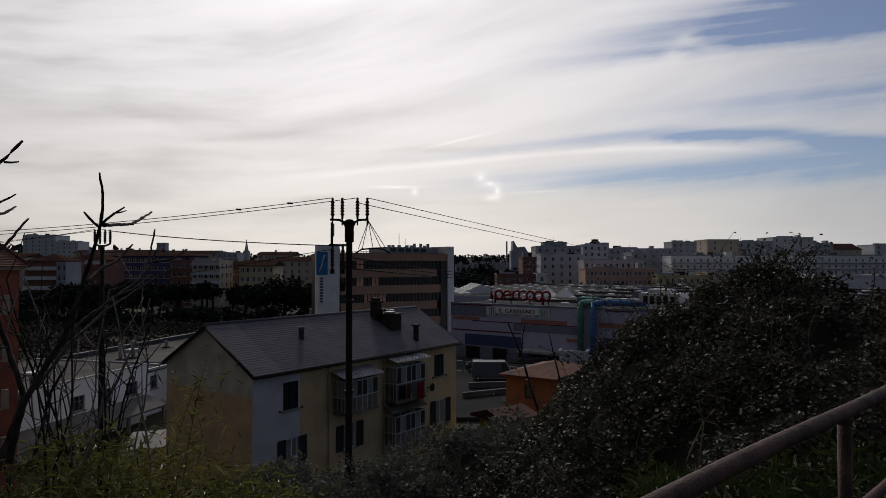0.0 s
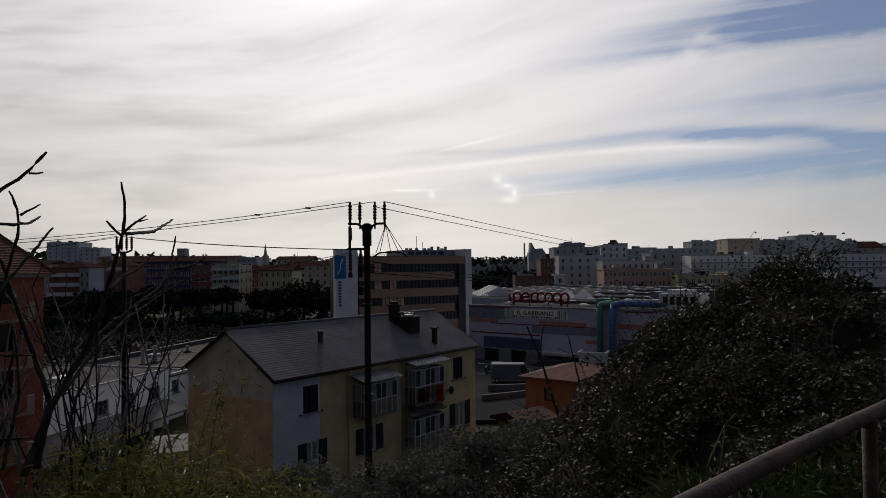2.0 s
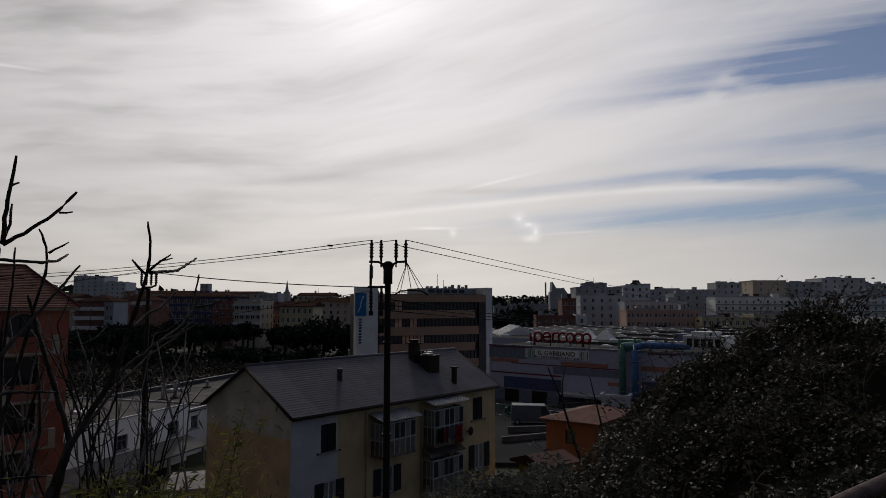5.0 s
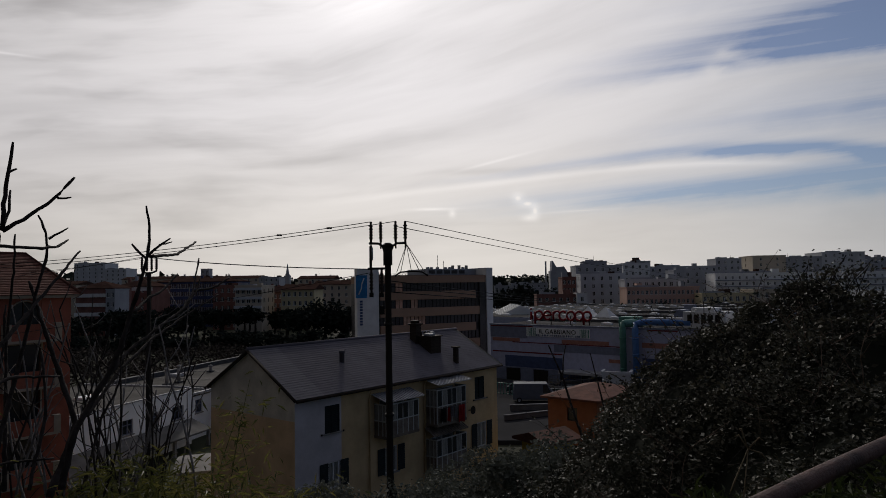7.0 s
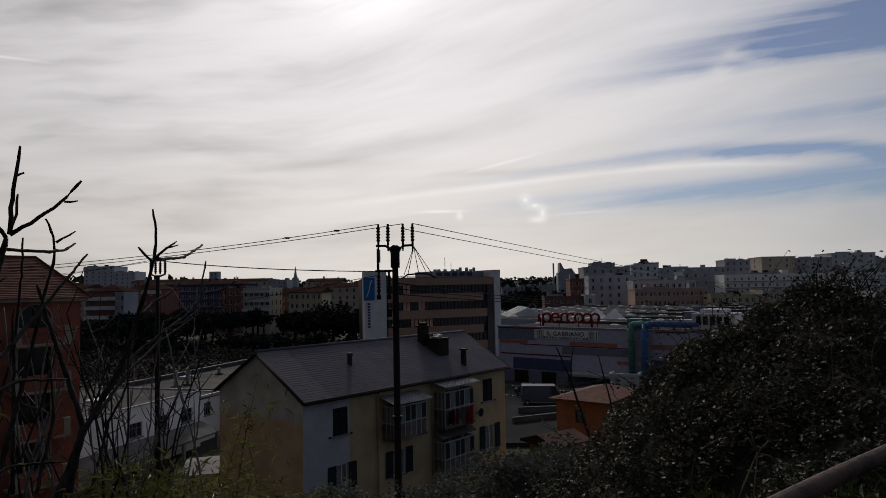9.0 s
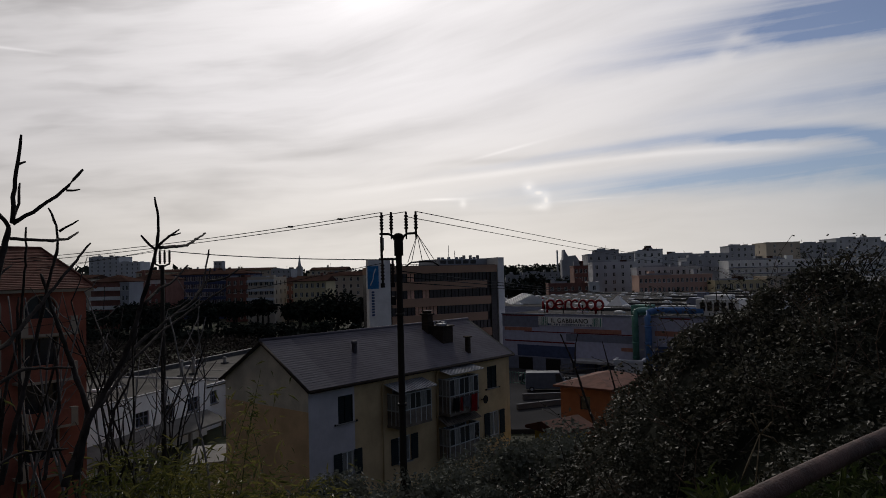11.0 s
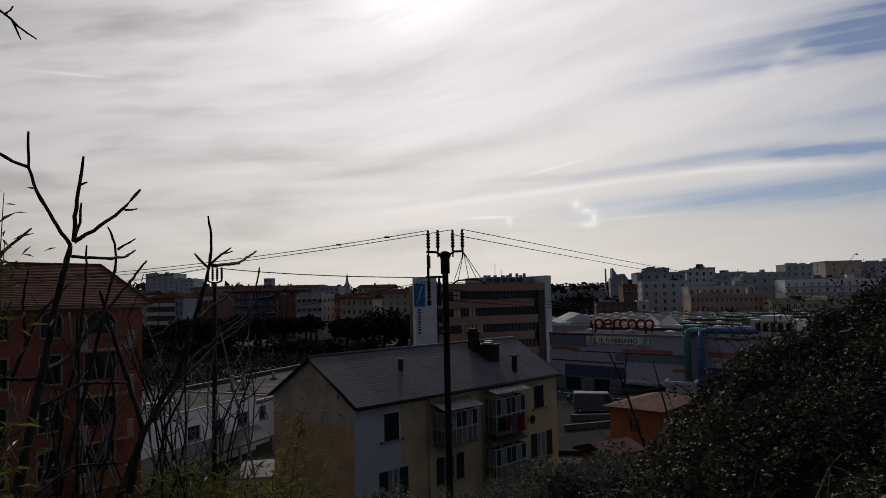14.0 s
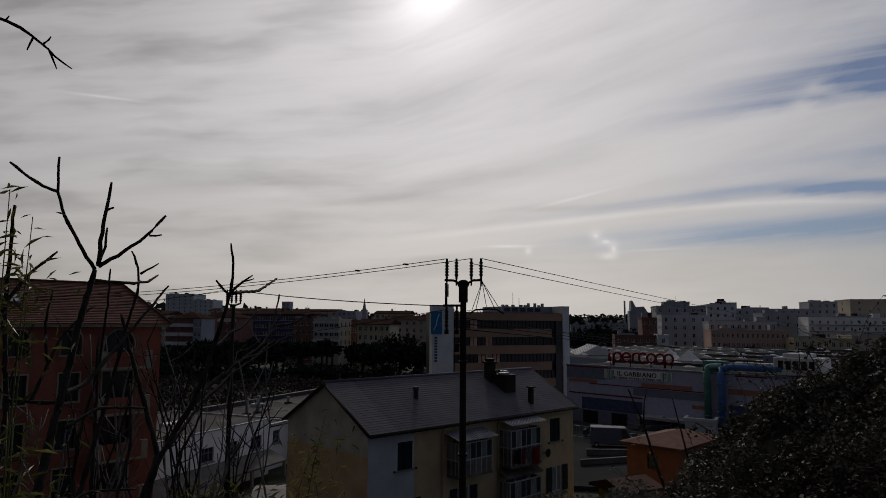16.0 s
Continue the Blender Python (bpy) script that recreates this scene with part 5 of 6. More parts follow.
# ---- church with a sail-shaped roof, and a spire ----
def church():
    c = thing("church", pose(47.6, 500, 22), "modern church with sail-shaped roof and slim bell tower", "church")
    part("hall", prism(bmesh.new(), [(3.0, -10), (18, -10), (18, 0.5), (13, 8.2), (7.6, 7.8), (5.0, 12.5), (4.4, 12.5), (4.0, 5.5), (3.0, 5)], 0, 14), M["grey1"], c)
    part("bell_tower", boxes((-0.6, 0.5, 2, 3.2, -10, 12.2)), M["grey1"], c)


church()


def spire():
    c = thing("spire", pose(-140, 480, 14), "small dark church spire above the roofs", "church")
    part("tower", boxes((-2, 2, -2, 2, 0, 12.5)), M["grey1"], c)
    part("steeple", tube(bmesh.new(), [(0, 0, 12.5), (0, 0, 14), (0, 0, 21)], [1.8, 1.2, 0.12], 8), M["grey1"], c)


spire()


# ---- power poles and lines ----
def insulator(parent, x, y, z, up=1, h=0.75):
    pts, rad = [], []
    for k in range(15):
        pts.append((x, y, z + up * (0.02 + k * h / 14)))
        rad.append(0.045 if k < 3 or k > 12 else (0.085 if k % 2 else 0.04))
    part("insulator", tube(bmesh.new(), pts, rad, 8), M["porcelain"], parent)


def power_pole():
    p = thing("power_pole", pose(-3.34, 24.0, 0), "dark tubular power pole with four insulators and a forked crossarm", "power pole")
    zb = ground_z(-3.34, 24.0) - 0.3
    part("shaft", tube(bmesh.new(), [(0, 0, zb), (0, 0, 12), (0, 0, 18.7), (0, 0, 19.45)], [0.15, 0.125, 0.11, 0.11], 12), M["pole"], p)
    part("collar", tube(bmesh.new(), [(0, 0, 18.75), (0, 0, 19.4)], 0.165, 12), M["pole"], p)
    part("cap", tube(bmesh.new(), [(0, 0, 19.4), (0, 0, 19.5), (0, 0, 19.56)], [0.18, 0.18, 0.08], 12), M["pole"], p)
    for s in (-1, 1):
        part("arm", tube(bmesh.new(), [(s * 0.1, 0, 19.25), (s * 0.2, 0, 19.46), (s * 0.34, 0, 19.54), (s * 0.68, 0, 19.55)], 0.045, 8), M["iron"], p)
    for x in (-0.6, -0.25, 0.29, 0.64):
        insulator(p, x, 0, 19.56)
        part("pin", tube(bmesh.new(), [(x, 0, 19.35), (x, 0, 19.6)], 0.03, 6), M["iron"], p)
    # lower bracket with hanging insulators
    part("bracket", boxes((-0.72, 0.0, -0.03, 0.03, 18.6, 18.68)), M["iron"], p)
    for x in (-0.6, -0.23):
        insulator(p, x, 0.0, 18.62, -1, 0.85)
        part("clamp", boxes((x - 0.07, x + 0.07, -0.05, 0.05, 17.62, 17.78)), M["iron"], p)
    part("surge_arrester", tube(bmesh.new(), [(-0.62, 0, 19.45), (-0.62, 0, 18.6)], 0.05, 8), M["porcelain"], p)
    part("earth_rod", tube(bmesh.new(), [(-0.55, -0.04, 19.4), (-0.55, -0.04, 18.95)], 0.025, 6), M["aluminium"], p)
    # jumper cables fanning out to a bar
    part("jumper_bar", tube(bmesh.new(), [(0.2, 0.3, 18.36), (0.4, 0.3, 18.5), (0.9, 0.3, 18.53), (1.2, 0.3, 18.5), (1.42, 0.3, 18.36)], 0.03, 6), M["iron"], p)
    for x in (0.28, 0.42, 0.82, 1.12, 1.3):
        part("jumper", tube(bmesh.new(), [(0.68, 0, 19.5), (0.68 * 0.6 + x * 0.4, 0.1, 19.1), (x, 0.3, 18.5)], 0.013, 5), M["cable"], p)
    for z in (16.6, 13.4):
        part("band", tube(bmesh.new(), [(0, 0, z), (0, 0, z + 0.1)], 0.16, 10), M["iron"], p)
    part("plate", boxes((-0.3, -0.12, -0.13, -0.09, 17.0, 17.3)), M["iron"], p)
    return p


power_pole()


def far_pole(x, y, top, name="utility_pole"):
    p = thing(name, pose(x, y, 0), "slim dark utility pole with small insulators", "power pole")
    zb = ground_z(x, y) - 0.3
    part("shaft", tube(bmesh.new(), [(0, 0, zb), (0, 0, top - 0.9)], [0.15, 0.11], 10), M["pole"], p)
    part("arm", tube(bmesh.new(), [(-0.4, 0, top - 0.75), (-0.15, 0, top - 0.85), (0.15, 0, top - 0.85), (0.4, 0, top - 0.75)], 0.05, 6), M["iron"], p)
    for dx in (-0.4, -0.13, 0.13, 0.4):
        insulator(p, dx, 0, top - 0.78, 1, 0.75)


far_pole(-17.7, 35.0, 19.75)


def line(a, b, sag, r=0.013, name="power_line", label="thin dark overhead power line"):
    a, b = Vector(a), Vector(b)
    n = 24
    pts = [a.lerp(b, k / n) - Vector((0, 0, 4 * sag * (k / n) * (1 - k / n))) for k in range(n + 1)]
    ob = new(name, mesh_of(name, tube(bmesh.new(), pts, r, 5), M["cable"]))
    return tagged(ob, label, "cable", "overhead power lines")


P1, P2 = (-3.34, 24.0), (-17.7, 35.0)
for dx, z in ((-0.6, 19.1), (0.29, 18.9)):
    line((P1[0] + dx, P1[1], 20.33), (-30.6, 30.0, z), 0.4, 0.014)
for dx, z in ((0.29, 20.15), (0.64, 20.33)):
    line((P1[0] + dx, P1[1], z), (38.1 + dx * 4, 110.0, 17.0 + 1.2 * (z - 20.15)), 0.22, 0.014)
for dx in (-0.6, -0.23):
    line((P1[0] + dx, P1[1], 18.62), (P2[0] + 0.4 + dx * 0.5, P2[1], 19.7), 0.12, 0.012)
for dx, z in ((-0.4, 19.75), (0.13, 19.75)):
    line((P2[0] + dx, P2[1], z), (-58, 62, 19.4 + dx), 0.5, 0.015)
for i in range(3):
    line((P1[0], P1[1] + 0.15, 18.2 - i * 0.2), (34.0, 110.0, 13.8 + 0.35 * i), 0.5, 0.018)
line((P1[0] - 0.6, P1[1], 18.5), (-25.0, 32.0, 15.7), 0.12, 0.012, "telephone_cable", "thin pale telephone cable")
for a, b in (((-3.94, 24.0, 20.33), (-30.6, 30.0, 19.1)),):
    for k in (0.135, 0.06):
        q = Vector(a).lerp(Vector(b), k) - Vector((0, 0, 0.4 * 4 * k * (1 - k)))
        ob = new("line_splice", mesh_of("line_splice", tube(bmesh.new(), [q + Vector((-0.1, 0.07, 0.01)), q + Vector((0.1, -0.07, -0.01))], 0.035, 6), M["iron"]))
        tagged(ob, "small dark splice clamped on power line", "splice", "overhead power lines")


# ---- leaves ----
def leaf_cloud(name, centres, rnd, size, mat, up=0.5, slim=0.55, droop=0.0, kind="stuff"):
    """Many separate leaves, each a folded pair of triangles, as one mesh."""
    c = np.asarray(centres, float)
    n = len(c)
    d = rnd.normal(size=(n, 3))
    d[:, 2] = d[:, 2] * 0.6 - droop
    d /= np.linalg.norm(d, axis=1)[:, None]
    nn = rnd.normal(size=(n, 3))
    nn[:, 2] = np.abs(nn[:, 2]) + up
    s = np.cross(d, nn)
    s /= np.linalg.norm(s, axis=1)[:, None] + 1e-9
    k = np.cross(s, d)
    ln = (rnd.uniform(size[0], size[1], n))[:, None]
    v = np.empty((n, 4, 3))
    v[:, 0] = c
    v[:, 1] = c + d * ln * 0.45 + s * ln * slim * 0.5 + k * ln * 0.08
    v[:, 2] = c + d * ln - k * ln * 0.06
    v[:, 3] = c + d * ln * 0.45 - s * ln * slim * 0.5 + k * ln * 0.08
    idx = np.arange(n) * 4
    f = np.empty((n, 2, 3), int)
    f[:, 0] = np.stack([idx, idx + 1, idx + 2], 1)
    f[:, 1] = np.stack([idx, idx + 2, idx + 3], 1)
    return fast_mesh(name, v.reshape(-1, 3).tolist(), f.reshape(-1, 3).tolist(), mat)


# ---- the bramble bank ----
EDGE_X = (-3.0, -0.4, 0.65, 1.2, 1.75, 2.15, 2.65, 3.05, 3.55, 4.0, 4.4, 4.85, 5.1, 5.4, 6.2, 9.0)
EDGE_Z = (12.2, 14.6, 15.6, 16.25, 16.74, 17.08, 17.46, 17.74, 17.9, 18.02, 17.72, 17.26, 17.28, 17.6, 17.85, 18.1)


def bank_z(x, y):
    """The top of the thicket: highest along a line eight metres out, falling towards the path and beyond."""
    z = float(np.interp(x, EDGE_X, EDGE_Z))
    z -= 0.2 * max(0.0, 8.2 - y) + 0.55 * max(0.0, y - 8.4)
    z += 0.3 * noise.noise((x * 1.1, y * 1.1, 0.3)) + 0.14 * noise.noise((x * 3.1, y * 3.1, 2.0)) - 0.06
    return max(z, ground_z(x, y) + 0.12)


def bramble_bank():
    b = thing("bramble_thicket", Matrix.Identity(4), "dense dark bramble and ivy thicket on the slope", "bush")
    # An added dark sheet below the leaves paints the gaps as shaded.
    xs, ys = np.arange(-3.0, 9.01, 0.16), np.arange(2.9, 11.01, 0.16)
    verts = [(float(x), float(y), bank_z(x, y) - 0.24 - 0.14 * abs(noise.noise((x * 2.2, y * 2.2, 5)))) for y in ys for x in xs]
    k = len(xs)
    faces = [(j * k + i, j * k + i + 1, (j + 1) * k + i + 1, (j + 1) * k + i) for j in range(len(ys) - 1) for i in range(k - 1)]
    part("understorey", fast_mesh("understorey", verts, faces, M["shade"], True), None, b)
    rnd = np.random.default_rng(3)
    pts = []
    while len(pts) < 165000:
        x, y = rnd.uniform(-3, 9), rnd.uniform(2.9, 10.4)
        if y < 3.6 + 0.4 * noise.noise((x, y, 1)) or x > y * 0.95:
            continue
        broad, clump = noise.noise((x * 1.3, y * 1.3, 3)), noise.noise((x * 3.4, y * 3.4, 8))
        if rnd.random() > 0.42 + 0.9 * broad + 1.0 * clump:
            continue
        pts.append((x, y, bank_z(x, y) - rnd.exponential(0.1) + 0.14 * broad + 0.1 * clump))
    tagged(part("leaves", leaf_cloud("leaves", pts, rnd, (0.028, 0.064), M["bramble"], 0.6, 0.68), None, b), kind="stuff")
    # long shoots above the mass
    stems, sl = bmesh.new(), []
    r2 = random.Random(5)
    for _ in range(110):
        x, y = r2.uniform(-0.6, 6.6), r2.uniform(6.4, 8.8)
        if r2.random() < 0.3:
            x, y = r2.gauss(3.95, 0.3), r2.uniform(7.4, 8.4)
        if 4.4 < x < 5.6:
            continue
        p = Vector((x, y, bank_z(x, y) - 0.1))
        way = Vector((r2.uniform(-0.6, 0.6), r2.uniform(-0.4, 0.4), 1)).normalized()
        path = [p.copy()]
        for i in range(r2.randint(3, 6)):
            p = p + way * 0.09
            way = (way + Vector((r2.uniform(-0.25, 0.25), r2.uniform(-0.2, 0.2), -0.12))).normalized()
            path.append(p.copy())
            for _ in range(5):
                sl.append(p + Vector((r2.gauss(0, 0.05), r2.gauss(0, 0.05), r2.gauss(0, 0.05))))
        tube(stems, path, [0.006] * len(path), 4)
    tagged(part("shoots", stems, M["bark"], b), kind="stuff")
    tagged(part("shoot_leaves", leaf_cloud("shoot_leaves", sl, rnd, (0.03, 0.065), M["bramble"], 0.3, 0.65), None, b), kind="stuff")


def bare_twigs():
    """Thin bare twigs with a few last leaves along the edge of the thicket."""
    r = random.Random(91)
    rnd = np.random.default_rng(91)
    for i in range(64):
        x, y = r.uniform(-0.4, 3.4), r.uniform(5.2, 8.8)
        base = Vector((x, y, bank_z(x, y) - 0.15))
        s = thing("twiggy_shrub", Matrix.Translation(base), "thin bare twig with a few dry leaves above brambles", "shrub", "twigs above the brambles")
        way = Vector((r.uniform(-0.7, 0.5), r.uniform(-0.2, 0.2), 1)).normalized()
        p, path, pts = Vector((0, 0, 0)), [Vector((0, 0, 0))], []
        for k in range(r.randint(6, 11)):
            p = p + way * 0.09
            way = (way + Vector((r.gauss(0, 0.14), r.gauss(0, 0.1), -0.05))).normalized()
            path.append(p.copy())
            pts += [p + Vector((r.gauss(0, 0.03), r.gauss(0, 0.03), r.gauss(0, 0.03))) for _ in range(r.randint(0, 3))]
        part("stem", tube(bmesh.new(), path, [0.005 - 0.003 * k / len(path) for k in range(len(path))], 5), M["deadwood" if i % 3 else "bark"], s)
        for _ in range(3):
            q = r.choice(path[2:])
            d = Vector((r.uniform(-1, 1), r.uniform(-0.4, 0.4), r.uniform(0.1, 0.8))).normalized() * r.uniform(0.12, 0.3)
            part("twig", tube(bmesh.new(), [q, q + d], [0.003, 0.002], 4), M["deadwood" if i % 3 else "bark"], s)
            pts.append(q + d)
        tagged(part("leaves", leaf_cloud("leaves", pts, rnd, (0.03, 0.06), M["bramble"], 0.3, 0.6), None, s), kind="stuff")


bare_twigs()
bramble_bank()


def weeds():
    rnd = np.random.default_rng(8)
    pts = []
    while len(pts) < 16000:
        x, y = rnd.uniform(0.6, 6.0), rnd.uniform(2.5, 6.5)
        if x < 0.28 * y + 0.2 * noise.noise((x * 2, y * 2, 4)):
            continue
        h = 0.42 * abs(noise.noise((x * 1.8, y * 1.8, 7))) + 0.12 + 0.16 * max(0, y - 3.2)
        pts.append((x, y, ground_z(x, y) + rnd.uniform(0.0, 1.0) ** 0.7 * h))
    ob = new("weeds", leaf_cloud("weeds", pts, rnd, (0.06, 0.16), M["grass"], 0.2, 0.22, -0.5))
    tagged(ob, "lush green weeds and grass behind the railing", "weeds", kind="stuff")


weeds()


def dry_stalk():
    s = thing("dry_stalk", pose(0.705, 1.83, 0), "dry tan seed stalk with curled leaves", "plant")
    zb = ground_z(0.7, 1.83) - 0.02
    part("stem", tube(bmesh.new(), [(-0.03, 0.02, zb), (-0.025, 0.01, 17.2), (-0.02, 0, 17.42), (0.0, 0, 17.57)], [0.0025, 0.0022, 0.0018, 0.0015], 5), M["straw"], s)
    part("twig", tube(bmesh.new(), [(0, 0, 17.57), (0.035, 0, 17.61), (0.03, 0, 17.69)], 0.001, 4), M["straw"], s)
    for k, (dx, dz) in enumerate(((-0.03, 0.03), (0.045, 0.02), (0.05, -0.03), (-0.02, 0.05), (-0.05, -0.12))):
        z = 17.575
        part("leaf", tube(bmesh.new(), [(0, 0, z), (dx * 0.7, 0.004, z + dz * 0.8 + 0.012), (dx, 0.006, z + dz)], [0.001, 0.0026, 0.0007], 5), M["straw"], s)


dry_stalk()


# ---- bare fig stems ----
def limb_group(name, label, limbs):
    t = thing(name, Matrix.Identity(4), label, "tree")
    rnd = random.Random(len(limbs))
    for i, (pts, r0, r1) in enumerate(limbs):
        pts = [Vector(p) for p in pts]
        fine = []
        for a, b in zip(pts, pts[1:]):
            n = max(2, int((b - a).length / 0.035))
            fine += [a.lerp(b, k / n) for k in range(n)]
        fine.append(pts[-1])
        for _ in range(2):
            fine = [fine[0]] + [(fine[k - 1] + 2 * fine[k] + fine[k + 1]) / 4 for k in range(1, len(fine) - 1)] + [fine[-1]]
        rad = []
        for k in range(len(fine)):
            f = k / max(1, len(fine) - 1)
            r = r0 + (r1 - r0) * f
            rad.append(r * (1.25 if rnd.random() < 0.16 else 1.0) * (0.75 if k == len(fine) - 1 else 1))
            if 0 < k < len(fine) - 1:
                fine[k] = fine[k] + Vector((rnd.gauss(0, 0.0018), rnd.gauss(0, 0.0018), rnd.gauss(0, 0.0018)))
        part("branch" if i else "stem", tube(bmesh.new(), fine, rad, 7), M["bark"], t)
    return t


limb_group("fig_tree", "bare grey fig tree with forked upright twigs", [
    ([(-2.32, 2.78, 17.15), (-2.34, 2.91, 17.53), (-2.36, 2.98, 17.68), (-2.36, 3.06, 18.01), (-2.34, 3.13, 18.3)], 0.023, 0.014),
    ([(-2.34, 3.13, 18.3), (-2.41, 3.06, 18.46), (-2.45, 3.0, 18.6), (-2.46, 2.98, 18.68), (-2.44, 2.95, 18.85)], 0.01, 0.006),
    ([(-2.46, 2.98, 18.68), (-2.51, 2.89, 18.71), (-2.57, 2.79, 18.79)], 0.008, 0.006),
    ([(-2.33, 3.14, 18.32), (-2.32, 3.14, 18.49), (-2.31, 3.15, 18.62), (-2.29, 3.15, 18.76)], 0.012, 0.007),
    ([(-2.31, 3.15, 18.61), (-2.29, 3.18, 18.63)], 0.006, 0.005),
    ([(-2.33, 3.14, 18.32), (-2.33, 3.19, 18.42), (-2.35, 3.22, 18.53)], 0.008, 0.006),
    ([(-2.33, 3.14, 18.32), (-2.23, 3.2, 18.4), (-2.14, 3.25, 18.49), (-2.06, 3.29, 18.6)], 0.011, 0.006),
    ([(-2.13, 3.26, 18.49), (-2.09, 3.31, 18.5)], 0.005, 0.005),
    ([(-2.4, 3.22, 18.25), (-2.34, 3.46, 18.25), (-2.37, 3.64, 18.27), (-2.42, 3.81, 18.32)], 0.009, 0.006),
    ([(-2.66, 3.49, 16.94), (-2.63, 3.66, 17.49), (-2.6, 3.73, 17.81), (-2.58, 3.77, 18.03), (-2.55, 3.81, 18.2), (-2.55, 3.82, 18.33), (-2.6, 3.8, 18.47)], 0.016, 0.006),
    ([(-2.56, 3.84, 18.33), (-2.47, 3.89, 18.4)], 0.007, 0.005),
])
limb_group("fig_tree", "bare fig sapling with long knobbly twigs", [
    ([(-2.1, 3.28, 17.03), (-2.09, 3.36, 17.29), (-2.04, 3.42, 17.43), (-1.95, 3.5, 17.64), (-1.85, 3.57, 18.07), (-1.82, 3.59, 18.21), (-1.81, 3.58, 18.37), (-1.82, 3.56, 18.48)], 0.018, 0.006),
    ([(-1.82, 3.58, 18.19), (-1.84, 3.57, 18.2), (-1.89, 3.54, 18.27)], 0.008, 0.005),
    ([(-1.82, 3.59, 18.21), (-1.79, 3.65, 18.27), (-1.76, 3.72, 18.31)], 0.008, 0.005),
    ([(-1.79, 3.65, 18.27), (-1.75, 3.72, 18.29)], 0.005, 0.004),
    ([(-1.81, 3.59, 18.2), (-1.89, 4.1, 18.24), (-1.99, 4.6, 18.35)], 0.01, 0.006),
    ([(-2.22, 3.75, 17.4), (-2.21, 4.06, 17.62), (-2.15, 4.37, 17.76), (-2.11, 4.66, 17.88), (-2.15, 4.91, 17.98), (-2.2, 5.14, 18.26)], 0.012, 0.006),
    ([(-2.24, 3.72, 17.31), (-2.25, 4.1, 17.53), (-2.24, 4.46, 17.68), (-2.19, 4.82, 17.81), (-2.07, 5.2, 17.97)], 0.01, 0.006),
    ([(-2.21, 5.04, 18.0), (-2.11, 5.24, 18.03), (-2.06, 5.42, 18.11)], 0.009, 0.006),
    ([(-2.01, 3.8, 17.89), (-2.03, 3.98, 17.96), (-2.01, 4.17, 18.02), (-2.01, 4.36, 18.12)], 0.01, 0.006),
    ([(-2.19, 4.83, 17.86), (-2.17, 5.0, 17.98), (-2.19, 5.15, 18.11)], 0.008, 0.005),
])
limb_group("bare_shrub", "tangled bare shrub with grey and reddish stems", [
    ([(-2.3, 3.49, 16.93), (-2.28, 3.69, 17.27), (-2.4, 3.74, 17.5), (-2.52, 3.77, 17.77), (-2.64, 3.79, 18.08)], 0.02, 0.008),
    ([(-2.76, 3.78, 16.87), (-2.84, 3.88, 17.72), (-2.82, 3.91, 18.17), (-2.81, 3.9, 18.37)], 0.012, 0.006),
    ([(-2.33, 3.37, 17.0), (-2.34, 3.52, 17.38), (-2.41, 3.57, 17.69)], 0.01, 0.006),
    ([(-2.98, 3.86, 16.83), (-3.0, 3.97, 17.36), (-2.97, 4.03, 17.62), (-2.97, 4.05, 17.94)], 0.013, 0.006),
    ([(-2.77, 3.05, 17.12), (-2.79, 3.13, 17.55), (-2.84, 3.12, 18.08), (-2.8, 3.09, 18.64)], 0.016, 0.008),
    ([(-2.86, 3.1, 18.08), (-2.76, 3.18, 18.29), (-2.66, 3.25, 18.41)], 0.012, 0.006),
    ([(-2.85, 3.35, 17.59), (-2.81, 3.5, 17.95), (-2.76, 3.62, 18.08), (-2.76, 3.71, 18.13)], 0.01, 0.006),
    ([(-2.39, 3.02, 17.68), (-2.43, 3.24, 17.72), (-2.44, 3.48, 17.89), (-2.4, 3.73, 18.13), (-2.42, 3.93, 18.26)], 0.013, 0.006),
    ([(-3.12, 3.79, 17.74), (-3.15, 3.78, 18.02), (-3.12, 3.79, 18.23)], 0.009, 0.006),
    ([(-2.62, 4.32, 16.72), (-2.58, 4.45, 17.15), (-2.5, 4.54, 17.37), (-2.49, 4.57, 17.56)], 0.012, 0.006),
    ([(-2.66, 2.99, 17.65), (-2.46, 3.09, 17.63), (-2.42, 3.06, 17.65)], 0.008, 0.01),
    ([(-2.46, 3.13, 17.5), (-2.44, 3.35, 17.58), (-2.33, 3.61, 17.55)], 0.01, 0.006),
    ([(-2.44, 3.05, 17.08), (-2.43, 3.28, 17.16), (-2.31, 3.54, 17.12)], 0.008, 0.006),
])
limb_group("overhanging_twig", "thin bare twig hanging in from above", [
    ([(-2.1, 1.89, 19.13), (-1.97, 2.03, 19.12), (-1.92, 2.09, 19.1), (-1.88, 2.14, 19.07), (-1.85, 2.18, 19.02), (-1.81, 2.23, 18.99)], 0.008, 0.003),
    ([(-1.89, 2.12, 19.07), (-1.92, 2.13, 19.03)], 0.004, 0.003),
    ([(-1.87, 2.15, 19.06), (-1.85, 2.16, 19.09)], 0.004, 0.003),
    ([(-1.86, 2.17, 19.04), (-1.85, 2.2, 18.98)], 0.004, 0.003),
    ([(-1.95, 2.05, 19.11), (-1.94, 2.06, 19.13)], 0.004, 0.003),
])


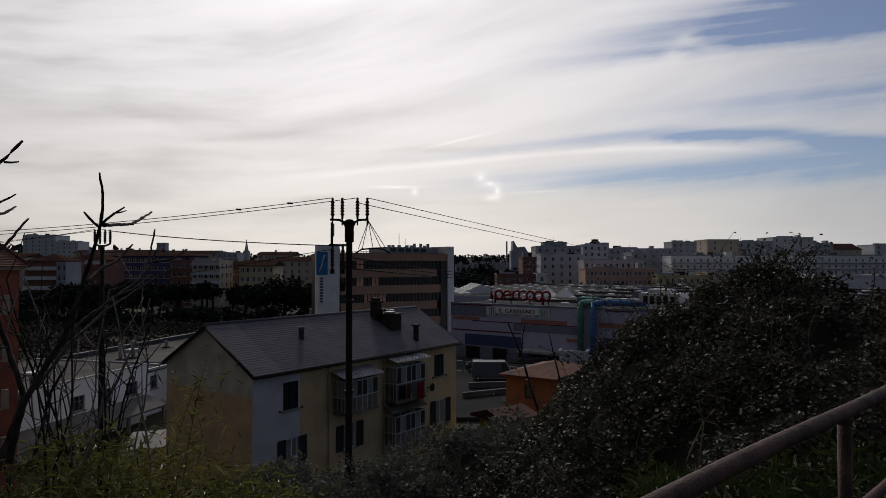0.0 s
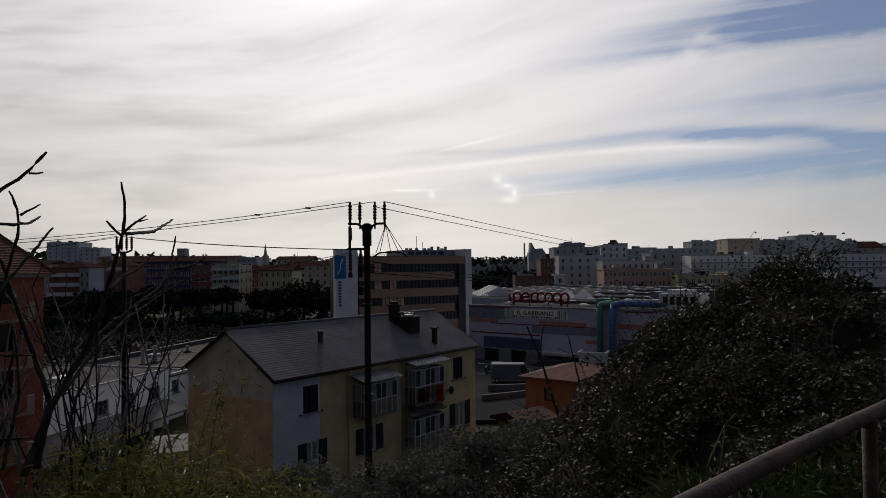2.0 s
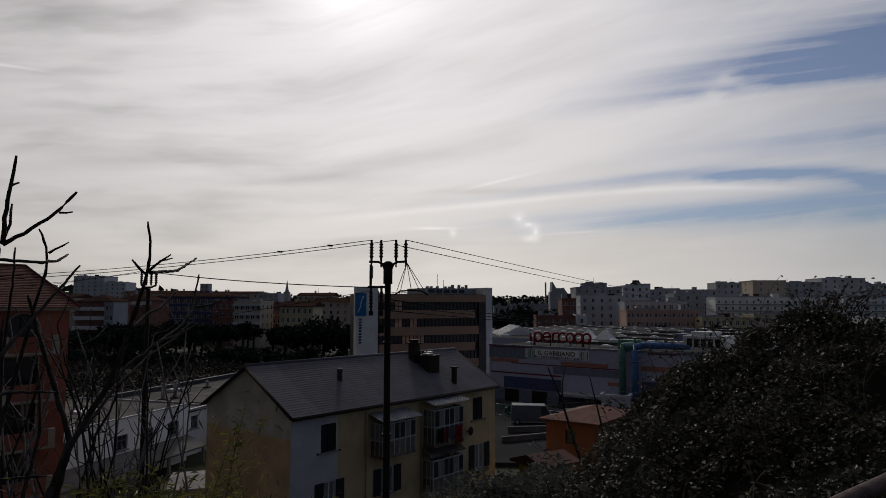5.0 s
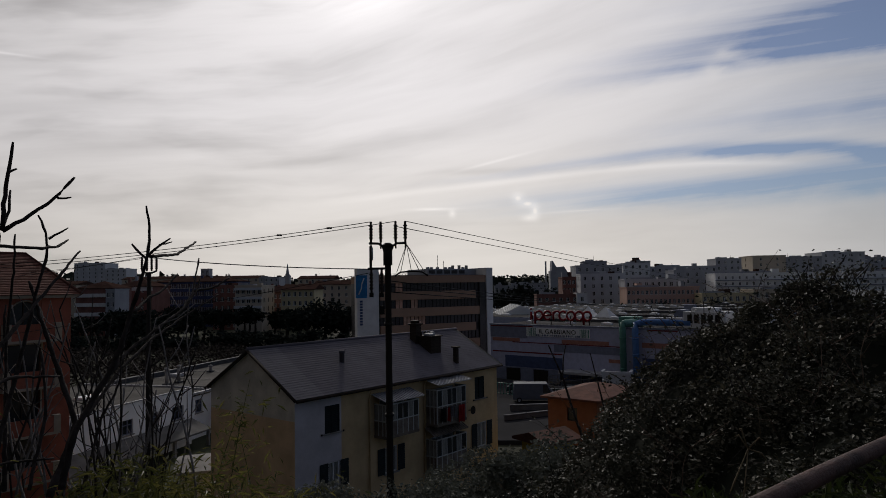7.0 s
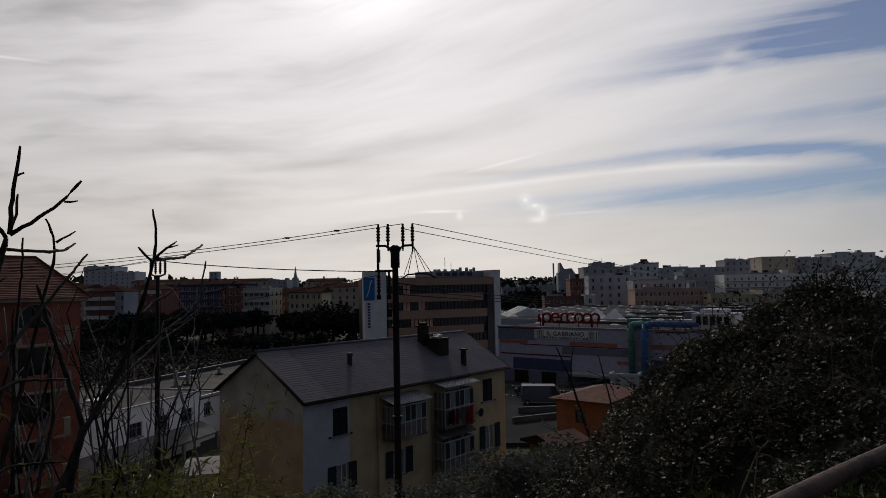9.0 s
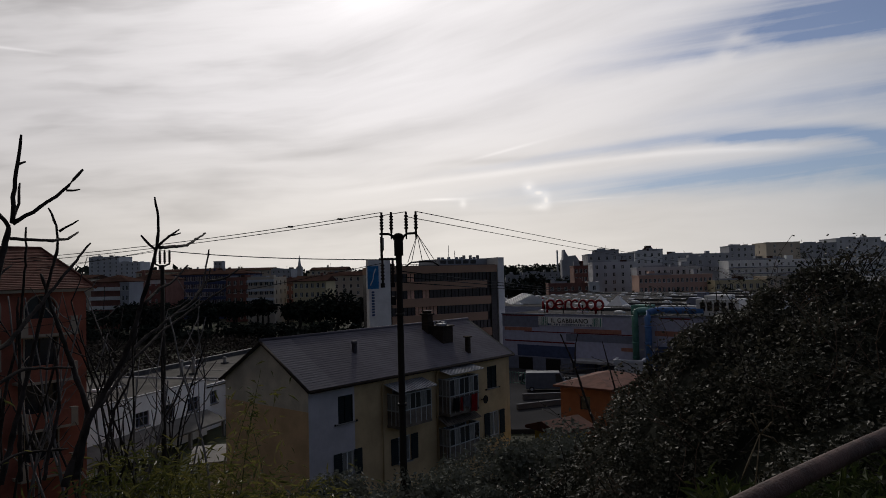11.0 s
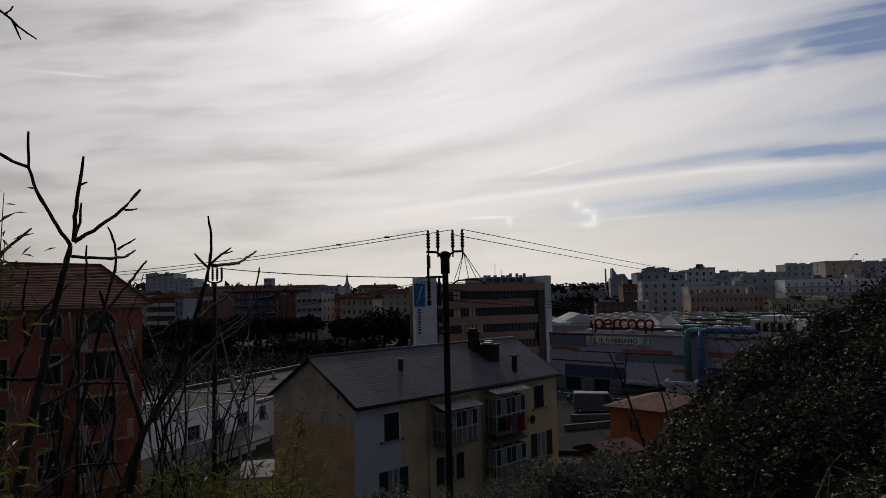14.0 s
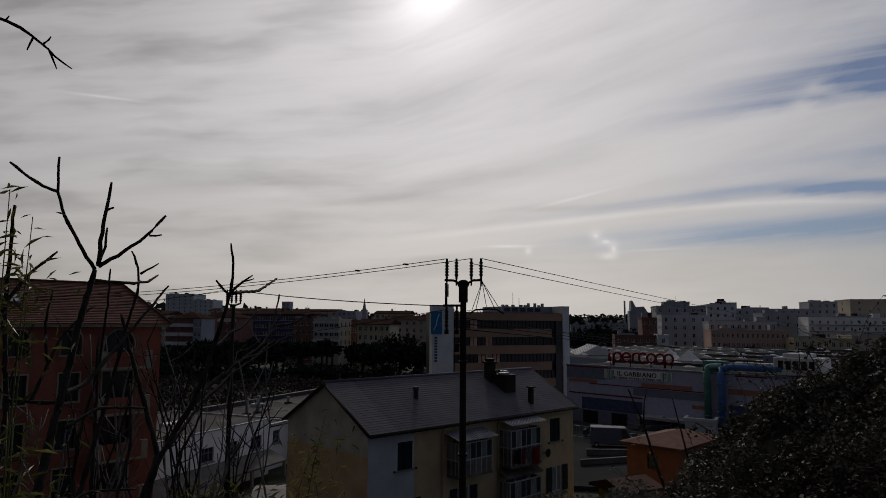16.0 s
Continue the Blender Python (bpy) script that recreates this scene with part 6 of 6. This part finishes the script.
def thin_stems():
    """Slender upright shoots with short side twigs among the bamboo."""
    r = random.Random(31)
    for i in range(46):
        x, y = r.uniform(-3.8, -1.6), r.uniform(3.7, 5.6)
        if x / y > -0.5:
            x = -0.5 * y - r.uniform(0, 0.5)
        top = 18 + y * r.uniform(-0.2, 0.0) - 0.25 * max(0, x / y + 0.5) * y
        p = Vector((x + r.uniform(-0.2, 0.2), y, ground_z(x, y) - 0.05))
        s = thing("bare_shrub", pose(p.x, p.y, p.z), "slender bare grey shrub with short side twigs", "shrub", "bare shrubs")
        base = p.copy()
        p = Vector((0, 0, 0))
        top -= base.z
        way = Vector((r.uniform(-0.18, 0.22), r.uniform(-0.1, 0.1), 1)).normalized()
        path = [p.copy()]
        while p.z < top:
            p = p + way * 0.12
            way = (way + Vector((r.gauss(0, 0.09), r.gauss(0, 0.07), 0.06))).normalized()
            path.append(p.copy())
        n = len(path)
        mat = M["greybark"] if i % 2 == 0 else M["bark"]
        part("stem", tube(bmesh.new(), path, [0.0105 - 0.0065 * k / n for k in range(n)], 6), mat, s)
        for _ in range(r.randint(2, 5)):
            k = r.randint(n // 2, n - 1)
            a = path[k]
            d = Vector((r.uniform(-1, 1), r.uniform(-0.5, 0.5), r.uniform(0.3, 0.9))).normalized() * r.uniform(0.12, 0.35)
            part("twig", tube(bmesh.new(), [a, a + d * 0.5 + Vector((0, 0, -0.01)), a + d + Vector((0, 0, 0.03))], [0.004, 0.0035, 0.0025], 5), mat, s)


thin_stems()


# ---- bamboo ----
def bamboo():
    b = thing("bamboo_clump", Matrix.Identity(4), "yellow-green bamboo with narrow pointed leaves", "bamboo")
    r = random.Random(12)
    rnd = np.random.default_rng(12)
    pts = []
    near = [(-2.04, 2.3, 17.7), (-2.0, 2.36, 17.62), (-2.12, 2.42, 17.66)]
    for i in range(49):
        if i < 38:
            x, y = r.uniform(-3.2, -0.95), r.uniform(3.2, 5.4)
            u = x / y
            top = 18 + y * (-0.265 - 0.2 * max(0, u + 0.5) + r.uniform(-0.1, 0.02))
        else:
            x, y, top = ((-1.62, 4.5, 17.25), (-1.55, 4.45, 17.42), (-1.7, 4.6, 17.1), (-2.4, 2.62, 18.62), (-2.31, 2.66, 18.5), (-2.45, 2.6, 18.4), (-2.38, 2.75, 18.3), (-2.75, 3.4, 17.1), *near)[i - 38]
        zb = ground_z(x, y) - 0.05
        lean = Vector((r.uniform(-0.12, 0.2), r.uniform(-0.1, 0.1), 0))
        path = []
        for k in range(9):
            f = k / 8
            path.append(Vector((x, y, zb + (top - zb) * f)) + lean * (f * f - 1) * 1.6)
        part("cane", tube(bmesh.new(), path, [0.007 - 0.005 * k / 8 for k in range(9)], 5), M["cane"], b)
        n = 260 if i < 38 else (110 if i < 41 else 60)
        for _ in range(n):
            f = r.uniform(0.45, 1.0) if i < 41 or i > 45 else r.uniform(0.72, 1.0)
            q = Vector((x, y, zb + (top - zb) * f)) + lean * (f * f - 1) * 1.6
            w = 0.16 if i < 38 else 0.09
            pts.append(q + Vector((r.gauss(0, w), r.gauss(0, w), r.gauss(0, 0.05))))
    tagged(part("leaves", leaf_cloud("leaves", pts, rnd, (0.045, 0.105), M["bambooleaf"], 0.4, 0.15, 0.25), None, b), kind="stuff")


bamboo()


# ---- trees ----
def tree(name, label, x, y, top, radius, leaf, count, size, seed, flat=1.0, squash=0.75, group="", zb=None):
    zb = ground_z(x, y) - 0.2 if zb is None else zb
    t = thing(name, pose(x, y, zb), label, "tree", group)
    h = top - zb
    r = random.Random(seed)
    rnd = np.random.default_rng(seed)
    ch = max(radius * squash, 0.4)
    trunk = bmesh.new()
    tube(trunk, [(0, 0, 0), (0.1 * radius, 0, h * 0.3), (0.05 * radius, 0.1 * radius, h - ch * 1.2)], [0.09 * radius + 0.05, 0.07 * radius + 0.04, 0.05 * radius + 0.02], 7)
    part("trunk", trunk, M["bark"], t)
    lobes = []
    for i in range(r.randint(7, 10)):
        a, d = r.uniform(0, 6.28), radius * math.sqrt(r.uniform(0.05, 0.75))
        c = Vector((d * math.cos(a), d * math.sin(a), h - ch + r.uniform(-0.55, 0.5) * ch * (1 - 0.5 * d / radius)))
        lobes.append((c, radius * r.uniform(0.32, 0.55)))
    for c, s in lobes[:5]:
        part("limb", tube(bmesh.new(), [(0.05 * radius, 0.05 * radius, h - ch * 1.5), c * 0.6 + Vector((0, 0, (h - ch * 1.5) * 0.4)), c], [0.04 * radius + 0.015, 0.03 * radius, 0.012 * radius], 5), M["bark"], t)
    pts = []
    for _ in range(count):
        c, s = r.choice(lobes)
        v = Vector((r.gauss(0, 1), r.gauss(0, 1), r.gauss(0, 1))).normalized() * s * r.uniform(0.55, 1.05)
        v.z *= squash
        pts.append(c + v)
    tagged(part("crown", leaf_cloud("crown", pts, rnd, size, leaf, 0.4, 0.6), None, t), kind="stuff")


for i, (x, y, top, rad) in enumerate(((-6.3, 24.5, 11.0, 1.6), (-4.6, 22.5, 11.8, 1.9), (-2.1, 23.0, 12.3, 2.2), (0.2, 24.0, 12.5, 2.0), (2.4, 25.5, 12.9, 2.0), (-0.9, 20.0, 12.6, 1.6), (1.6, 21.0, 13.2, 1.7), (-3.6, 19.5, 11.9, 1.6), (4.2, 24.0, 13.2, 1.8))):
    tree("olive_tree", "grey-green olive tree below the apartment house", x, y, top, rad, M["olive"], 2600, (0.12, 0.24), 40 + i, group="olive trees on the slope")
for i, (x, y, top, rad) in enumerate(((-7.7, 25.5, 10.4, 1.3), (-9.6, 27.0, 9.6, 1.4), (-12.0, 28.5, 8.9, 1.5))):
    tree("bush", "dark rounded evergreen bush beside the house", x, y, top, rad, M["pine"], 1800, (0.12, 0.22), 60 + i, squash=0.9, group="dark bushes")
# bare sapling over the bramble
limb_group("bare_sapling", "bare sapling with a forked top above the brambles", [
    ([(2.75, 16.6, 13.2), (2.2, 16.7, 14.8), (1.95, 16.75, 15.7), (1.62, 16.8, 16.5)], 0.05, 0.015),
    ([(1.95, 16.75, 15.75), (1.98, 16.8, 16.2), (2.05, 16.8, 16.5)], 0.02, 0.01),
    ([(4.6, 25.2, 12.5), (4.3, 25.4, 14.0), (4.0, 25.6, 15.4)], 0.05, 0.015),
])
r = random.Random(77)
for i in range(34):
    x = -125 + i * 2.75 + r.uniform(-1.5, 1.5)
    y = r.uniform(172, 208)
    tree("pine_tree", "dark umbrella pine in the valley", x, y, r.uniform(11.0, 13.6), r.uniform(3.6, 5.4), M["pine"], 620, (0.7, 1.6), 100 + i, squash=0.8, group="row of dark pines")
for i in range(26):
    x = -120 + i * 3.4 + r.uniform(-1.5, 1.5)
    tree("hedge_tree", "low dark evergreen tree along the road", x, r.uniform(158, 172), r.uniform(6.5, 8.8), r.uniform(2.6, 3.8), M["pine"], 420, (0.6, 1.3), 160 + i, squash=0.9, group="row of low evergreens")
tree("cedar_tree", "tall dark conifer beside the office building", -43.0, 182, 18.0, 5.0, M["pine"], 1100, (0.7, 1.5), 201, squash=1.5)
tree("cedar_tree", "tall dark conifer beside the office building", -38.5, 186, 14.5, 4.5, M["pine"], 800, (0.7, 1.5), 202, squash=1.1)
for i, (x, y, top, rad) in enumerate(((10, 260, 17, 7), (17, 280, 19, 7), (24, 300, 17, 8), (6, 300, 16, 7), (30, 330, 18, 9), (38, 345, 17, 8), (62, 236, 11, 4), (80, 235, 12, 4), (96, 250, 12, 5))):
    tree("pine_tree", "dark far tree between the buildings", x, y, top, rad, M["pine"], 420, (1.0, 2.2), 300 + i, squash=0.7, group="far trees")


def far_woods():
    rnd = np.random.default_rng(21)
    pts = []
    for _ in range(14000):
        y = rnd.uniform(520, 2200)
        x = rnd.uniform(-0.8, 0.9) * y
        h = 6 + 4 * noise.noise((x * 0.012, y * 0.012, 3))
        pts.append((x, y, ground_z(x, y) + rnd.uniform(0.2, 1) * h))
    ob = new("far_woods", leaf_cloud("far_woods", pts, rnd, (6, 12), M["pine"], 0.6, 0.8))
    tagged(ob, "dark wooded hills along the horizon", "woods", kind="stuff")


far_woods()


def scrub():
    rnd = np.random.default_rng(22)
    pts = []
    while len(pts) < 30000:
        x, y = rnd.uniform(-110, 0), rnd.uniform(96, 176)
        k = noise.noise((x * 0.06, y * 0.06, 1)) + 0.5 * noise.noise((x * 0.2, y * 0.2, 4))
        if k < rnd.uniform(-0.35, 0.5):
            continue
        pts.append((x, y, ground_z(x, y) + rnd.uniform(0, 1) ** 2 * (1.2 + 2.0 * max(0, k))))
    ob = new("scrub", leaf_cloud("scrub", pts, rnd, (0.4, 1.0), M["dry"], 0.5, 0.6))
    tagged(ob, "dull brown scrub and brambles on waste ground", "scrub", kind="stuff")


scrub()


def slope_scrub():
    rnd = np.random.default_rng(23)
    pts = []
    while len(pts) < 26000:
        x, y = rnd.uniform(-16, 12), rnd.uniform(5.5, 31)
        k = noise.noise((x * 0.5, y * 0.5, 1))
        if k < rnd.uniform(-0.5, 0.5):
            continue
        pts.append((x, y, ground_z(x, y) + rnd.uniform(0, 1) ** 1.5 * (0.5 + 0.9 * max(0, k))))
    ob = new("slope_scrub", leaf_cloud("slope_scrub", pts, rnd, (0.1, 0.24), M["dry"], 0.5, 0.5))
    tagged(ob, "rough dark scrub on the hillside", "scrub", kind="stuff")


slope_scrub()


# ---- railing beside the path ----
def railing():
    t = thing("railing", Matrix.Identity(4), "worn brown painted pipe railing beside the path", "railing")
    a, d = Vector((0.454, 1.45, 0)), Vector((1.306, 1.25, 0)).normalized()
    p = lambda s, z: a + d * s + Vector((0, 0, z))
    part("top_rail", tube(bmesh.new(), [p(s, 17.485 + 0.004 * math.sin(3 * s)) for s in np.linspace(-0.9, 5, 30)], 0.0245, 14), M["rail"], t)
    part("lower_rail", tube(bmesh.new(), [p(s, 17.11) for s in np.linspace(0.3, 5, 12)], 0.021, 12), M["rail"], t)
    for s in (1.3, 3.0, 4.7):
        q = p(s, 0)
        part("post", tube(bmesh.new(), [(q.x, q.y, ground_z(q.x, q.y) - 0.1), (q.x, q.y, 17.47)], 0.023, 12), M["rail"], t)
        part("weld", tube(bmesh.new(), [(q.x, q.y, 17.44), (q.x, q.y, 17.468)], [0.023, 0.03], 12), M["rail"], t)


railing()


def planter():
    t = thing("plastic_drum", pose(2.57, 3.35, 0), "pale grey dented plastic drum among the weeds", "drum")
    zb = ground_z(2.57, 3.35) - 0.03
    prof = ((0.17, zb), (0.235, zb + 0.05), (0.235, 16.97), (0.2, 17.06), (0.205, 17.24), (0.225, 17.33), (0.225, 17.35), (0.2, 17.35), (0.19, 17.15))
    part("shell", tube(bmesh.new(), [(0, 0, z + i * 1e-4) for i, (q, z) in enumerate(prof)], [q for q, z in prof], 20), M["plastic"], t)


planter()


# ---- washing, satellite dish, car park ----
def washing():
    m = along(-10.07, 36.0, 36.0)
    specs = ((11.25, 0.6, 0.85, "shutter", "dark cloth"), (12.0, 0.25, 0.9, "cloth_red", "red shirt"), (12.35, 0.3, 0.65, "cloth_grey", "grey shirt"), (12.75, 0.3, 0.8, "cloth_grey", "grey towel"), (13.2, 0.65, 1.15, "cloth_red", "red towel"))
    for x, w, h, mat, lab in specs:
        bm = bmesh.new()
        n = 7
        top = [bm.verts.new((x + w * k / (n - 1), -0.78 + 0.035 * math.sin(k * 2.1), 9.85)) for k in range(n)]
        bot = [bm.verts.new((x + w * k / (n - 1), -0.78 + 0.06 * math.sin(k * 2.1 + 1), 9.85 - h + 0.05 * math.sin(k))) for k in range(n)]
        for k in range(n - 1):
            bm.faces.new((top[k], bot[k], bot[k + 1], top[k + 1]))
        bmesh.ops.solidify(bm, geom=list(bm.faces), thickness=0.012)
        ob = new("laundry", mesh_of("laundry", bm, M[mat]))
        ob.matrix_basis = m
        tagged(ob, lab + " hanging on a balcony washing line", "laundry", "washing on the line")
    ln = new("washing_line", mesh_of("washing_line", tube(bmesh.new(), [(11.05, -0.78, 9.87), (14.2, -0.78, 9.87)], 0.012, 5), M["cable"]))
    ln.matrix_basis = m
    tagged(ln, "washing line along a balcony front", "line")
    d = thing("satellite_dish", m @ Matrix.Translation((15.75, 0.3, 9.05)), "small dark satellite dish on the wall", "dish")
    part("dish", tube(bmesh.new(), [(0, -0.35, 0), (0, -0.3, 0), (0, -0.22, 0)], [0.3, 0.24, 0.05], 14), M["iron"], d)
    part("arm", tube(bmesh.new(), [(0, -0.25, 0), (0, 0.05, -0.05)], 0.03, 6), M["iron"], d)


washing()


def car_park():
    verts = [(-6, 64, 3.42), (40, 64, 3.42), (62, 78, 3.42), (20, 94, 3.42), (-2, 108, 3.42), (-14, 104, 3.42)]
    bm = bmesh.new()
    top = [bm.verts.new(v) for v in verts]
    low = [bm.verts.new((v[0], v[1], 2.4)) for v in verts]
    bm.faces.new(top)
    for i in range(6):
        j = (i + 1) % 6
        bm.faces.new((top[j], top[i], low[i], low[j]))
    ob = new("car_park", mesh_of("car_park", bm, M["asphalt"]))
    tagged(ob, "grey asphalt car park below the shopping centre", "car park", kind="structure")


car_park()


def vehicle(name, label, x, y, az, paint, L=4.2, W=1.75, H=1.45, van=False):
    c = thing(name, along(x, y, az, 3.424), label, "car" if not van else "van", "parked vehicles")
    if van:
        prof = [(0, 0.35), (L, 0.35), (L, 0.95), (L - 0.6, 1.15), (L - 1.2, H), (0.1, H), (0, 1.0)]
        cab = [(L - 1.75, 1.15), (L - 0.72, 1.15), (L - 1.22, H - 0.1), (L - 1.75, H - 0.1)]
    else:
        prof = [(0, 0.3), (L, 0.3), (L, 0.72), (L - 0.25, 0.82), (L - 1.1, 0.9), (0.5, 0.95), (0.05, 0.85)]
        cab = [(0.35, 0.93), (L - 1.05, 0.9), (L - 1.75, H), (0.95, H)]
    part("body", bevelled(prism(bmesh.new(), prof, 0, W), 0.05), M[paint], c)
    part("cabin", bevelled(prism(bmesh.new(), cab, -0.01 if van else 0.12, W + 0.01 if van else W - 0.12), 0.03), M["glass"], c)
    if not van:
        part("roof", bevelled(boxes((1.0, L - 1.78, 0.16, W - 0.16, H - 0.02, H + 0.04)), 0.03), M[paint], c)
    for wx in (0.75, L - 0.8):
        for wy in (0.0, W):
            w = part("wheel", tube(bmesh.new(), [(wx, wy - 0.09, 0.31), (wx, wy + 0.09, 0.31)], 0.31, 14), M["rubber"], c)
            part("rim", tube(bmesh.new(), [(wx, wy - 0.1, 0.31), (wx, wy + 0.1, 0.31)], 0.18, 10), M["sheet"], w)


vehicle("van", "silver delivery van in the car park", 3.6, 84.0, 92, "vanpaint", 5.4, 2.0, 2.3, True)
for i, (x, y, az) in enumerate(((10.5, 75, 98), (9.5, 86, 90), (8.3, 82, 92), (3.0, 91, 96), (13.5, 88, 95), (15.5, 80, 95), (18.5, 84, 98), (22, 78, 92))):
    vehicle("car", "small grey car parked in the car park", x, y, az, "carpaint")
def retaining_wall(x, y, az, length, h, label):
    b = thing("retaining_wall", along(x, y, az, 3.424), label, "wall", "car park walls")
    part("wall", bevelled(boxes((0, length, 0, 0.25, 0, h)), 0.03), M["lean"], b)
    part("coping", bevelled(boxes((-0.05, length + 0.05, -0.06, 0.31, h + 0.002, h + 0.1)), 0.02), M["palebar"], b)


retaining_wall(2.2, 73.0, 62.0, 7.0, 0.5, "low stained concrete wall with pale coping beside the ramp")
retaining_wall(3.0, 78.5, 80.0, 9.0, 0.6, "low stained concrete wall with pale coping beside the ramp")


def ramp_rail(cx, cy, r, z):
    f = thing("ramp_railing", pose(cx, cy, z), "white curved railing round the car park ramp", "railing")
    part("kerb", tube(bmesh.new(), [(r * math.cos(a), r * math.sin(a), 0.2) for a in np.linspace(0, 2 * math.pi, 33)], 0.25, 6), M["lean"], f)
    for zz in (0.75, 1.3):
        part("rail", tube(bmesh.new(), [(r * math.cos(a), r * math.sin(a), zz) for a in np.linspace(0, 2 * math.pi, 33)], 0.05, 5), M["palebar"], f)
    post = mesh_of("post", boxes((-0.03, 0.03, -0.03, 0.03, 0.2, 1.3)), M["palebar"])
    for k in range(40):
        a = 2 * math.pi * k / 40
        part("post", post, None, f, m=Matrix.Translation((r * math.cos(a), r * math.sin(a), 0)))


ramp_rail(12.0, 96.5, 2.9, 3.424)
# kiosk and fence at the foot of the shopping centre
building("kiosk", "small pale kiosk beside the car park", 15.5, 90.0, 108, 3.6, 2.6, 3.3, 6.0, "grey2", cols=2, win=(0.8, 0.9), group="")


def fence(x0, y0, x1, y1, z, h, mat, label):
    f = thing("fence", pose(x0, y0, z), label, "fence")
    d = Vector((x1 - x0, y1 - y0, 0))
    n = int(d.length / 0.45)
    post = mesh_of("bar", boxes((-0.03, 0.03, -0.03, 0.03, 0, h)), M[mat])
    for k in range(n + 1):
        part("bar", post, None, f, m=Matrix.Translation(d * k / n))
    for zz in (0.15, h - 0.1):
        part("rail", tube(bmesh.new(), [(0, 0, zz), (d.x, d.y, zz)], 0.035, 5), M[mat], f)


fence(0.0, 92.0, 6.0, 88.0, 3.42, 1.6, "teal", "green metal fence in front of the shopping centre")
fence(7.0, 88.0, 15.0, 84.5, 3.42, 1.3, "white", "white railing along the car park ramp")


def mast(x, y, top, label):
    t = thing("phone_mast", pose(x, y, 0), label, "mast")
    part("pole", tube(bmesh.new(), [(0, 0, ground_z(x, y)), (0, 0, top)], 0.35, 6), M["grey1"], t)
    for k in range(3):
        a = k * 2.09
        part("antenna", boxes((1.6 * math.cos(a) - 0.25, 1.6 * math.cos(a) + 0.25, 1.6 * math.sin(a) - 0.2, 1.6 * math.sin(a) + 0.2, top - 2.2, top + 0.2)), M["grey2"], t)
    part("platform", tube(bmesh.new(), [(0, 0, top - 1.3), (0, 0, top - 1.1)], 1.7, 10), M["iron"], t)


mast(203, 290, 26.5, "grey mobile phone mast behind the flats")
